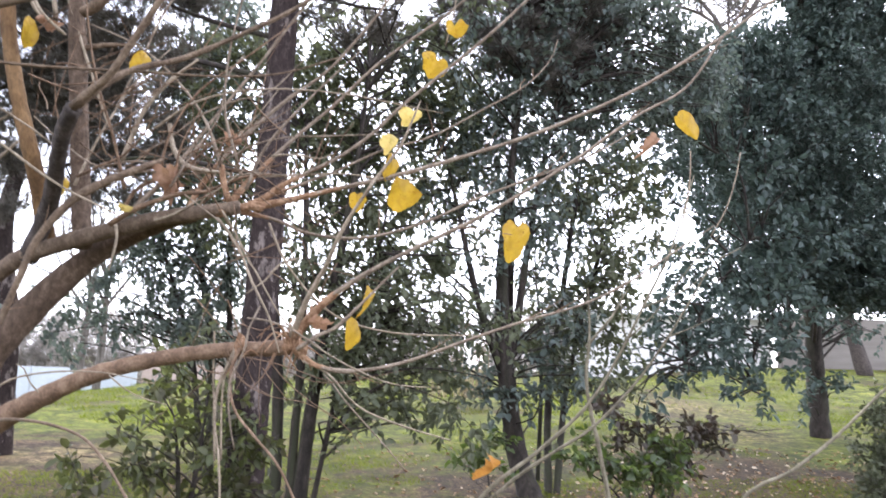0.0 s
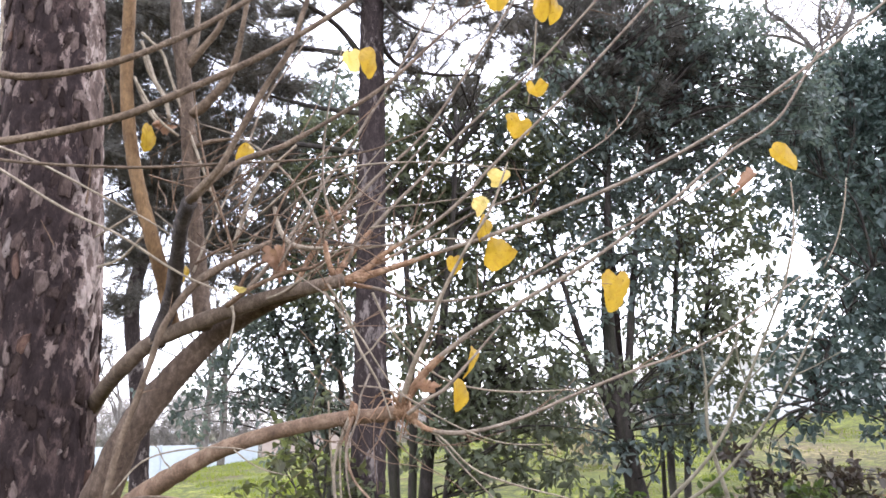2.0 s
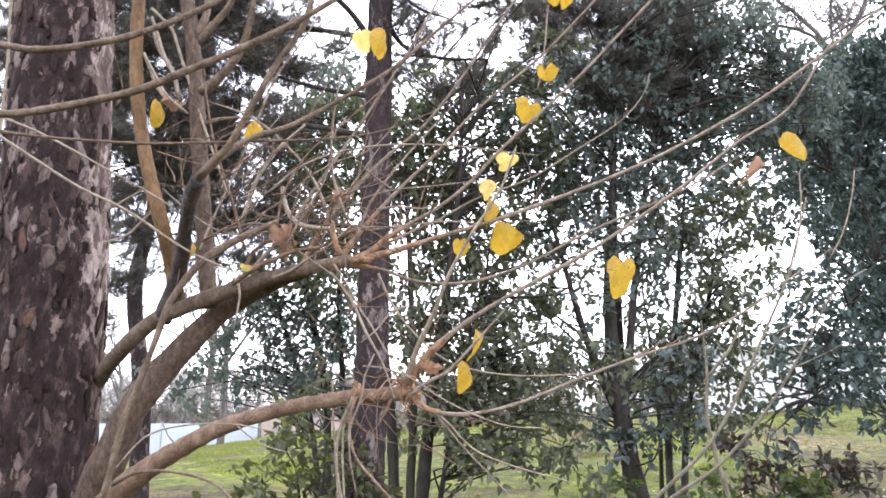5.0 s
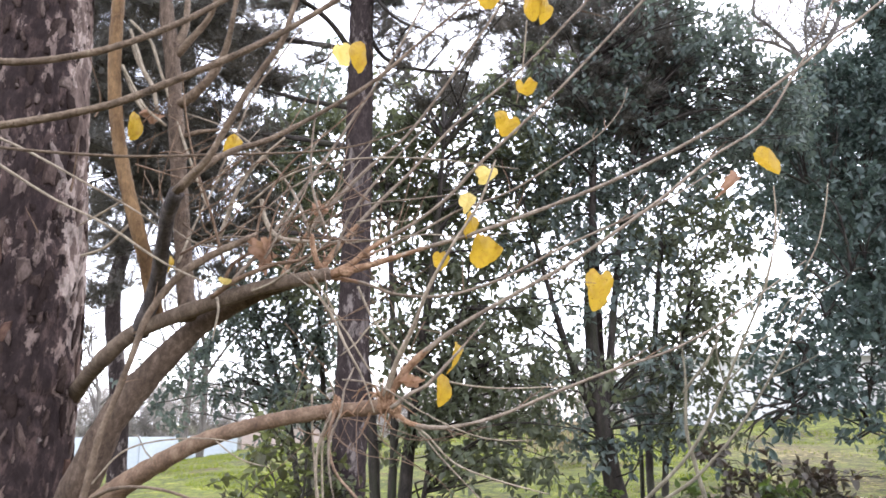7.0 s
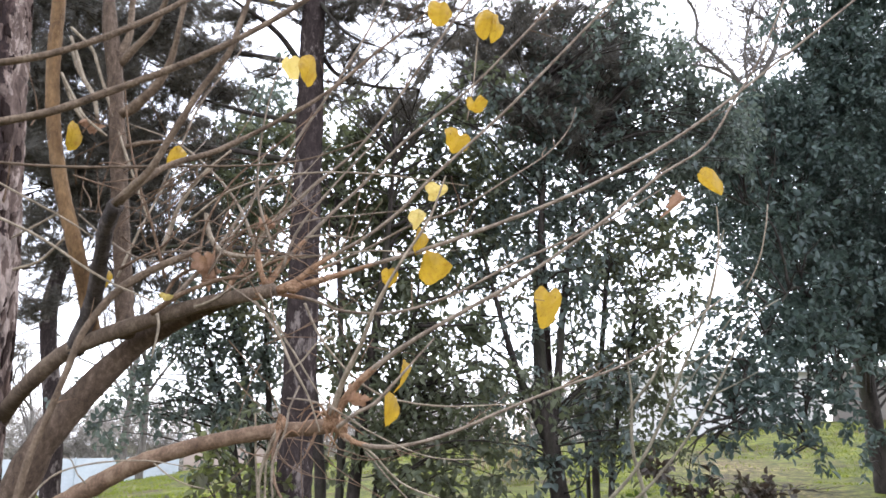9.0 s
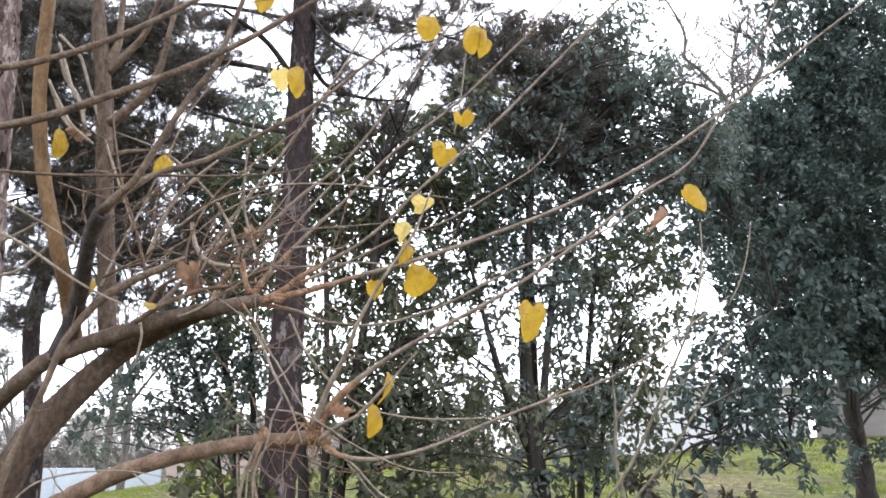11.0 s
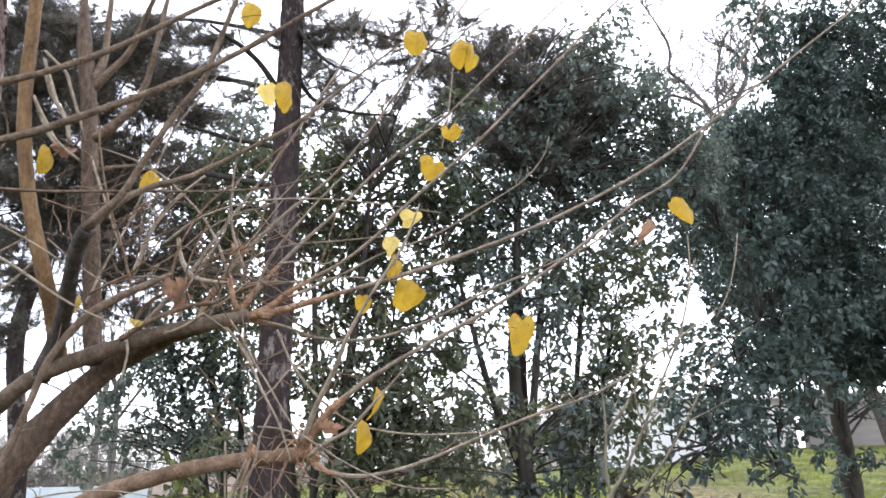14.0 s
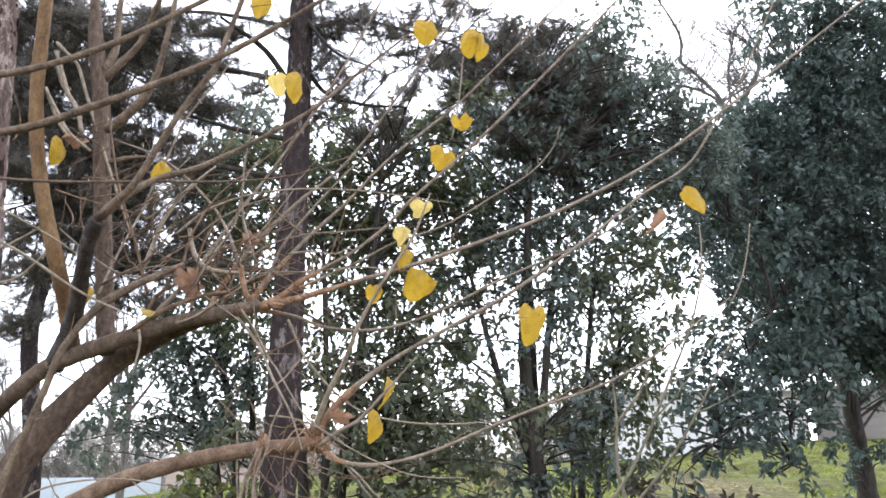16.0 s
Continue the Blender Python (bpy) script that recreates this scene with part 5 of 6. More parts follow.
def shoot(pts, radii, bark):
    """One shoot of the young tree along its line."""
    girths.append(radii[1])
    if pts[-1][2] > 2.7:  # the shoots that rise high run on for a while
        a, b = np.array(pts[-2]), np.array(pts[-1])
        ahead = unit(b - a)
        pts, radii = [*pts, tuple(b + ahead * 0.3), tuple(b + ahead * 0.6 + np.array([0, 0, 0.02]))], [*radii, radii[-1] * 0.85, radii[-1] * 0.6]
    lines.append(limb("shoot", pts, [q * (0.78 if bark is M_SHOOT else 1.0) for q in radii], bark, near, 8, 0.025, 0.07, seed=100 + len(lines)))


shoot([(-1.054, 2.4, 2.893), (-0.999, 2.38, 2.947), (-0.926, 2.36, 3.022), (-0.859, 2.3, 3.128)], [0.014, 0.01, 0.0085, 0.007], M_TAN)
shoot([(-1.033, 2.4, 2.705), (-0.978, 2.38, 2.726), (-0.899, 2.36, 2.8), (-0.85, 2.34, 2.886), (-0.813, 2.3, 3.015), (-0.783, 2.3, 3.259)], [0.02, 0.0145, 0.0095, 0.008, 0.007, 0.005], M_TAN)
shoot([(-1.064, 2.4, 2.927), (-1.036, 2.42, 3.017), (-1.044, 2.44, 3.157), (-1.053, 2.46, 3.461)], [0.016, 0.011, 0.010, 0.008], M_TAN)
shoot([(-1.576, 1.7, 2.575), (-1.316, 1.7, 2.543), (-1.171, 1.7, 2.516), (-1.015, 1.72, 2.542), (-0.894, 1.75, 2.593), (-0.747, 1.8, 2.695), (-0.576, 1.85, 2.841)], [0.0115, 0.0105, 0.0095, 0.009, 0.0085, 0.0075, 0.006], M_TAN)
shoot([(-1.543, 1.7, 2.364), (-1.289, 1.7, 2.34), (-1.137, 1.7, 2.347), (-0.925, 1.72, 2.398), (-0.786, 1.74, 2.463), (-0.607, 1.78, 2.568), (-0.434, 1.82, 2.692), (-0.251, 1.85, 2.842)], [0.012, 0.011, 0.0105, 0.010, 0.0095, 0.0085, 0.007, 0.006], M_TAN)
shoot([(-1.623, 2, 2.446), (-1.4, 2, 2.403), (-1.185, 2, 2.378), (-0.974, 2, 2.363), (-0.717, 2, 2.364), (-0.464, 2, 2.366), (-0.299, 2, 2.388), (-0.151, 2, 2.443)], [0.005, 0.005, 0.0048, 0.0045, 0.004, 0.0036, 0.003, 0.002], M_TAN)
shoot([(-1.587, 2.1, 2.471), (-1.424, 2.1, 2.367), (-1.266, 2.1, 2.27), (-1.095, 2.1, 2.185), (-0.908, 2.1, 2.065), (-0.73, 2.1, 1.983)], [0.0045, 0.0045, 0.004, 0.004, 0.0035, 0.002], M_GREYTWIG)
shoot([(-1.534, 2.1, 2.502), (-1.375, 2.1, 2.431), (-1.161, 2.1, 2.313), (-1.033, 2.15, 2.243), (-0.959, 2.2, 2.19)], [0.004, 0.004, 0.0035, 0.003, 0.002], M_GREYTWIG)
shoot([(-0.809, 1.92, 2.226), (-0.747, 1.95, 2.308), (-0.692, 2, 2.372), (-0.581, 2.05, 2.433), (-0.421, 2.1, 2.549), (-0.288, 2.15, 2.663), (-0.147, 2.2, 2.821)], [0.012, 0.009, 0.008, 0.0065, 0.006, 0.005, 0.003], M_TAN)
shoot([(-0.812, 1.92, 2.226), (-0.758, 1.9, 2.271), (-0.713, 1.88, 2.305), (-0.644, 1.86, 2.419), (-0.588, 1.85, 2.518), (-0.514, 1.85, 2.636), (-0.487, 1.85, 2.73)], [0.012, 0.0095, 0.009, 0.0085, 0.008, 0.007, 0.005], M_TAN)
shoot([(-0.516, 2.2, 2.023), (-0.341, 2.2, 2.059), (-0.149, 2.2, 2.116), (0.059, 2.2, 2.178), (0.337, 2.2, 2.279), (0.546, 2.2, 2.37), (0.793, 2.2, 2.504), (0.992, 2.2, 2.641), (1.209, 2.2, 2.809), (1.457, 2.2, 3.003)], [0.016, 0.0095, 0.0085, 0.008, 0.0072, 0.0068, 0.0062, 0.0056, 0.005, 0.004], M_SHOOT)
shoot([(-0.428, 2.2, 2.032), (-0.33, 2.25, 2.022), (-0.228, 2.3, 1.993), (-0.067, 2.3, 1.989), (0.112, 2.3, 2.043), (0.31, 2.3, 2.144), (0.525, 2.3, 2.237), (0.652, 2.3, 2.297), (0.817, 2.3, 2.398)], [0.008, 0.0065, 0.006, 0.0058, 0.0055, 0.005, 0.0045, 0.004, 0.002], M_SHOOT)
shoot([(-0.253, 2.22, 1.651), (-0.209, 2.2, 1.725), (-0.132, 2.18, 1.802), (-0.014, 2.15, 1.881), (0.136, 2.15, 1.966), (0.287, 2.15, 2.048), (0.439, 2.15, 2.148), (0.576, 2.15, 2.245), (0.75, 2.15, 2.382), (0.907, 2.15, 2.484), (1.022, 2.15, 2.648), (1.11, 2.15, 2.776), (1.186, 2.15, 2.925)], [0.016, 0.012, 0.0085, 0.0075, 0.007, 0.0065, 0.006, 0.0055, 0.005, 0.0045, 0.004, 0.0035, 0.003], M_SHOOT)
shoot([(-0.25, 2.22, 1.643), (-0.175, 2.2, 1.593), (-0.068, 2.2, 1.582), (0.08, 2.2, 1.614), (0.261, 2.2, 1.685), (0.426, 2.2, 1.746), (0.59, 2.2, 1.799), (0.74, 2.2, 1.875), (0.893, 2.2, 1.981), (1.013, 2.2, 2.064)], [0.012, 0.008, 0.0068, 0.006, 0.0055, 0.005, 0.0045, 0.004, 0.003, 0.002], M_SHOOT)
shoot([(-0.499, 2.2, 2.028), (-0.394, 2.2, 2.053), (-0.289, 2.2, 2.131), (-0.167, 2.2, 2.201), (-0.061, 2.2, 2.284), (0.028, 2.2, 2.381), (0.136, 2.2, 2.483), (0.301, 2.2, 2.641), (0.413, 2.2, 2.761), (0.516, 2.2, 2.871), (0.641, 2.2, 3.006)], [0.014, 0.0095, 0.0075, 0.007, 0.0065, 0.0062, 0.006, 0.0058, 0.0055, 0.005, 0.004], M_SHOOT)
shoot([(-0.429, 2.2, 2.044), (-0.266, 2.3, 2.149), (-0.156, 2.3, 2.199), (-0.028, 2.3, 2.268), (0.137, 2.3, 2.329), (0.304, 2.3, 2.432), (0.435, 2.3, 2.519), (0.512, 2.3, 2.609), (0.538, 2.3, 2.684)], [0.008, 0.006, 0.0055, 0.005, 0.0045, 0.004, 0.0035, 0.003, 0.002], M_SHOOT)
shoot([(-0.464, 2.2, 2.045), (-0.395, 2.25, 2.164), (-0.285, 2.3, 2.307), (-0.183, 2.3, 2.407), (-0.061, 2.3, 2.545), (0.043, 2.3, 2.638), (0.187, 2.3, 2.762), (0.353, 2.3, 2.938), (0.483, 2.3, 3.08)], [0.012, 0.0085, 0.007, 0.0065, 0.006, 0.0056, 0.0052, 0.0048, 0.004], M_SHOOT)
shoot([(-0.596, 2.25, 2.022), (-0.565, 2.26, 2.105), (-0.49, 2.3, 2.245), (-0.35, 2.35, 2.423), (-0.216, 2.35, 2.54), (-0.1, 2.35, 2.691), (-0.001, 2.35, 2.844), (0.089, 2.35, 2.98), (0.202, 2.35, 3.149)], [0.011, 0.0095, 0.0085, 0.007, 0.0062, 0.0058, 0.0053, 0.0048, 0.004], M_SHOOT)
shoot([(-0.747, 2.25, 2.032), (-0.656, 2.3, 2.172), (-0.561, 2.35, 2.359), (-0.458, 2.4, 2.547), (-0.361, 2.4, 2.702), (-0.272, 2.4, 2.849), (-0.181, 2.4, 3.022), (-0.098, 2.4, 3.199)], [0.010, 0.008, 0.007, 0.0062, 0.0058, 0.0053, 0.0048, 0.004], M_SHOOT)
shoot([(-0.681, 2.3, 2.317), (-0.672, 2.3, 2.268), (-0.643, 2.28, 2.208), (-0.587, 2.25, 2.167), (-0.466, 2.2, 2.144)], [0.007, 0.0078, 0.008, 0.007, 0.004], M_GREYTWIG)
shoot([(-0.813, 2.3, 2.19), (-0.79, 2.3, 2.271), (-0.764, 2.3, 2.352), (-0.706, 2.3, 2.442), (-0.613, 2.3, 2.533)], [0.008, 0.0075, 0.007, 0.0065, 0.004], M_GREYTWIG)
shoot([(-1.093, 2.1, 1.343), (-1.072, 2.1, 1.446), (-1.053, 2.1, 1.557), (-1.013, 2.1, 1.679), (-0.976, 2.1, 1.796), (-0.94, 2.1, 1.909), (-0.874, 2.12, 2.019), (-0.807, 2.15, 2.083), (-0.708, 2.2, 2.152), (-0.675, 2.25, 2.19)], [0.0105, 0.0102, 0.01, 0.01, 0.01, 0.0105, 0.0115, 0.0125, 0.011, 0.006], M_TAN)
shoot([(-2.507, 3.3, 4.195), (-2.469, 3.3, 3.857), (-2.43, 3.3, 3.466), (-2.417, 3.3, 3.185), (-2.424, 3.3, 2.884), (-2.459, 3.3, 2.592)], [0.014, 0.014, 0.013, 0.012, 0.010, 0.007], M_GREYTWIG)
shoot([(-1.222, 2.35, 2.841), (-1.18, 2.35, 2.742), (-1.133, 2.35, 2.669), (-1.047, 2.35, 2.607)], [0.0055, 0.006, 0.006, 0.005], M_GREYTWIG)
shoot([(-1.216, 2.38, 2.957), (-1.183, 2.38, 2.866), (-1.128, 2.38, 2.786), (-1.1, 2.38, 2.687)], [0.005, 0.006, 0.006, 0.005], M_GREYTWIG)
shoot([(-1.168, 2.3, 1.37), (-1.06, 2.22, 1.411), (-0.896, 2.1, 1.425), (-0.742, 2, 1.405), (-0.661, 1.95, 1.359), (-0.589, 1.9, 1.292), (-0.477, 1.85, 1.149)], [0.008, 0.006, 0.0045, 0.004, 0.0038, 0.0036, 0.003], M_TAN)
shoot([(-0.262, 2.22, 1.659), (-0.213, 2.15, 1.771), (-0.159, 2.1, 1.871), (-0.115, 2.05, 1.969), (-0.041, 2, 2.087), (0.032, 2, 2.2), (0.082, 2, 2.332)], [0.010, 0.008, 0.0065, 0.0055, 0.0045, 0.004, 0.002], M_GREYTWIG)
shoot([(-0.499, 2.2, 2.022), (-0.416, 2.15, 1.923), (-0.358, 2.1, 1.816), (-0.304, 2.1, 1.719), (-0.271, 2.1, 1.625)], [0.005, 0.004, 0.004, 0.003, 0.002], M_GREYTWIG)
shoot([(-0.34, 2.2, 2.002), (-0.287, 2.2, 1.894), (-0.205, 2.25, 1.796), (-0.105, 2.3, 1.73), (0.068, 2.3, 1.698), (0.291, 2.3, 1.702)], [0.004, 0.0035, 0.0032, 0.003, 0.0025, 0.0015], M_GREYTWIG)
shoot([(-0.403, 2.25, 1.643), (-0.417, 2.2, 1.561), (-0.389, 2.15, 1.468), (-0.316, 2.1, 1.396), (-0.239, 2.05, 1.322), (-0.138, 2, 1.146)], [0.006, 0.0042, 0.0036, 0.0034, 0.0034, 0.0034], M_WARM)
shoot([(-0.411, 2.25, 1.643), (-0.457, 2.25, 1.527), (-0.461, 2.25, 1.429), (-0.438, 2.25, 1.301), (-0.415, 2.25, 1.054)], [0.007, 0.0045, 0.0036, 0.0035, 0.003], M_GREYTWIG)
shoot([(-1.16, 2.3, 1.421), (-1.08, 2.3, 1.51), (-0.965, 2.28, 1.545), (-0.793, 2.25, 1.553), (-0.625, 2.22, 1.527)], [0.003, 0.0028, 0.0025, 0.002, 0.001], M_GREYTWIG)
shoot([(-0.971, 2.33, 1.471), (-1.004, 2.3, 1.515), (-1.016, 2.28, 1.555), (-1.03, 2.26, 1.567)], [0.0028, 0.0024, 0.002, 0.001], M_GREYTWIG)
shoot([(-0.792, 2.3, 1.55), (-0.73, 2.28, 1.508), (-0.67, 2.26, 1.484), (-0.594, 2.24, 1.469)], [0.0028, 0.0024, 0.002, 0.001], M_GREYTWIG)
shoot([(0.207, 2.25, 2.915), (0.194, 2.25, 2.793), (0.182, 2.25, 2.703), (0.164, 2.25, 2.615)], [0.0025, 0.0025, 0.0022, 0.002], M_GREYTWIG)
shoot([(0.984, 2.3, 2.331), (0.98, 2.3, 2.23), (0.957, 2.3, 2.104), (0.925, 2.3, 1.999)], [0.0022, 0.0028, 0.0028, 0.002], M_GREYTWIG)
shoot([(1.255, 2.5, 2.4), (1.234, 2.5, 2.301), (1.194, 2.5, 2.184), (1.138, 2.5, 2.089)], [0.002, 0.0026, 0.0026, 0.002], M_GREYTWIG)
shoot([(-1.02, 2.4, 2.584), (-0.983, 2.4, 2.591), (-0.947, 2.4, 2.601), (-0.875, 2.4, 2.607)], [0.012, 0.009, 0.008, 0.005], M_TAN)
shoot([(-1.211, 2.36, 2.986), (-1.182, 2.36, 2.911), (-1.149, 2.36, 2.821), (-1.109, 2.36, 2.757), (-1.084, 2.36, 2.663)], [0.006, 0.0075, 0.008, 0.008, 0.006], M_GREYTWIG)
shoot([(-1.196, 2.3, 2.813), (-1.143, 2.3, 2.719), (-1.101, 2.3, 2.652), (-1.024, 2.3, 2.585)], [0.004, 0.0055, 0.0055, 0.004], M_GREYTWIG)
shoot([(-1.224, 2.38, 3.034), (-1.18, 2.38, 2.989), (-1.14, 2.38, 2.945), (-1.106, 2.38, 2.856)], [0.0045, 0.006, 0.006, 0.005], M_GREYTWIG)
shoot([(-0.628, 2.5, 3.055), (-0.703, 2.5, 2.93), (-0.776, 2.5, 2.819), (-0.815, 2.5, 2.73), (-0.843, 2.5, 2.642), (-0.893, 2.5, 2.505), (-0.939, 2.5, 2.373)], [0.003, 0.004, 0.0045, 0.005, 0.005, 0.005, 0.004], M_SHOOT)
shoot([(-0.81, 2.25, 1.984), (-0.722, 2.22, 2.033), (-0.607, 2.2, 2.074), (-0.527, 2.2, 2.087), (-0.431, 2.2, 2.134), (-0.342, 2.2, 2.15)], [0.009, 0.008, 0.007, 0.006, 0.005, 0.003], M_WARM)
shoot([(-0.484, 2.18, 2.164), (-0.48, 2.18, 2.13), (-0.47, 2.18, 2.094), (-0.456, 2.18, 2.057)], [0.0075, 0.009, 0.009, 0.01], M_ORANGE)
shoot([(-0.568, 2.12, 2.058), (-0.515, 2.12, 2.021), (-0.459, 2.12, 1.98), (-0.416, 2.12, 1.932), (-0.381, 2.12, 1.89), (-0.335, 2.12, 1.815), (-0.275, 2.12, 1.727)], [0.0026, 0.0026, 0.0025, 0.0024, 0.0022, 0.002, 0.0015], M_SHOOT)
shoot([(-0.46, 2.12, 2.017), (-0.414, 2.12, 1.949), (-0.376, 2.12, 1.876), (-0.355, 2.12, 1.851), (-0.31, 2.12, 1.777), (-0.258, 2.12, 1.706), (-0.164, 2.12, 1.641), (-0.058, 2.12, 1.586), (0.047, 2.12, 1.551), (0.172, 2.12, 1.545)], [0.0024, 0.0024, 0.0024, 0.0023, 0.0022, 0.0022, 0.002, 0.002, 0.0016, 0.0012], M_GREYTWIG)
shoot([(-0.776, 2.2, 1.975), (-0.769, 2.2, 1.948), (-0.769, 2.2, 1.92), (-0.781, 2.2, 1.842)], [0.005, 0.004, 0.0035, 0.002], M_GREYTWIG)
shoot([(-0.155, 2.2, 1.571), (-0.126, 2.2, 1.542), (-0.098, 2.2, 1.507), (-0.037, 2.2, 1.443), (0.017, 2.2, 1.389), (0.088, 2.2, 1.313)], [0.003, 0.003, 0.0028, 0.0028, 0.0025, 0.002], M_SHOOT)
shoot([(-0.217, 2.2, 1.606), (-0.141, 2.2, 1.571), (-0.054, 2.2, 1.485), (0.061, 2.2, 1.437), (0.216, 2.2, 1.396)], [0.0032, 0.0032, 0.003, 0.0026, 0.002], M_GREYTWIG)
shoot([(-0.334, 2.12, 1.753), (-0.361, 2.12, 1.689), (-0.366, 2.12, 1.641), (-0.383, 2.12, 1.591), (-0.4, 2.12, 1.544), (-0.4, 2.12, 1.485), (-0.391, 2.12, 1.427), (-0.375, 2.12, 1.363)], [0.0032, 0.0036, 0.0045, 0.004, 0.005, 0.0034, 0.0028, 0.0025], M_SHOOT)
shoot([(-0.364, 2.1, 1.717), (-0.304, 2.1, 1.711), (-0.231, 2.1, 1.684), (-0.159, 2.1, 1.643)], [0.003, 0.003, 0.0028, 0.002], M_SHOOT)
shoot([(-0.371, 2.1, 1.784), (-0.322, 2.1, 1.824), (-0.287, 2.1, 1.868), (-0.233, 2.1, 1.889)], [0.002, 0.0025, 0.003, 0.002], M_GREYTWIG)
shoot([(-0.493, 2.3, 1.684), (-0.486, 2.3, 1.559), (-0.476, 2.3, 1.458), (-0.462, 2.3, 1.31)], [0.003, 0.0032, 0.0035, 0.0035], M_GREYTWIG)
shoot([(-0.438, 2.3, 1.648), (-0.451, 2.3, 1.576), (-0.455, 2.3, 1.475), (-0.444, 2.3, 1.31)], [0.003, 0.0032, 0.0032, 0.0035], M_GREYTWIG)
shoot([(-1.088, 2.3, 2.317), (-1.004, 2.3, 2.246), (-0.903, 2.3, 2.177), (-0.807, 2.3, 2.156), (-0.712, 2.3, 2.163), (-0.599, 2.3, 2.161), (-0.503, 2.3, 2.178)], [0.003, 0.0035, 0.004, 0.004, 0.0038, 0.0035, 0.002], M_SHOOT)
shoot([(-1.315, 2.35, 2.253), (-1.248, 2.35, 2.291), (-1.182, 2.35, 2.334), (-1.155, 2.35, 2.374)], [0.003, 0.004, 0.004, 0.003], M_GREYTWIG)
shoot([(-1.299, 2.35, 2.147), (-1.218, 2.35, 2.175), (-1.145, 2.35, 2.253)], [0.0045, 0.005, 0.0045], M_GREYTWIG)
shoot([(-0.791, 2.3, 2.042), (-0.766, 2.3, 2.098), (-0.711, 2.3, 2.135), (-0.628, 2.3, 2.171), (-0.547, 2.3, 2.265), (-0.453, 2.3, 2.301)], [0.007, 0.006, 0.0055, 0.005, 0.004, 0.002], M_WARM)
shoot([(-0.764, 2.3, 2.213), (-0.68, 2.3, 2.269), (-0.597, 2.3, 2.345), (-0.492, 2.3, 2.403), (-0.385, 2.3, 2.442), (-0.279, 2.3, 2.563)], [0.004, 0.004, 0.0038, 0.0035, 0.003, 0.002], M_SHOOT)
shoot([(-0.489, 2.2, 2.125), (-0.406, 2.2, 2.148), (-0.304, 2.2, 2.148), (-0.236, 2.2, 2.141)], [0.0035, 0.0035, 0.003, 0.002], M_SHOOT)
shoot([(-0.488, 2.25, 2.2), (-0.403, 2.25, 2.255), (-0.299, 2.25, 2.283), (-0.193, 2.25, 2.292), (-0.032, 2.25, 2.308)], [0.004, 0.0038, 0.0034, 0.003, 0.002], M_SHOOT)
shoot([(-0.349, 2.2, 2.205), (-0.281, 2.2, 2.214), (-0.204, 2.2, 2.205), (-0.169, 2.2, 2.223)], [0.003, 0.003, 0.0025, 0.0018], M_GREYTWIG)
shoot([(-0.227, 2.12, 1.636), (-0.166, 2.12, 1.68), (-0.12, 2.12, 1.703), (-0.026, 2.12, 1.803), (0.046, 2.12, 1.882)], [0.008, 0.007, 0.006, 0.0045, 0.003], M_SHOOT)

# thick orange-tan bases where the long shoots leave the limbs
for i, cut, r in ((10, 0.16, 0.0145), (14, 0.15, 0.013), (15, 0.2, 0.009), (16, 0.13, 0.0115), (17, 0.12, 0.0105), (11, 0.1, 0.0085), (12, 0.1, 0.0145), (13, 0.12, 0.0115), (26, 0.2, 0.0095)):
    part_line = lines[i][:max(4, int(cut * len(lines[i])))]
    pick = [tuple(part_line[k]) for k in np.linspace(0, len(part_line) - 1, 5).astype(int)]
    thin = girths[i] * 0.78
    limb("shoot_base", pick, [r, r * 0.86, (r + thin) / 2, thin * 1.12, thin * 0.8], M_ORANGE, near, 10, 0.02, 0.06, seed=200 + i)


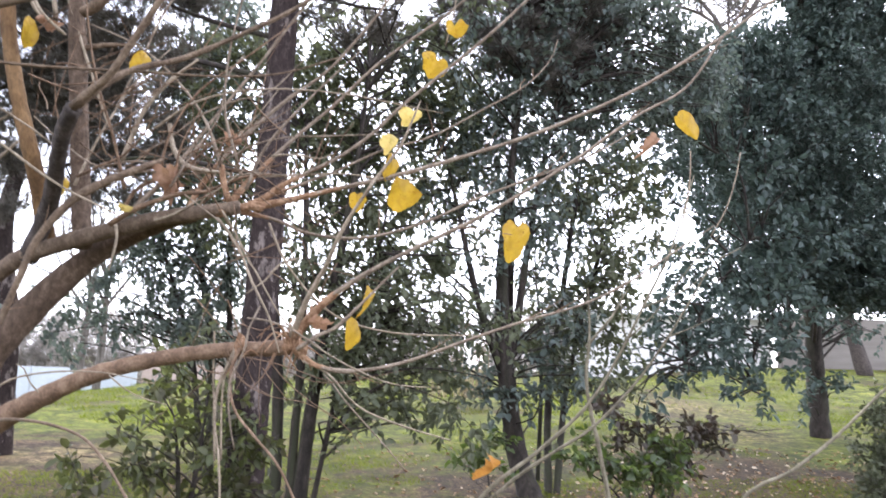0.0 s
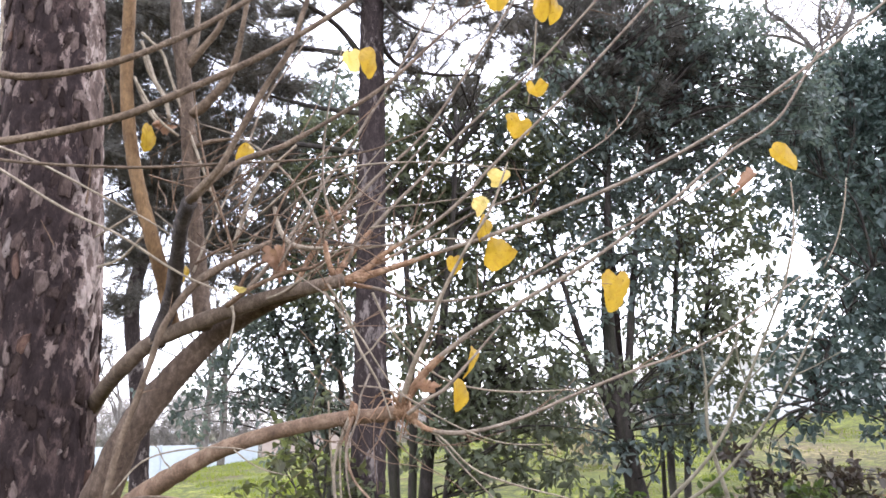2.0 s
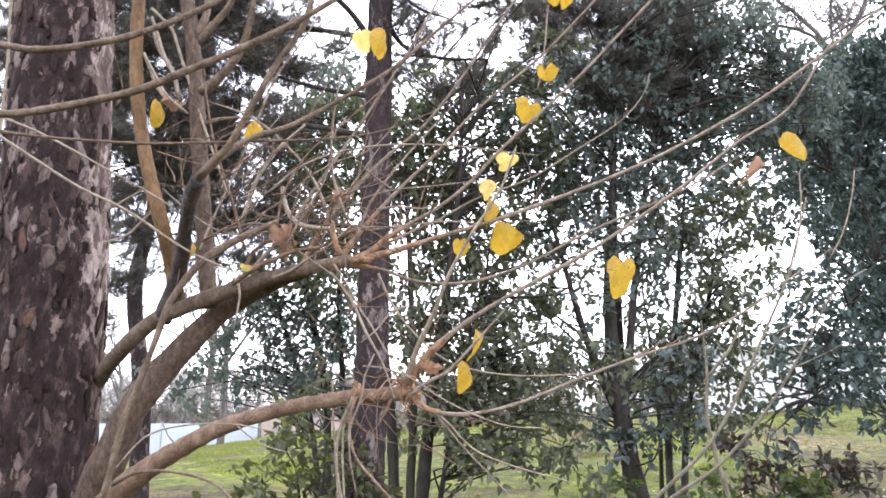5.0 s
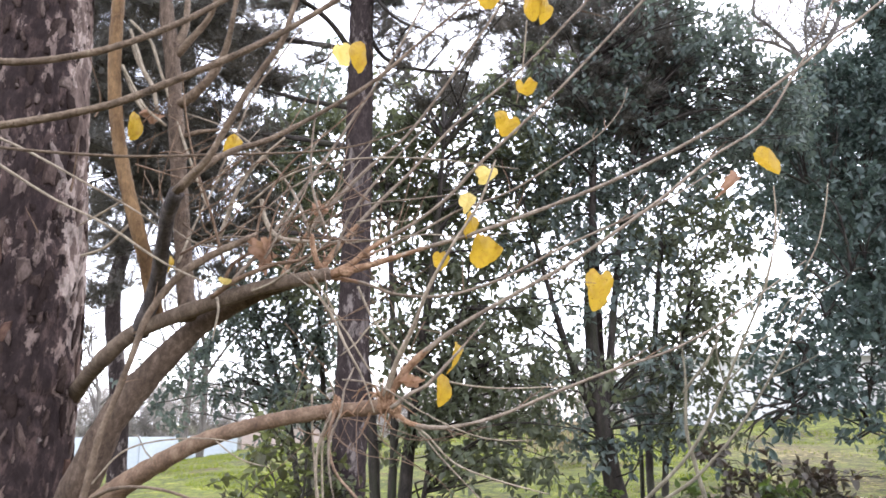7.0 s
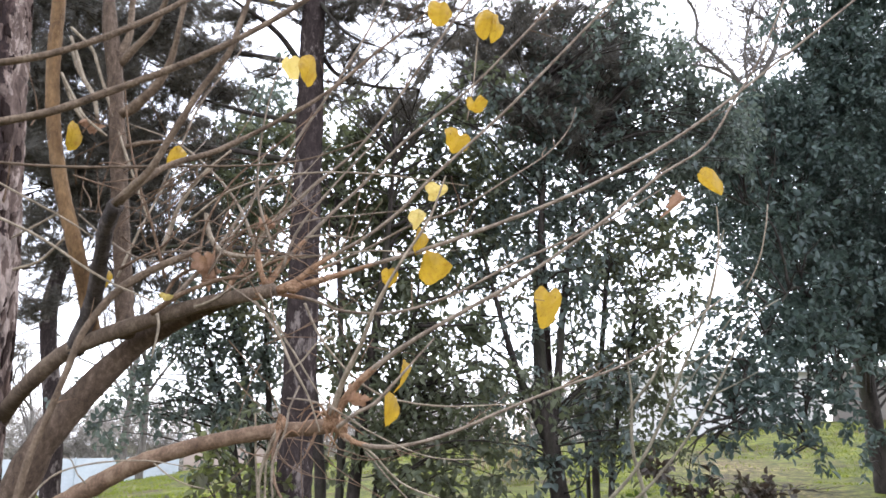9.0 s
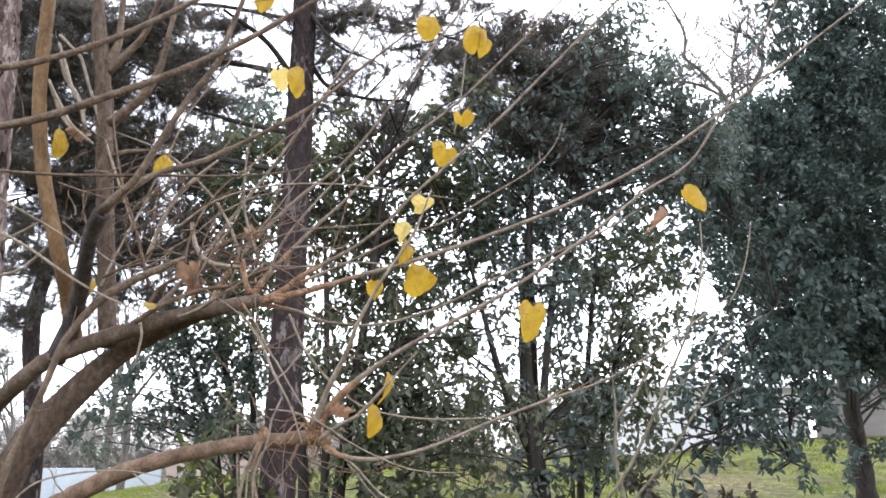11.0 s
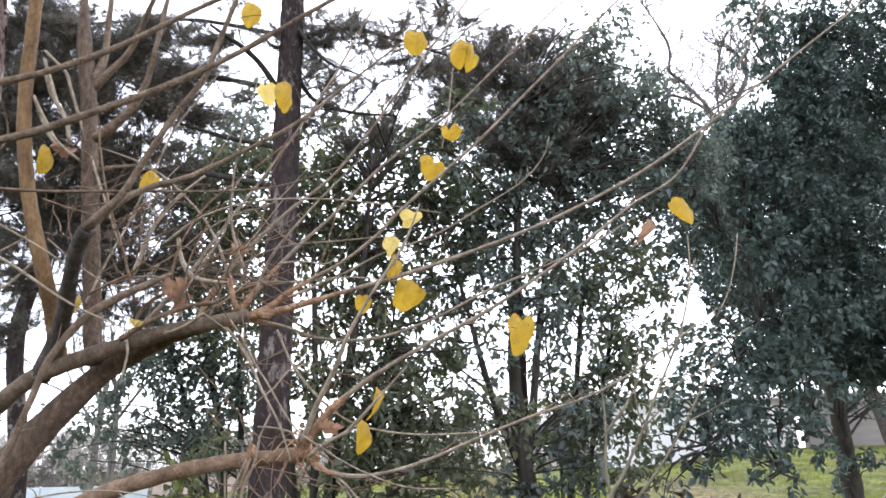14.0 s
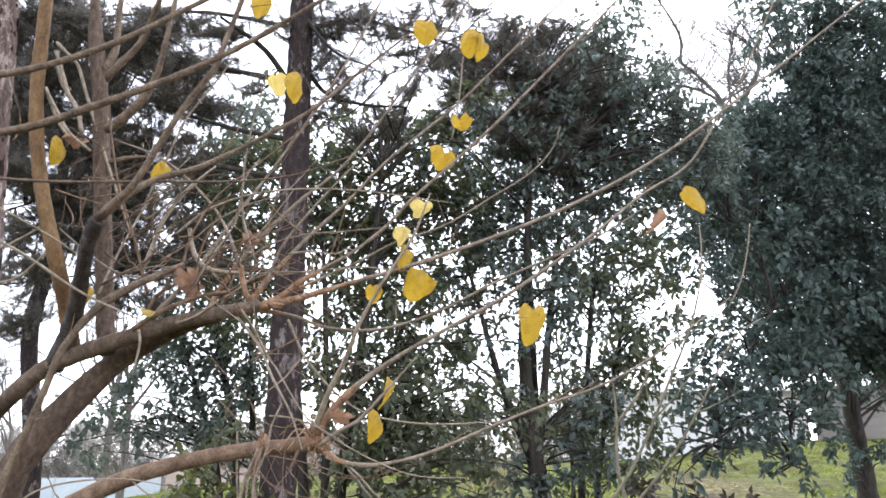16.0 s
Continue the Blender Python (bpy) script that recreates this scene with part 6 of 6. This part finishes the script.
def side_twigs():
    """Fine crooked twigs off the shoots, a snarl of them where the limbs fork, and cut brooms at the knots."""
    rng = np.random.default_rng(77)
    fine, broom = Pile(), Pile()

    def wiry(p, w, ln, r):
        """One thin twig that bends and kinks along its way."""
        side = unit(np.cross(w, rng.standard_normal(3)))
        bend, kink = rng.normal(0, 0.16), rng.normal(0, 0.05)
        pts = [p + w * ln * f + side * ln * (bend * f * f + kink * math.sin(5 * f)) for f in (0, 0.25, 0.5, 0.75, 1.0)]
        fine.add_tube(pts, [r, r * 0.9, r * 0.75, r * 0.6, r * 0.4], 4, 0.03, 0.1, int(rng.integers(1e6)))

    for c, r, k in (((-0.661, 2.25, 2.16), 0.24, 34), ((-0.441, 2.25, 2.155), 0.2, 20), ((-0.817, 2.2, 2.28), 0.22, 26), ((-1.06, 2.3, 2.476), 0.2, 10)):
        for j in range(k):
            p = np.array(c) + rng.normal(0, r * 0.6, 3) * [1, 0.7, 0.6]
            w = unit(np.array([rng.normal(0.3, 0.7), rng.normal(0, 0.4), rng.normal(0.25, 0.5)]))
            ln = rng.uniform(0.08, 0.32)
            wiry(p, w, ln, rng.uniform(0.0016, 0.003))
    for line in lines[8:22]:
        for j in range(5):
            i = int(rng.uniform(0.1, 0.9) * len(line))
            p, t = line[i], unit(line[min(i + 2, len(line) - 1)] - line[max(i - 2, 0)])
            wiry(p, unit(t + rng.normal(0, 0.5, 3)), rng.uniform(0.05, 0.22), 0.0021)
    for c, k, size in (((-0.245, 2.22, 1.656), 26, 0.11), ((-0.403, 2.25, 1.643), 2, 0.1), ((-0.465, 2.22, 2.085), 3, 0.08)):
        for j in range(k):
            p = np.array(c) + rng.normal(0, 0.018, 3)
            w = unit(np.array([rng.normal(0.15, 0.6), rng.normal(0, 0.6), rng.normal(-0.35, 0.7)]))
            q = p + w * size * rng.uniform(0.4, 1.3)
            broom.add_tube([p, (p + q) / 2 + rng.normal(0, 0.012, 3) + [0, 0, 0.01], q], [rng.uniform(0.003, 0.006), 0.0028, 0.0012], 5, 0.02, 0.1, int(rng.integers(1e6)))
    # thin wiry twigs trailing down from the limbs
    for j in range(22):
        p = np.array((-0.426, 2.2, 1.93)) + [rng.normal(0, 0.13), rng.normal(0, 0.1), rng.normal(-0.05, 0.16)]
        w = unit(np.array([rng.normal(0.35, 0.75), rng.normal(0, 0.3), rng.normal(-0.6, 0.5)]))
        wiry(p, w, rng.uniform(0.12, 0.4), 0.0017)
    for j in range(11):
        p = np.array((-0.364, 2.2, 1.606)) + [rng.normal(0, 0.07), rng.normal(0, 0.05), rng.normal(0, 0.03)]
        w = unit(np.array([rng.normal(0.5, 0.8), rng.normal(0, 0.3), rng.normal(-0.8, 0.3)]))
        wiry(p, w, rng.uniform(0.1, 0.4), 0.0017)
    # longer pale shoots that rise or arch out of the fork
    for j in range(15):
        a, b = np.array((-0.997, 2.3, 2.14)), np.array((-0.341, 2.2, 2.07))
        p = a + (b - a) * rng.random() + [0, rng.normal(0, 0.06), rng.normal(0.02, 0.06)]
        lift = rng.uniform(0.1, 2.0)
        w = np.array([math.cos(lift), rng.normal(0, 0.25), math.sin(lift)])
        ln, bend = rng.uniform(0.25, 0.7), rng.normal(-0.1, 0.5)
        pts = [p + w * ln * f + np.array([-math.sin(lift), 0, math.cos(lift)]) * bend * ln * f * f + rng.normal(0, 0.012, 3) * f for f in (0, 0.25, 0.5, 0.75, 1.0)]
        r = rng.uniform(0.0026, 0.0052)
        limb("shoot", [tuple(q) for q in pts], [r * 1.3, r, r * 0.85, r * 0.7, r * 0.4], (M_SHOOT, M_GREYTWIG, M_WARM)[j % 3], near, 6, 0.03, 0.09, seed=800 + j)
    fine.put("twig_snarl", M_WARM, near)
    broom.put("twig_broom", M_ORANGE, near)


side_twigs()


def knot(at, size, seed, bark=None):
    """A gnarled swelling where a limb was cut and sprouted again."""
    bm = bmesh.new()
    bmesh.ops.create_icosphere(bm, subdivisions=4, radius=1.0)
    for v in bm.verts:
        k = 1 + 0.35 * noise.noise(v.co * 1.6 + Vector((seed, 0, 0))) + 0.16 * noise.noise(v.co * 5 + Vector((0, seed, 0)))
        v.co = Vector(at) + Vector((v.co.x * size[0], v.co.y * size[1], v.co.z * size[2])) * k * 0.82
    me = bpy.data.meshes.new("knot")
    bm.to_mesh(me)
    bm.free()
    me.materials.append(bark or M_ORANGE)
    me.shade_smooth()
    part_of("knot", me, near, "gnarled swelling on a cut limb")


knot((-1.064, 2.4, 2.923), (0.031, 0.029, 0.034), 4, M_BROWN)
knot((-0.256, 2.22, 1.651), (0.034, 0.03, 0.031), 3)
knot((-0.223, 2.21, 1.639), (0.022, 0.02, 0.026), 11)
knot((-0.409, 2.25, 1.669), (0.009, 0.009, 0.015), 9)
knot((-0.378, 2.19, 2.047), (0.03, 0.02, 0.019), 12)
knot((-0.405, 2.26, 1.647), (0.022, 0.026, 0.03), 8)
knot((-0.475, 2.19, 2.031), (0.03, 0.024, 0.022), 5)
knot((-0.813, 1.93, 2.226), (0.024, 0.022, 0.022), 6, M_GREYBROWN)


def heart_leaf(at, width, height, mat, face=0.0, tilt=0.0, roll=0.0, curl=0.2, fold=0.25, seed=0, label="", heart=None, tree=None, notch=0.0, fan=0.0, half=0.0, ragged=1.0):
    """A heart-shaped leaf hanging from its stalk: at is the middle of the blade. face: turn about the upright, degrees."""
    rng = np.random.default_rng(seed)
    around, rings = 46, 9
    blend = heart if heart is not None else rng.uniform(0.06, 0.4)
    tree = tree or near
    ph = rng.uniform(0, 6.3, 4)
    verts, faces = [(0.0, 0.0, height * 0.12)], []
    for k in range(1, rings + 1):
        for i in range(around):
            t = 2 * math.pi * i / around
            hx, hz = math.sin(t) ** 3, (13 * math.cos(t) - 5 * math.cos(2 * t) - 2 * math.cos(3 * t) - math.cos(4 * t) + 2.5) / 15
            x = blend * hx + (1 - blend) * math.sin(t)
            z = blend * hz + (1 - blend) * math.cos(t)
            edge = 1 + 0.09 * math.sin(2 * t + ph[3]) + 0.06 * math.sin(3 * t + ph[0]) + ragged * (0.045 * math.sin(7 * t + ph[1]) + 0.025 * math.sin(13 * t + ph[2]) + 0.016 * math.sin(23 * t + ph[0]))
            r = k / rings
            z -= notch * math.exp(-(min(t, 2 * math.pi - t) / 0.32) ** 2)
            x *= (1 - fan * z) * (1 - half if x < 0 else 1)
            verts.append((x * edge * r * width * 0.5, 0.0, z * edge * r * height * 0.5 + (1 - r) * height * 0.12))
    for n, (x, y, z) in enumerate(verts):
        s, u = 0.5 - z / height, 2 * x / width
        y = fold * abs(x) + curl * height * (s - 0.3) ** 2 * 1.6 + 0.05 * width * math.sin(5 * s + 3 * u + seed) + (0.12 + 0.16 * ragged) * width * abs(u) ** 1.5 * math.sin(6 * s + 2.5 * u + ph[3])
        y += 0.018 * width * math.cos(26 * (s + 0.35 * abs(u))) * min(1, 3 * abs(u))  # side veins
        verts[n] = (x, y, z)
    for i in range(around):
        faces.append((0, 1 + i, 1 + (i + 1) % around))
        for k in range(rings - 1):
            a, b = 1 + k * around, 1 + (k + 1) * around
            faces.append((a + i, b + i, b + (i + 1) % around, a + (i + 1) % around))
    m = Matrix.Translation(at) @ Matrix.Rotation(radians(face), 4, "Z") @ Matrix.Rotation(radians(roll), 4, "Y") @ Matrix.Rotation(radians(tilt), 4, "X")
    blade = part_of("leaf", mesh_of("leaf", [m @ Vector(v) for v in verts], faces, mat), tree, label)
    sv, sf, _ = tube([(0, 0.0, height * 0.42), (0.004, 0.004, height * 0.75), (-0.004, 0.0, height * 1.05)], [0.0013, 0.001, 0.001], 5, 0.02, 0.0, seed)
    stalk = new("stalk", mesh_of("stalk", [m @ Vector(tuple(v)) for v in sv], sf, M_TAN))
    stalk.parent = blade
    stalk.matrix_parent_inverse = Matrix.Translation(-tree.location)


hung = []


def hang(c, w, h, mat, face, tilt, roll):
    """Hang one leaf: middle, width, height, look, turn, tilt, lean."""
    i = len(hung)
    hung.append(c)
    look_of = {"yellow_autumn_leaf": "yellow spotted heart-shaped leaf", "pale_yellow_leaf": "faded pale yellow leaf", "dry_brown_leaf": "curled dry brown leaf", "rusty_orange_leaf": "curled orange-brown leaf"}[mat.name]
    dry = mat in (M_DRYLEAF, M_RUST)
    notch, fan, half = {0: (0.42, -0.02, 0.12), 1: (0.0, 0.5, 0), 3: (0.6, -0.2, 0), 16: (0.0, 0.0, 0), 17: (0.35, 0.2, 0.2), 9: (0, -0.1, 0.75), 4: (0.3, 0, 0), 10: (0.1, 0, 0.55), 22: (0.3, 0, 0), 2: (0.35, 0, 0.1)}.get(i, ((0.05, 0.15, 0.0)[i % 3], (0.15, -0.1, 0.0, 0.1)[i % 4], (0.0, 0.3, 0.15)[(i + 1) % 3]))
    heart_leaf(c, w, h, mat, face, tilt, roll, 1.1 if dry else 0.3 + 0.09 * (i % 5), 0.9 if dry else 0.24 + 0.11 * (i % 4), 300 + i, look_of, {0: 0.1, 1: 0.0, 2: 0.3, 3: 0.4, 9: 0.2, 16: 0.05, 17: 0.1}.get(i), None, notch, fan, half, 2.6 if dry else 0.6)


hang((0.385, 2.15, 1.985), 0.094, 0.122, M_YELLOW, 10, 0, 4)
hang((0.043, 2.15, 2.1), 0.092, 0.1, M_YELLOW, -15, 15, -16)
hang((0.132, 2.2, 2.524), 0.098, 0.08, M_YELLOW, 20, 20, 15)
hang((0.187, 2.2, 2.649), 0.078, 0.064, M_YELLOW, -20, 30, 0)
hang((0.063, 2.2, 2.354), 0.072, 0.062, M_PALELEAF, 25, 20, 10)
hang((0.002, 2.2, 2.268), 0.055, 0.066, M_PALELEAF, 30, 0, 0)
hang((0.013, 2.18, 2.19), 0.06, 0.085, M_YELLOW, 40, 0, -10)
hang((-0.088, 2.18, 2.077), 0.062, 0.06, M_YELLOW, 0, 15, 0)
hang((-0.03, 2.15, 1.783), 0.05, 0.09, M_YELLOW, 68, 0, -6)
hang((-0.085, 2.15, 1.689), 0.072, 0.108, M_YELLOW, 20, 0, -4)
hang((0.925, 2.2, 2.381), 0.084, 0.1, M_YELLOW, -30, 15, -38)
hang((0.85, 2.25, 2.339), 0.04, 0.07, M_DRYLEAF, 30, 0, 10)
hang((-1.109, 2.25, 2.571), 0.055, 0.10, M_YELLOW, 35, 0, 0)
hang((-1.095, 2.3, 2.617), 0.06, 0.06, M_DRYLEAF, 10, 30, 20)
hang((-0.749, 2.2, 2.473), 0.05, 0.08, M_YELLOW, 55, 10, 12)
hang((-0.952, 2.25, 2.094), 0.035, 0.06, M_YELLOW, 55, 0, 0)
hang((-0.352, 2.2, 2.782), 0.06, 0.10, M_YELLOW, 20, 0, 0)
hang((-0.421, 2.22, 2.795), 0.075, 0.085, M_PALELEAF, -20, 20, 15)
hang((-0.63, 2.2, 2.111), 0.10, 0.125, M_DRYLEAF, 25, 10, -25)
hang((-0.182, 2.18, 1.702), 0.095, 0.075, M_DRYLEAF, 10, 30, 20)
hang((-0.476, 2.25, 2.259), 0.06, 0.05, M_DRYLEAF, 30, 30, 30)
hang((-0.757, 2.2, 2.023), 0.045, 0.03, M_PALELEAF, 20, 40, 10)
hang((0.075, 2.15, 2.96), 0.078, 0.09, M_YELLOW, 0, 10, 0)
hang((0.216, 2.15, 2.928), 0.07, 0.085, M_YELLOW, -15, 0, 10)
hang((0.263, 2.17, 2.924), 0.065, 0.09, M_YELLOW, 25, 0, -15)
hang((-0.457, 2.1, 3.019), 0.075, 0.085, M_YELLOW, 10, 0, 0)

# ---- pale saplings ----
sap = thing("sapling", (0.649, 3.6, 0.99), "leaning pale bare sapling stems", "sapling")


def sapling_stem(pts, radii, seed):
    limb("stem", pts, [q * 0.65 for q in radii], M_DULLTWIG, sap, 8, 0.05, 0.06, seed=seed)


sapling_stem([(0.1, 3.55, 0.12), (0.32, 3.6, 0.72), (0.52, 3.6, 1.02), (0.765, 3.6, 1.215), (1.003, 3.6, 1.436), (1.16, 3.6, 1.677), (1.285, 3.6, 1.924), (1.414, 3.6, 2.177), (1.475, 3.6, 2.345), (1.56, 3.6, 2.615)], [0.02, 0.019, 0.018, 0.017, 0.015, 0.013, 0.011, 0.010, 0.008, 0.004], 400)
sapling_stem([(0.3, 3.7, 0.12), (0.5, 3.68, 0.86), (0.63, 3.65, 1.05), (0.851, 3.62, 1.216), (1.029, 3.6, 1.334), (1.233, 3.6, 1.539), (1.389, 3.6, 1.748), (1.533, 3.6, 1.976), (1.65, 3.6, 2.159), (1.797, 3.6, 2.25)], [0.018, 0.016, 0.015, 0.014, 0.013, 0.012, 0.010, 0.009, 0.007, 0.004], 401)
sapling_stem([(1.2, 3.6, 1.76), (1.324, 3.6, 1.875), (1.412, 3.6, 1.981), (1.531, 3.6, 2.141), (1.707, 3.6, 2.33)], [0.007, 0.006, 0.005, 0.004, 0.003], 402)
sapling_stem([(1.291, 3.6, 1.928), (1.39, 3.6, 1.97), (1.492, 3.6, 2.017), (1.618, 3.6, 2.107)], [0.006, 0.005, 0.004, 0.003], 403)
sapling_stem([(1.199, 3.6, 1.771), (1.177, 3.6, 1.903), (1.196, 3.6, 2.064), (1.254, 3.6, 2.254)], [0.006, 0.005, 0.004, 0.003], 404)
sapling_stem([(1.37, 3.6, 2.089), (1.362, 3.6, 2.225), (1.399, 3.6, 2.391), (1.465, 3.6, 2.531)], [0.006, 0.005, 0.004, 0.003], 405)
sapling_stem([(1.41, 3.6, 1.785), (1.53, 3.6, 1.834), (1.659, 3.6, 1.899)], [0.006, 0.004, 0.003], 406)
sapling_stem([(1.26, 3.9, 0.13), (1.22, 3.9, 0.85), (1.16, 3.9, 1.186), (1.119, 3.9, 1.366), (1.086, 3.9, 1.552), (1.102, 3.9, 1.78), (1.096, 3.9, 1.973), (1.092, 3.9, 2.046)], [0.022, 0.021, 0.02, 0.019, 0.018, 0.016, 0.011, 0.006], 407)
sapling_stem([(1.086, 3.9, 1.729), (1.148, 3.9, 1.808), (1.216, 3.9, 1.885), (1.308, 3.9, 2.044)], [0.014, 0.013, 0.01, 0.004], 408)
heart_leaf((0.54, 3.5, 1.135), 0.12, 0.14, M_RUST, 35, 10, -22, 1.0, 0.9, 393, "curled orange-brown leaf", None, sap, 0.1, 0.2, 0.3, 2.2)

bramble = thing("bramble_cane", (0.95, 2.4, 0.1), "single arching pale brown cane over the bare earth", "cane")
limb("cane", [(0.9, 2.4, 0.08), (1.0, 2.4, 0.7), (1.152, 2.4, 1.182), (1.344, 2.4, 1.309), (1.462, 2.4, 1.392), (1.563, 2.4, 1.476), (1.70, 2.4, 1.60), (1.84, 2.4, 1.70)], [0.009, 0.0085, 0.0075, 0.007, 0.0065, 0.006, 0.005, 0.003], M_DULLTWIG, bramble, 8, 0.05, 0.06, seed=430)


# ---- far bare hedge and dry reeds ----
M_BRUSH = leaf_mat("grey_brown_brushwood", [(0.0, (0.27, 0.245, 0.225)), (0.6, (0.38, 0.345, 0.315)), (1.0, (0.48, 0.44, 0.40))], 0.9, (0.3, 0.27, 0.24), 0.15, None, 0.1)


def hedge(name, label, x0, x1, y, tops, seed, cover):
    """Bare brushwood: upright twigs with a haze of fine spurs, its top uneven along the row."""
    rng = np.random.default_rng(seed)
    clumps = []
    for k in range(int((x1 - x0) * 3.6)):
        x = rng.uniform(x0, x1)
        h = np.interp((x - x0) / (x1 - x0), np.linspace(0, 1, len(tops)), tops) * rng.uniform(0.75, 1.1)
        for z in np.arange(0.3, h, 0.55):
            clumps.append((x + rng.normal(0, 0.2), y + rng.normal(0, 0.8), ground_z(x, y) + z, 0.6))
    at, along, face, ln, wd, tw = spray(rng, clumps, cover, 0.24, 0.05, 9, 0.7, -0.5)
    ob = new(name, leaves_mesh(name, at, along, face, ln, wd, M_BRUSH))
    tagged(ob, label, "hedge", kind="stuff")


hedge("bare_hedge", "hazy grey bare hedge beyond the fence", -30, -5, 41, (3.1, 3.3, 3.7, 3.9, 3.0, 2.6), 51, 0.5)
hedge("bare_hedge", "grey bare thicket at the far edge of the grass", -5, 9.0, 38, (1.8, 2.2, 2.8, 3.2, 3.0), 52, 0.55)


def reeds():
    rng = np.random.default_rng(53)
    pile = Pile()
    for k in range(90):
        p = np.array((2.132, 19.00, 0.998)) + [rng.normal(0, 0.45), rng.normal(0, 0.3), -0.2]
        q = p + [rng.normal(0, 0.12), rng.normal(0, 0.1), rng.uniform(0.5, 2.0)]
        pile.add_tube([p, (p + q) / 2 + rng.normal(0, 0.05, 3), q], [0.012, 0.009, 0.005], 3, 0.4, 0.05, int(rng.integers(1e6)))
    tagged(pile.put("dry_reeds", M_STRAW, None), "clump of dry straw-coloured reeds on the grass", "reeds", kind="stuff")


reeds()


def fallen_branch():
    """A dead branch lying in the worn grass."""
    rng = np.random.default_rng(57)
    def on(x, y, up):
        return (x, y, ground_z(x, y) + up)

    root = thing("fallen_branch", on(6.7, 14.9, 0.0), "thin dead branch lying on worn straw-coloured grass", "branch")
    line = limb("branch", [on(5.9, 15.3, 0.02), on(6.3, 15.1, 0.09), on(6.8, 14.9, 0.07), on(7.3, 14.6, 0.1), on(7.7, 14.3, 0.04)], [0.016, 0.014, 0.011, 0.008, 0.004], M_GREYBROWN, root, 7, 0.1, 0.08)
    for k in range(14):
        p = line[int(rng.uniform(0.15, 0.95) * (len(line) - 1))]
        q = p + np.array([rng.uniform(0.15, 0.6), rng.normal(0, 0.3), rng.uniform(-0.02, 0.16)])
        q[2] = max(q[2], ground_z(q[0], q[1]) + 0.01)
        limb("twig", [p, (p + q) / 2 + rng.normal(0, 0.03, 3), q], [0.006, 0.005, 0.003], M_GREYBROWN, root, 5, 0.1, 0.08, seed=900 + k)


fallen_branch()


# ---- grass blades and fallen leaves ----
def grass():
    rng = np.random.default_rng(61)
    n = 190000
    y = np.where(rng.random(n) < 0.58, 6.5 + 8.5 * rng.random(n) ** 1.2, 15 + 17 * rng.random(n))
    x = (rng.random(n) - 0.45) * (y * 1.45 + 3)
    keep = np.array([noise.noise((a * 0.3, b * 0.3, 7)) + 0.5 * noise.noise((a * 1.1, b * 1.1, 3)) > 0.05 for a, b in zip(x, y)])
    for cx, cy, rx, ry, amount in WORN:
        keep &= (((x - cx) / rx) ** 2 + ((y - cy) / ry) ** 2 > 1) | (rng.random(n) < 0.3)
    x, y = x[keep], y[keep]
    z = np.array([ground_z(a, b) for a, b in zip(x, y)])
    p = np.stack([x, y, z - 0.005], 1)
    tall = np.array([1 + 1.6 * max(0, noise.noise((a * 1.3, b * 0.9, 11)) + 0.1) for a, b in zip(x, y)])  # uneven tufts
    h = (rng.uniform(0.012, 0.04, len(p)) * tall * np.where(y > 15, 1.7, 1.0))[:, None]
    lean = np.stack([rng.normal(0, 0.5, len(p)), rng.normal(0, 0.5, len(p)), np.ones(len(p))], 1) * h
    side = np.stack([rng.normal(0, 1, len(p)), rng.normal(0, 0.4, len(p)), np.zeros(len(p))], 1)
    side = unit(side) * np.where(y > 15, 0.009, 0.004)[:, None]
    v = np.stack([p - side, p + side, p + lean], 1).reshape(-1, 3)
    tagged(new("grass", needles_mesh("grass", v, M_GRASS)), "short bright green grass blades", "grass", kind="stuff")


grass()


def litter():
    rng = np.random.default_rng(62)
    n = 1700
    y = 6.8 + 6 * rng.random(n) ** 1.3
    x = rng.normal(4.0, 3.0, n) + (y - 7) * 0.35
    p = np.stack([x, y, [ground_z(a, b) + 0.015 for a, b in zip(x, y)]], 1)
    along = np.stack([rng.normal(0, 1, n), rng.normal(0, 1, n), rng.normal(0, 0.25, n)], 1)
    face = np.stack([rng.normal(0, 0.35, n), rng.normal(0, 0.35, n), np.ones(n)], 1)
    ln = rng.uniform(0.03, 0.085, n)
    tagged(new("fallen_leaves", leaves_mesh("fallen_leaves", p, along, face, ln, ln * 0.6, M_LITTER, 0.35)), "scattered dry brown and pale fallen leaves", "leaves", kind="stuff")


litter()


bark_flakes(big_pine, near_pine_pts, [0.235, 0.215, 0.2, 0.19, 0.185, 0.18, 0.175, 0.165, 0.15, 0.13], 1.0, 3.7, 300, 71)
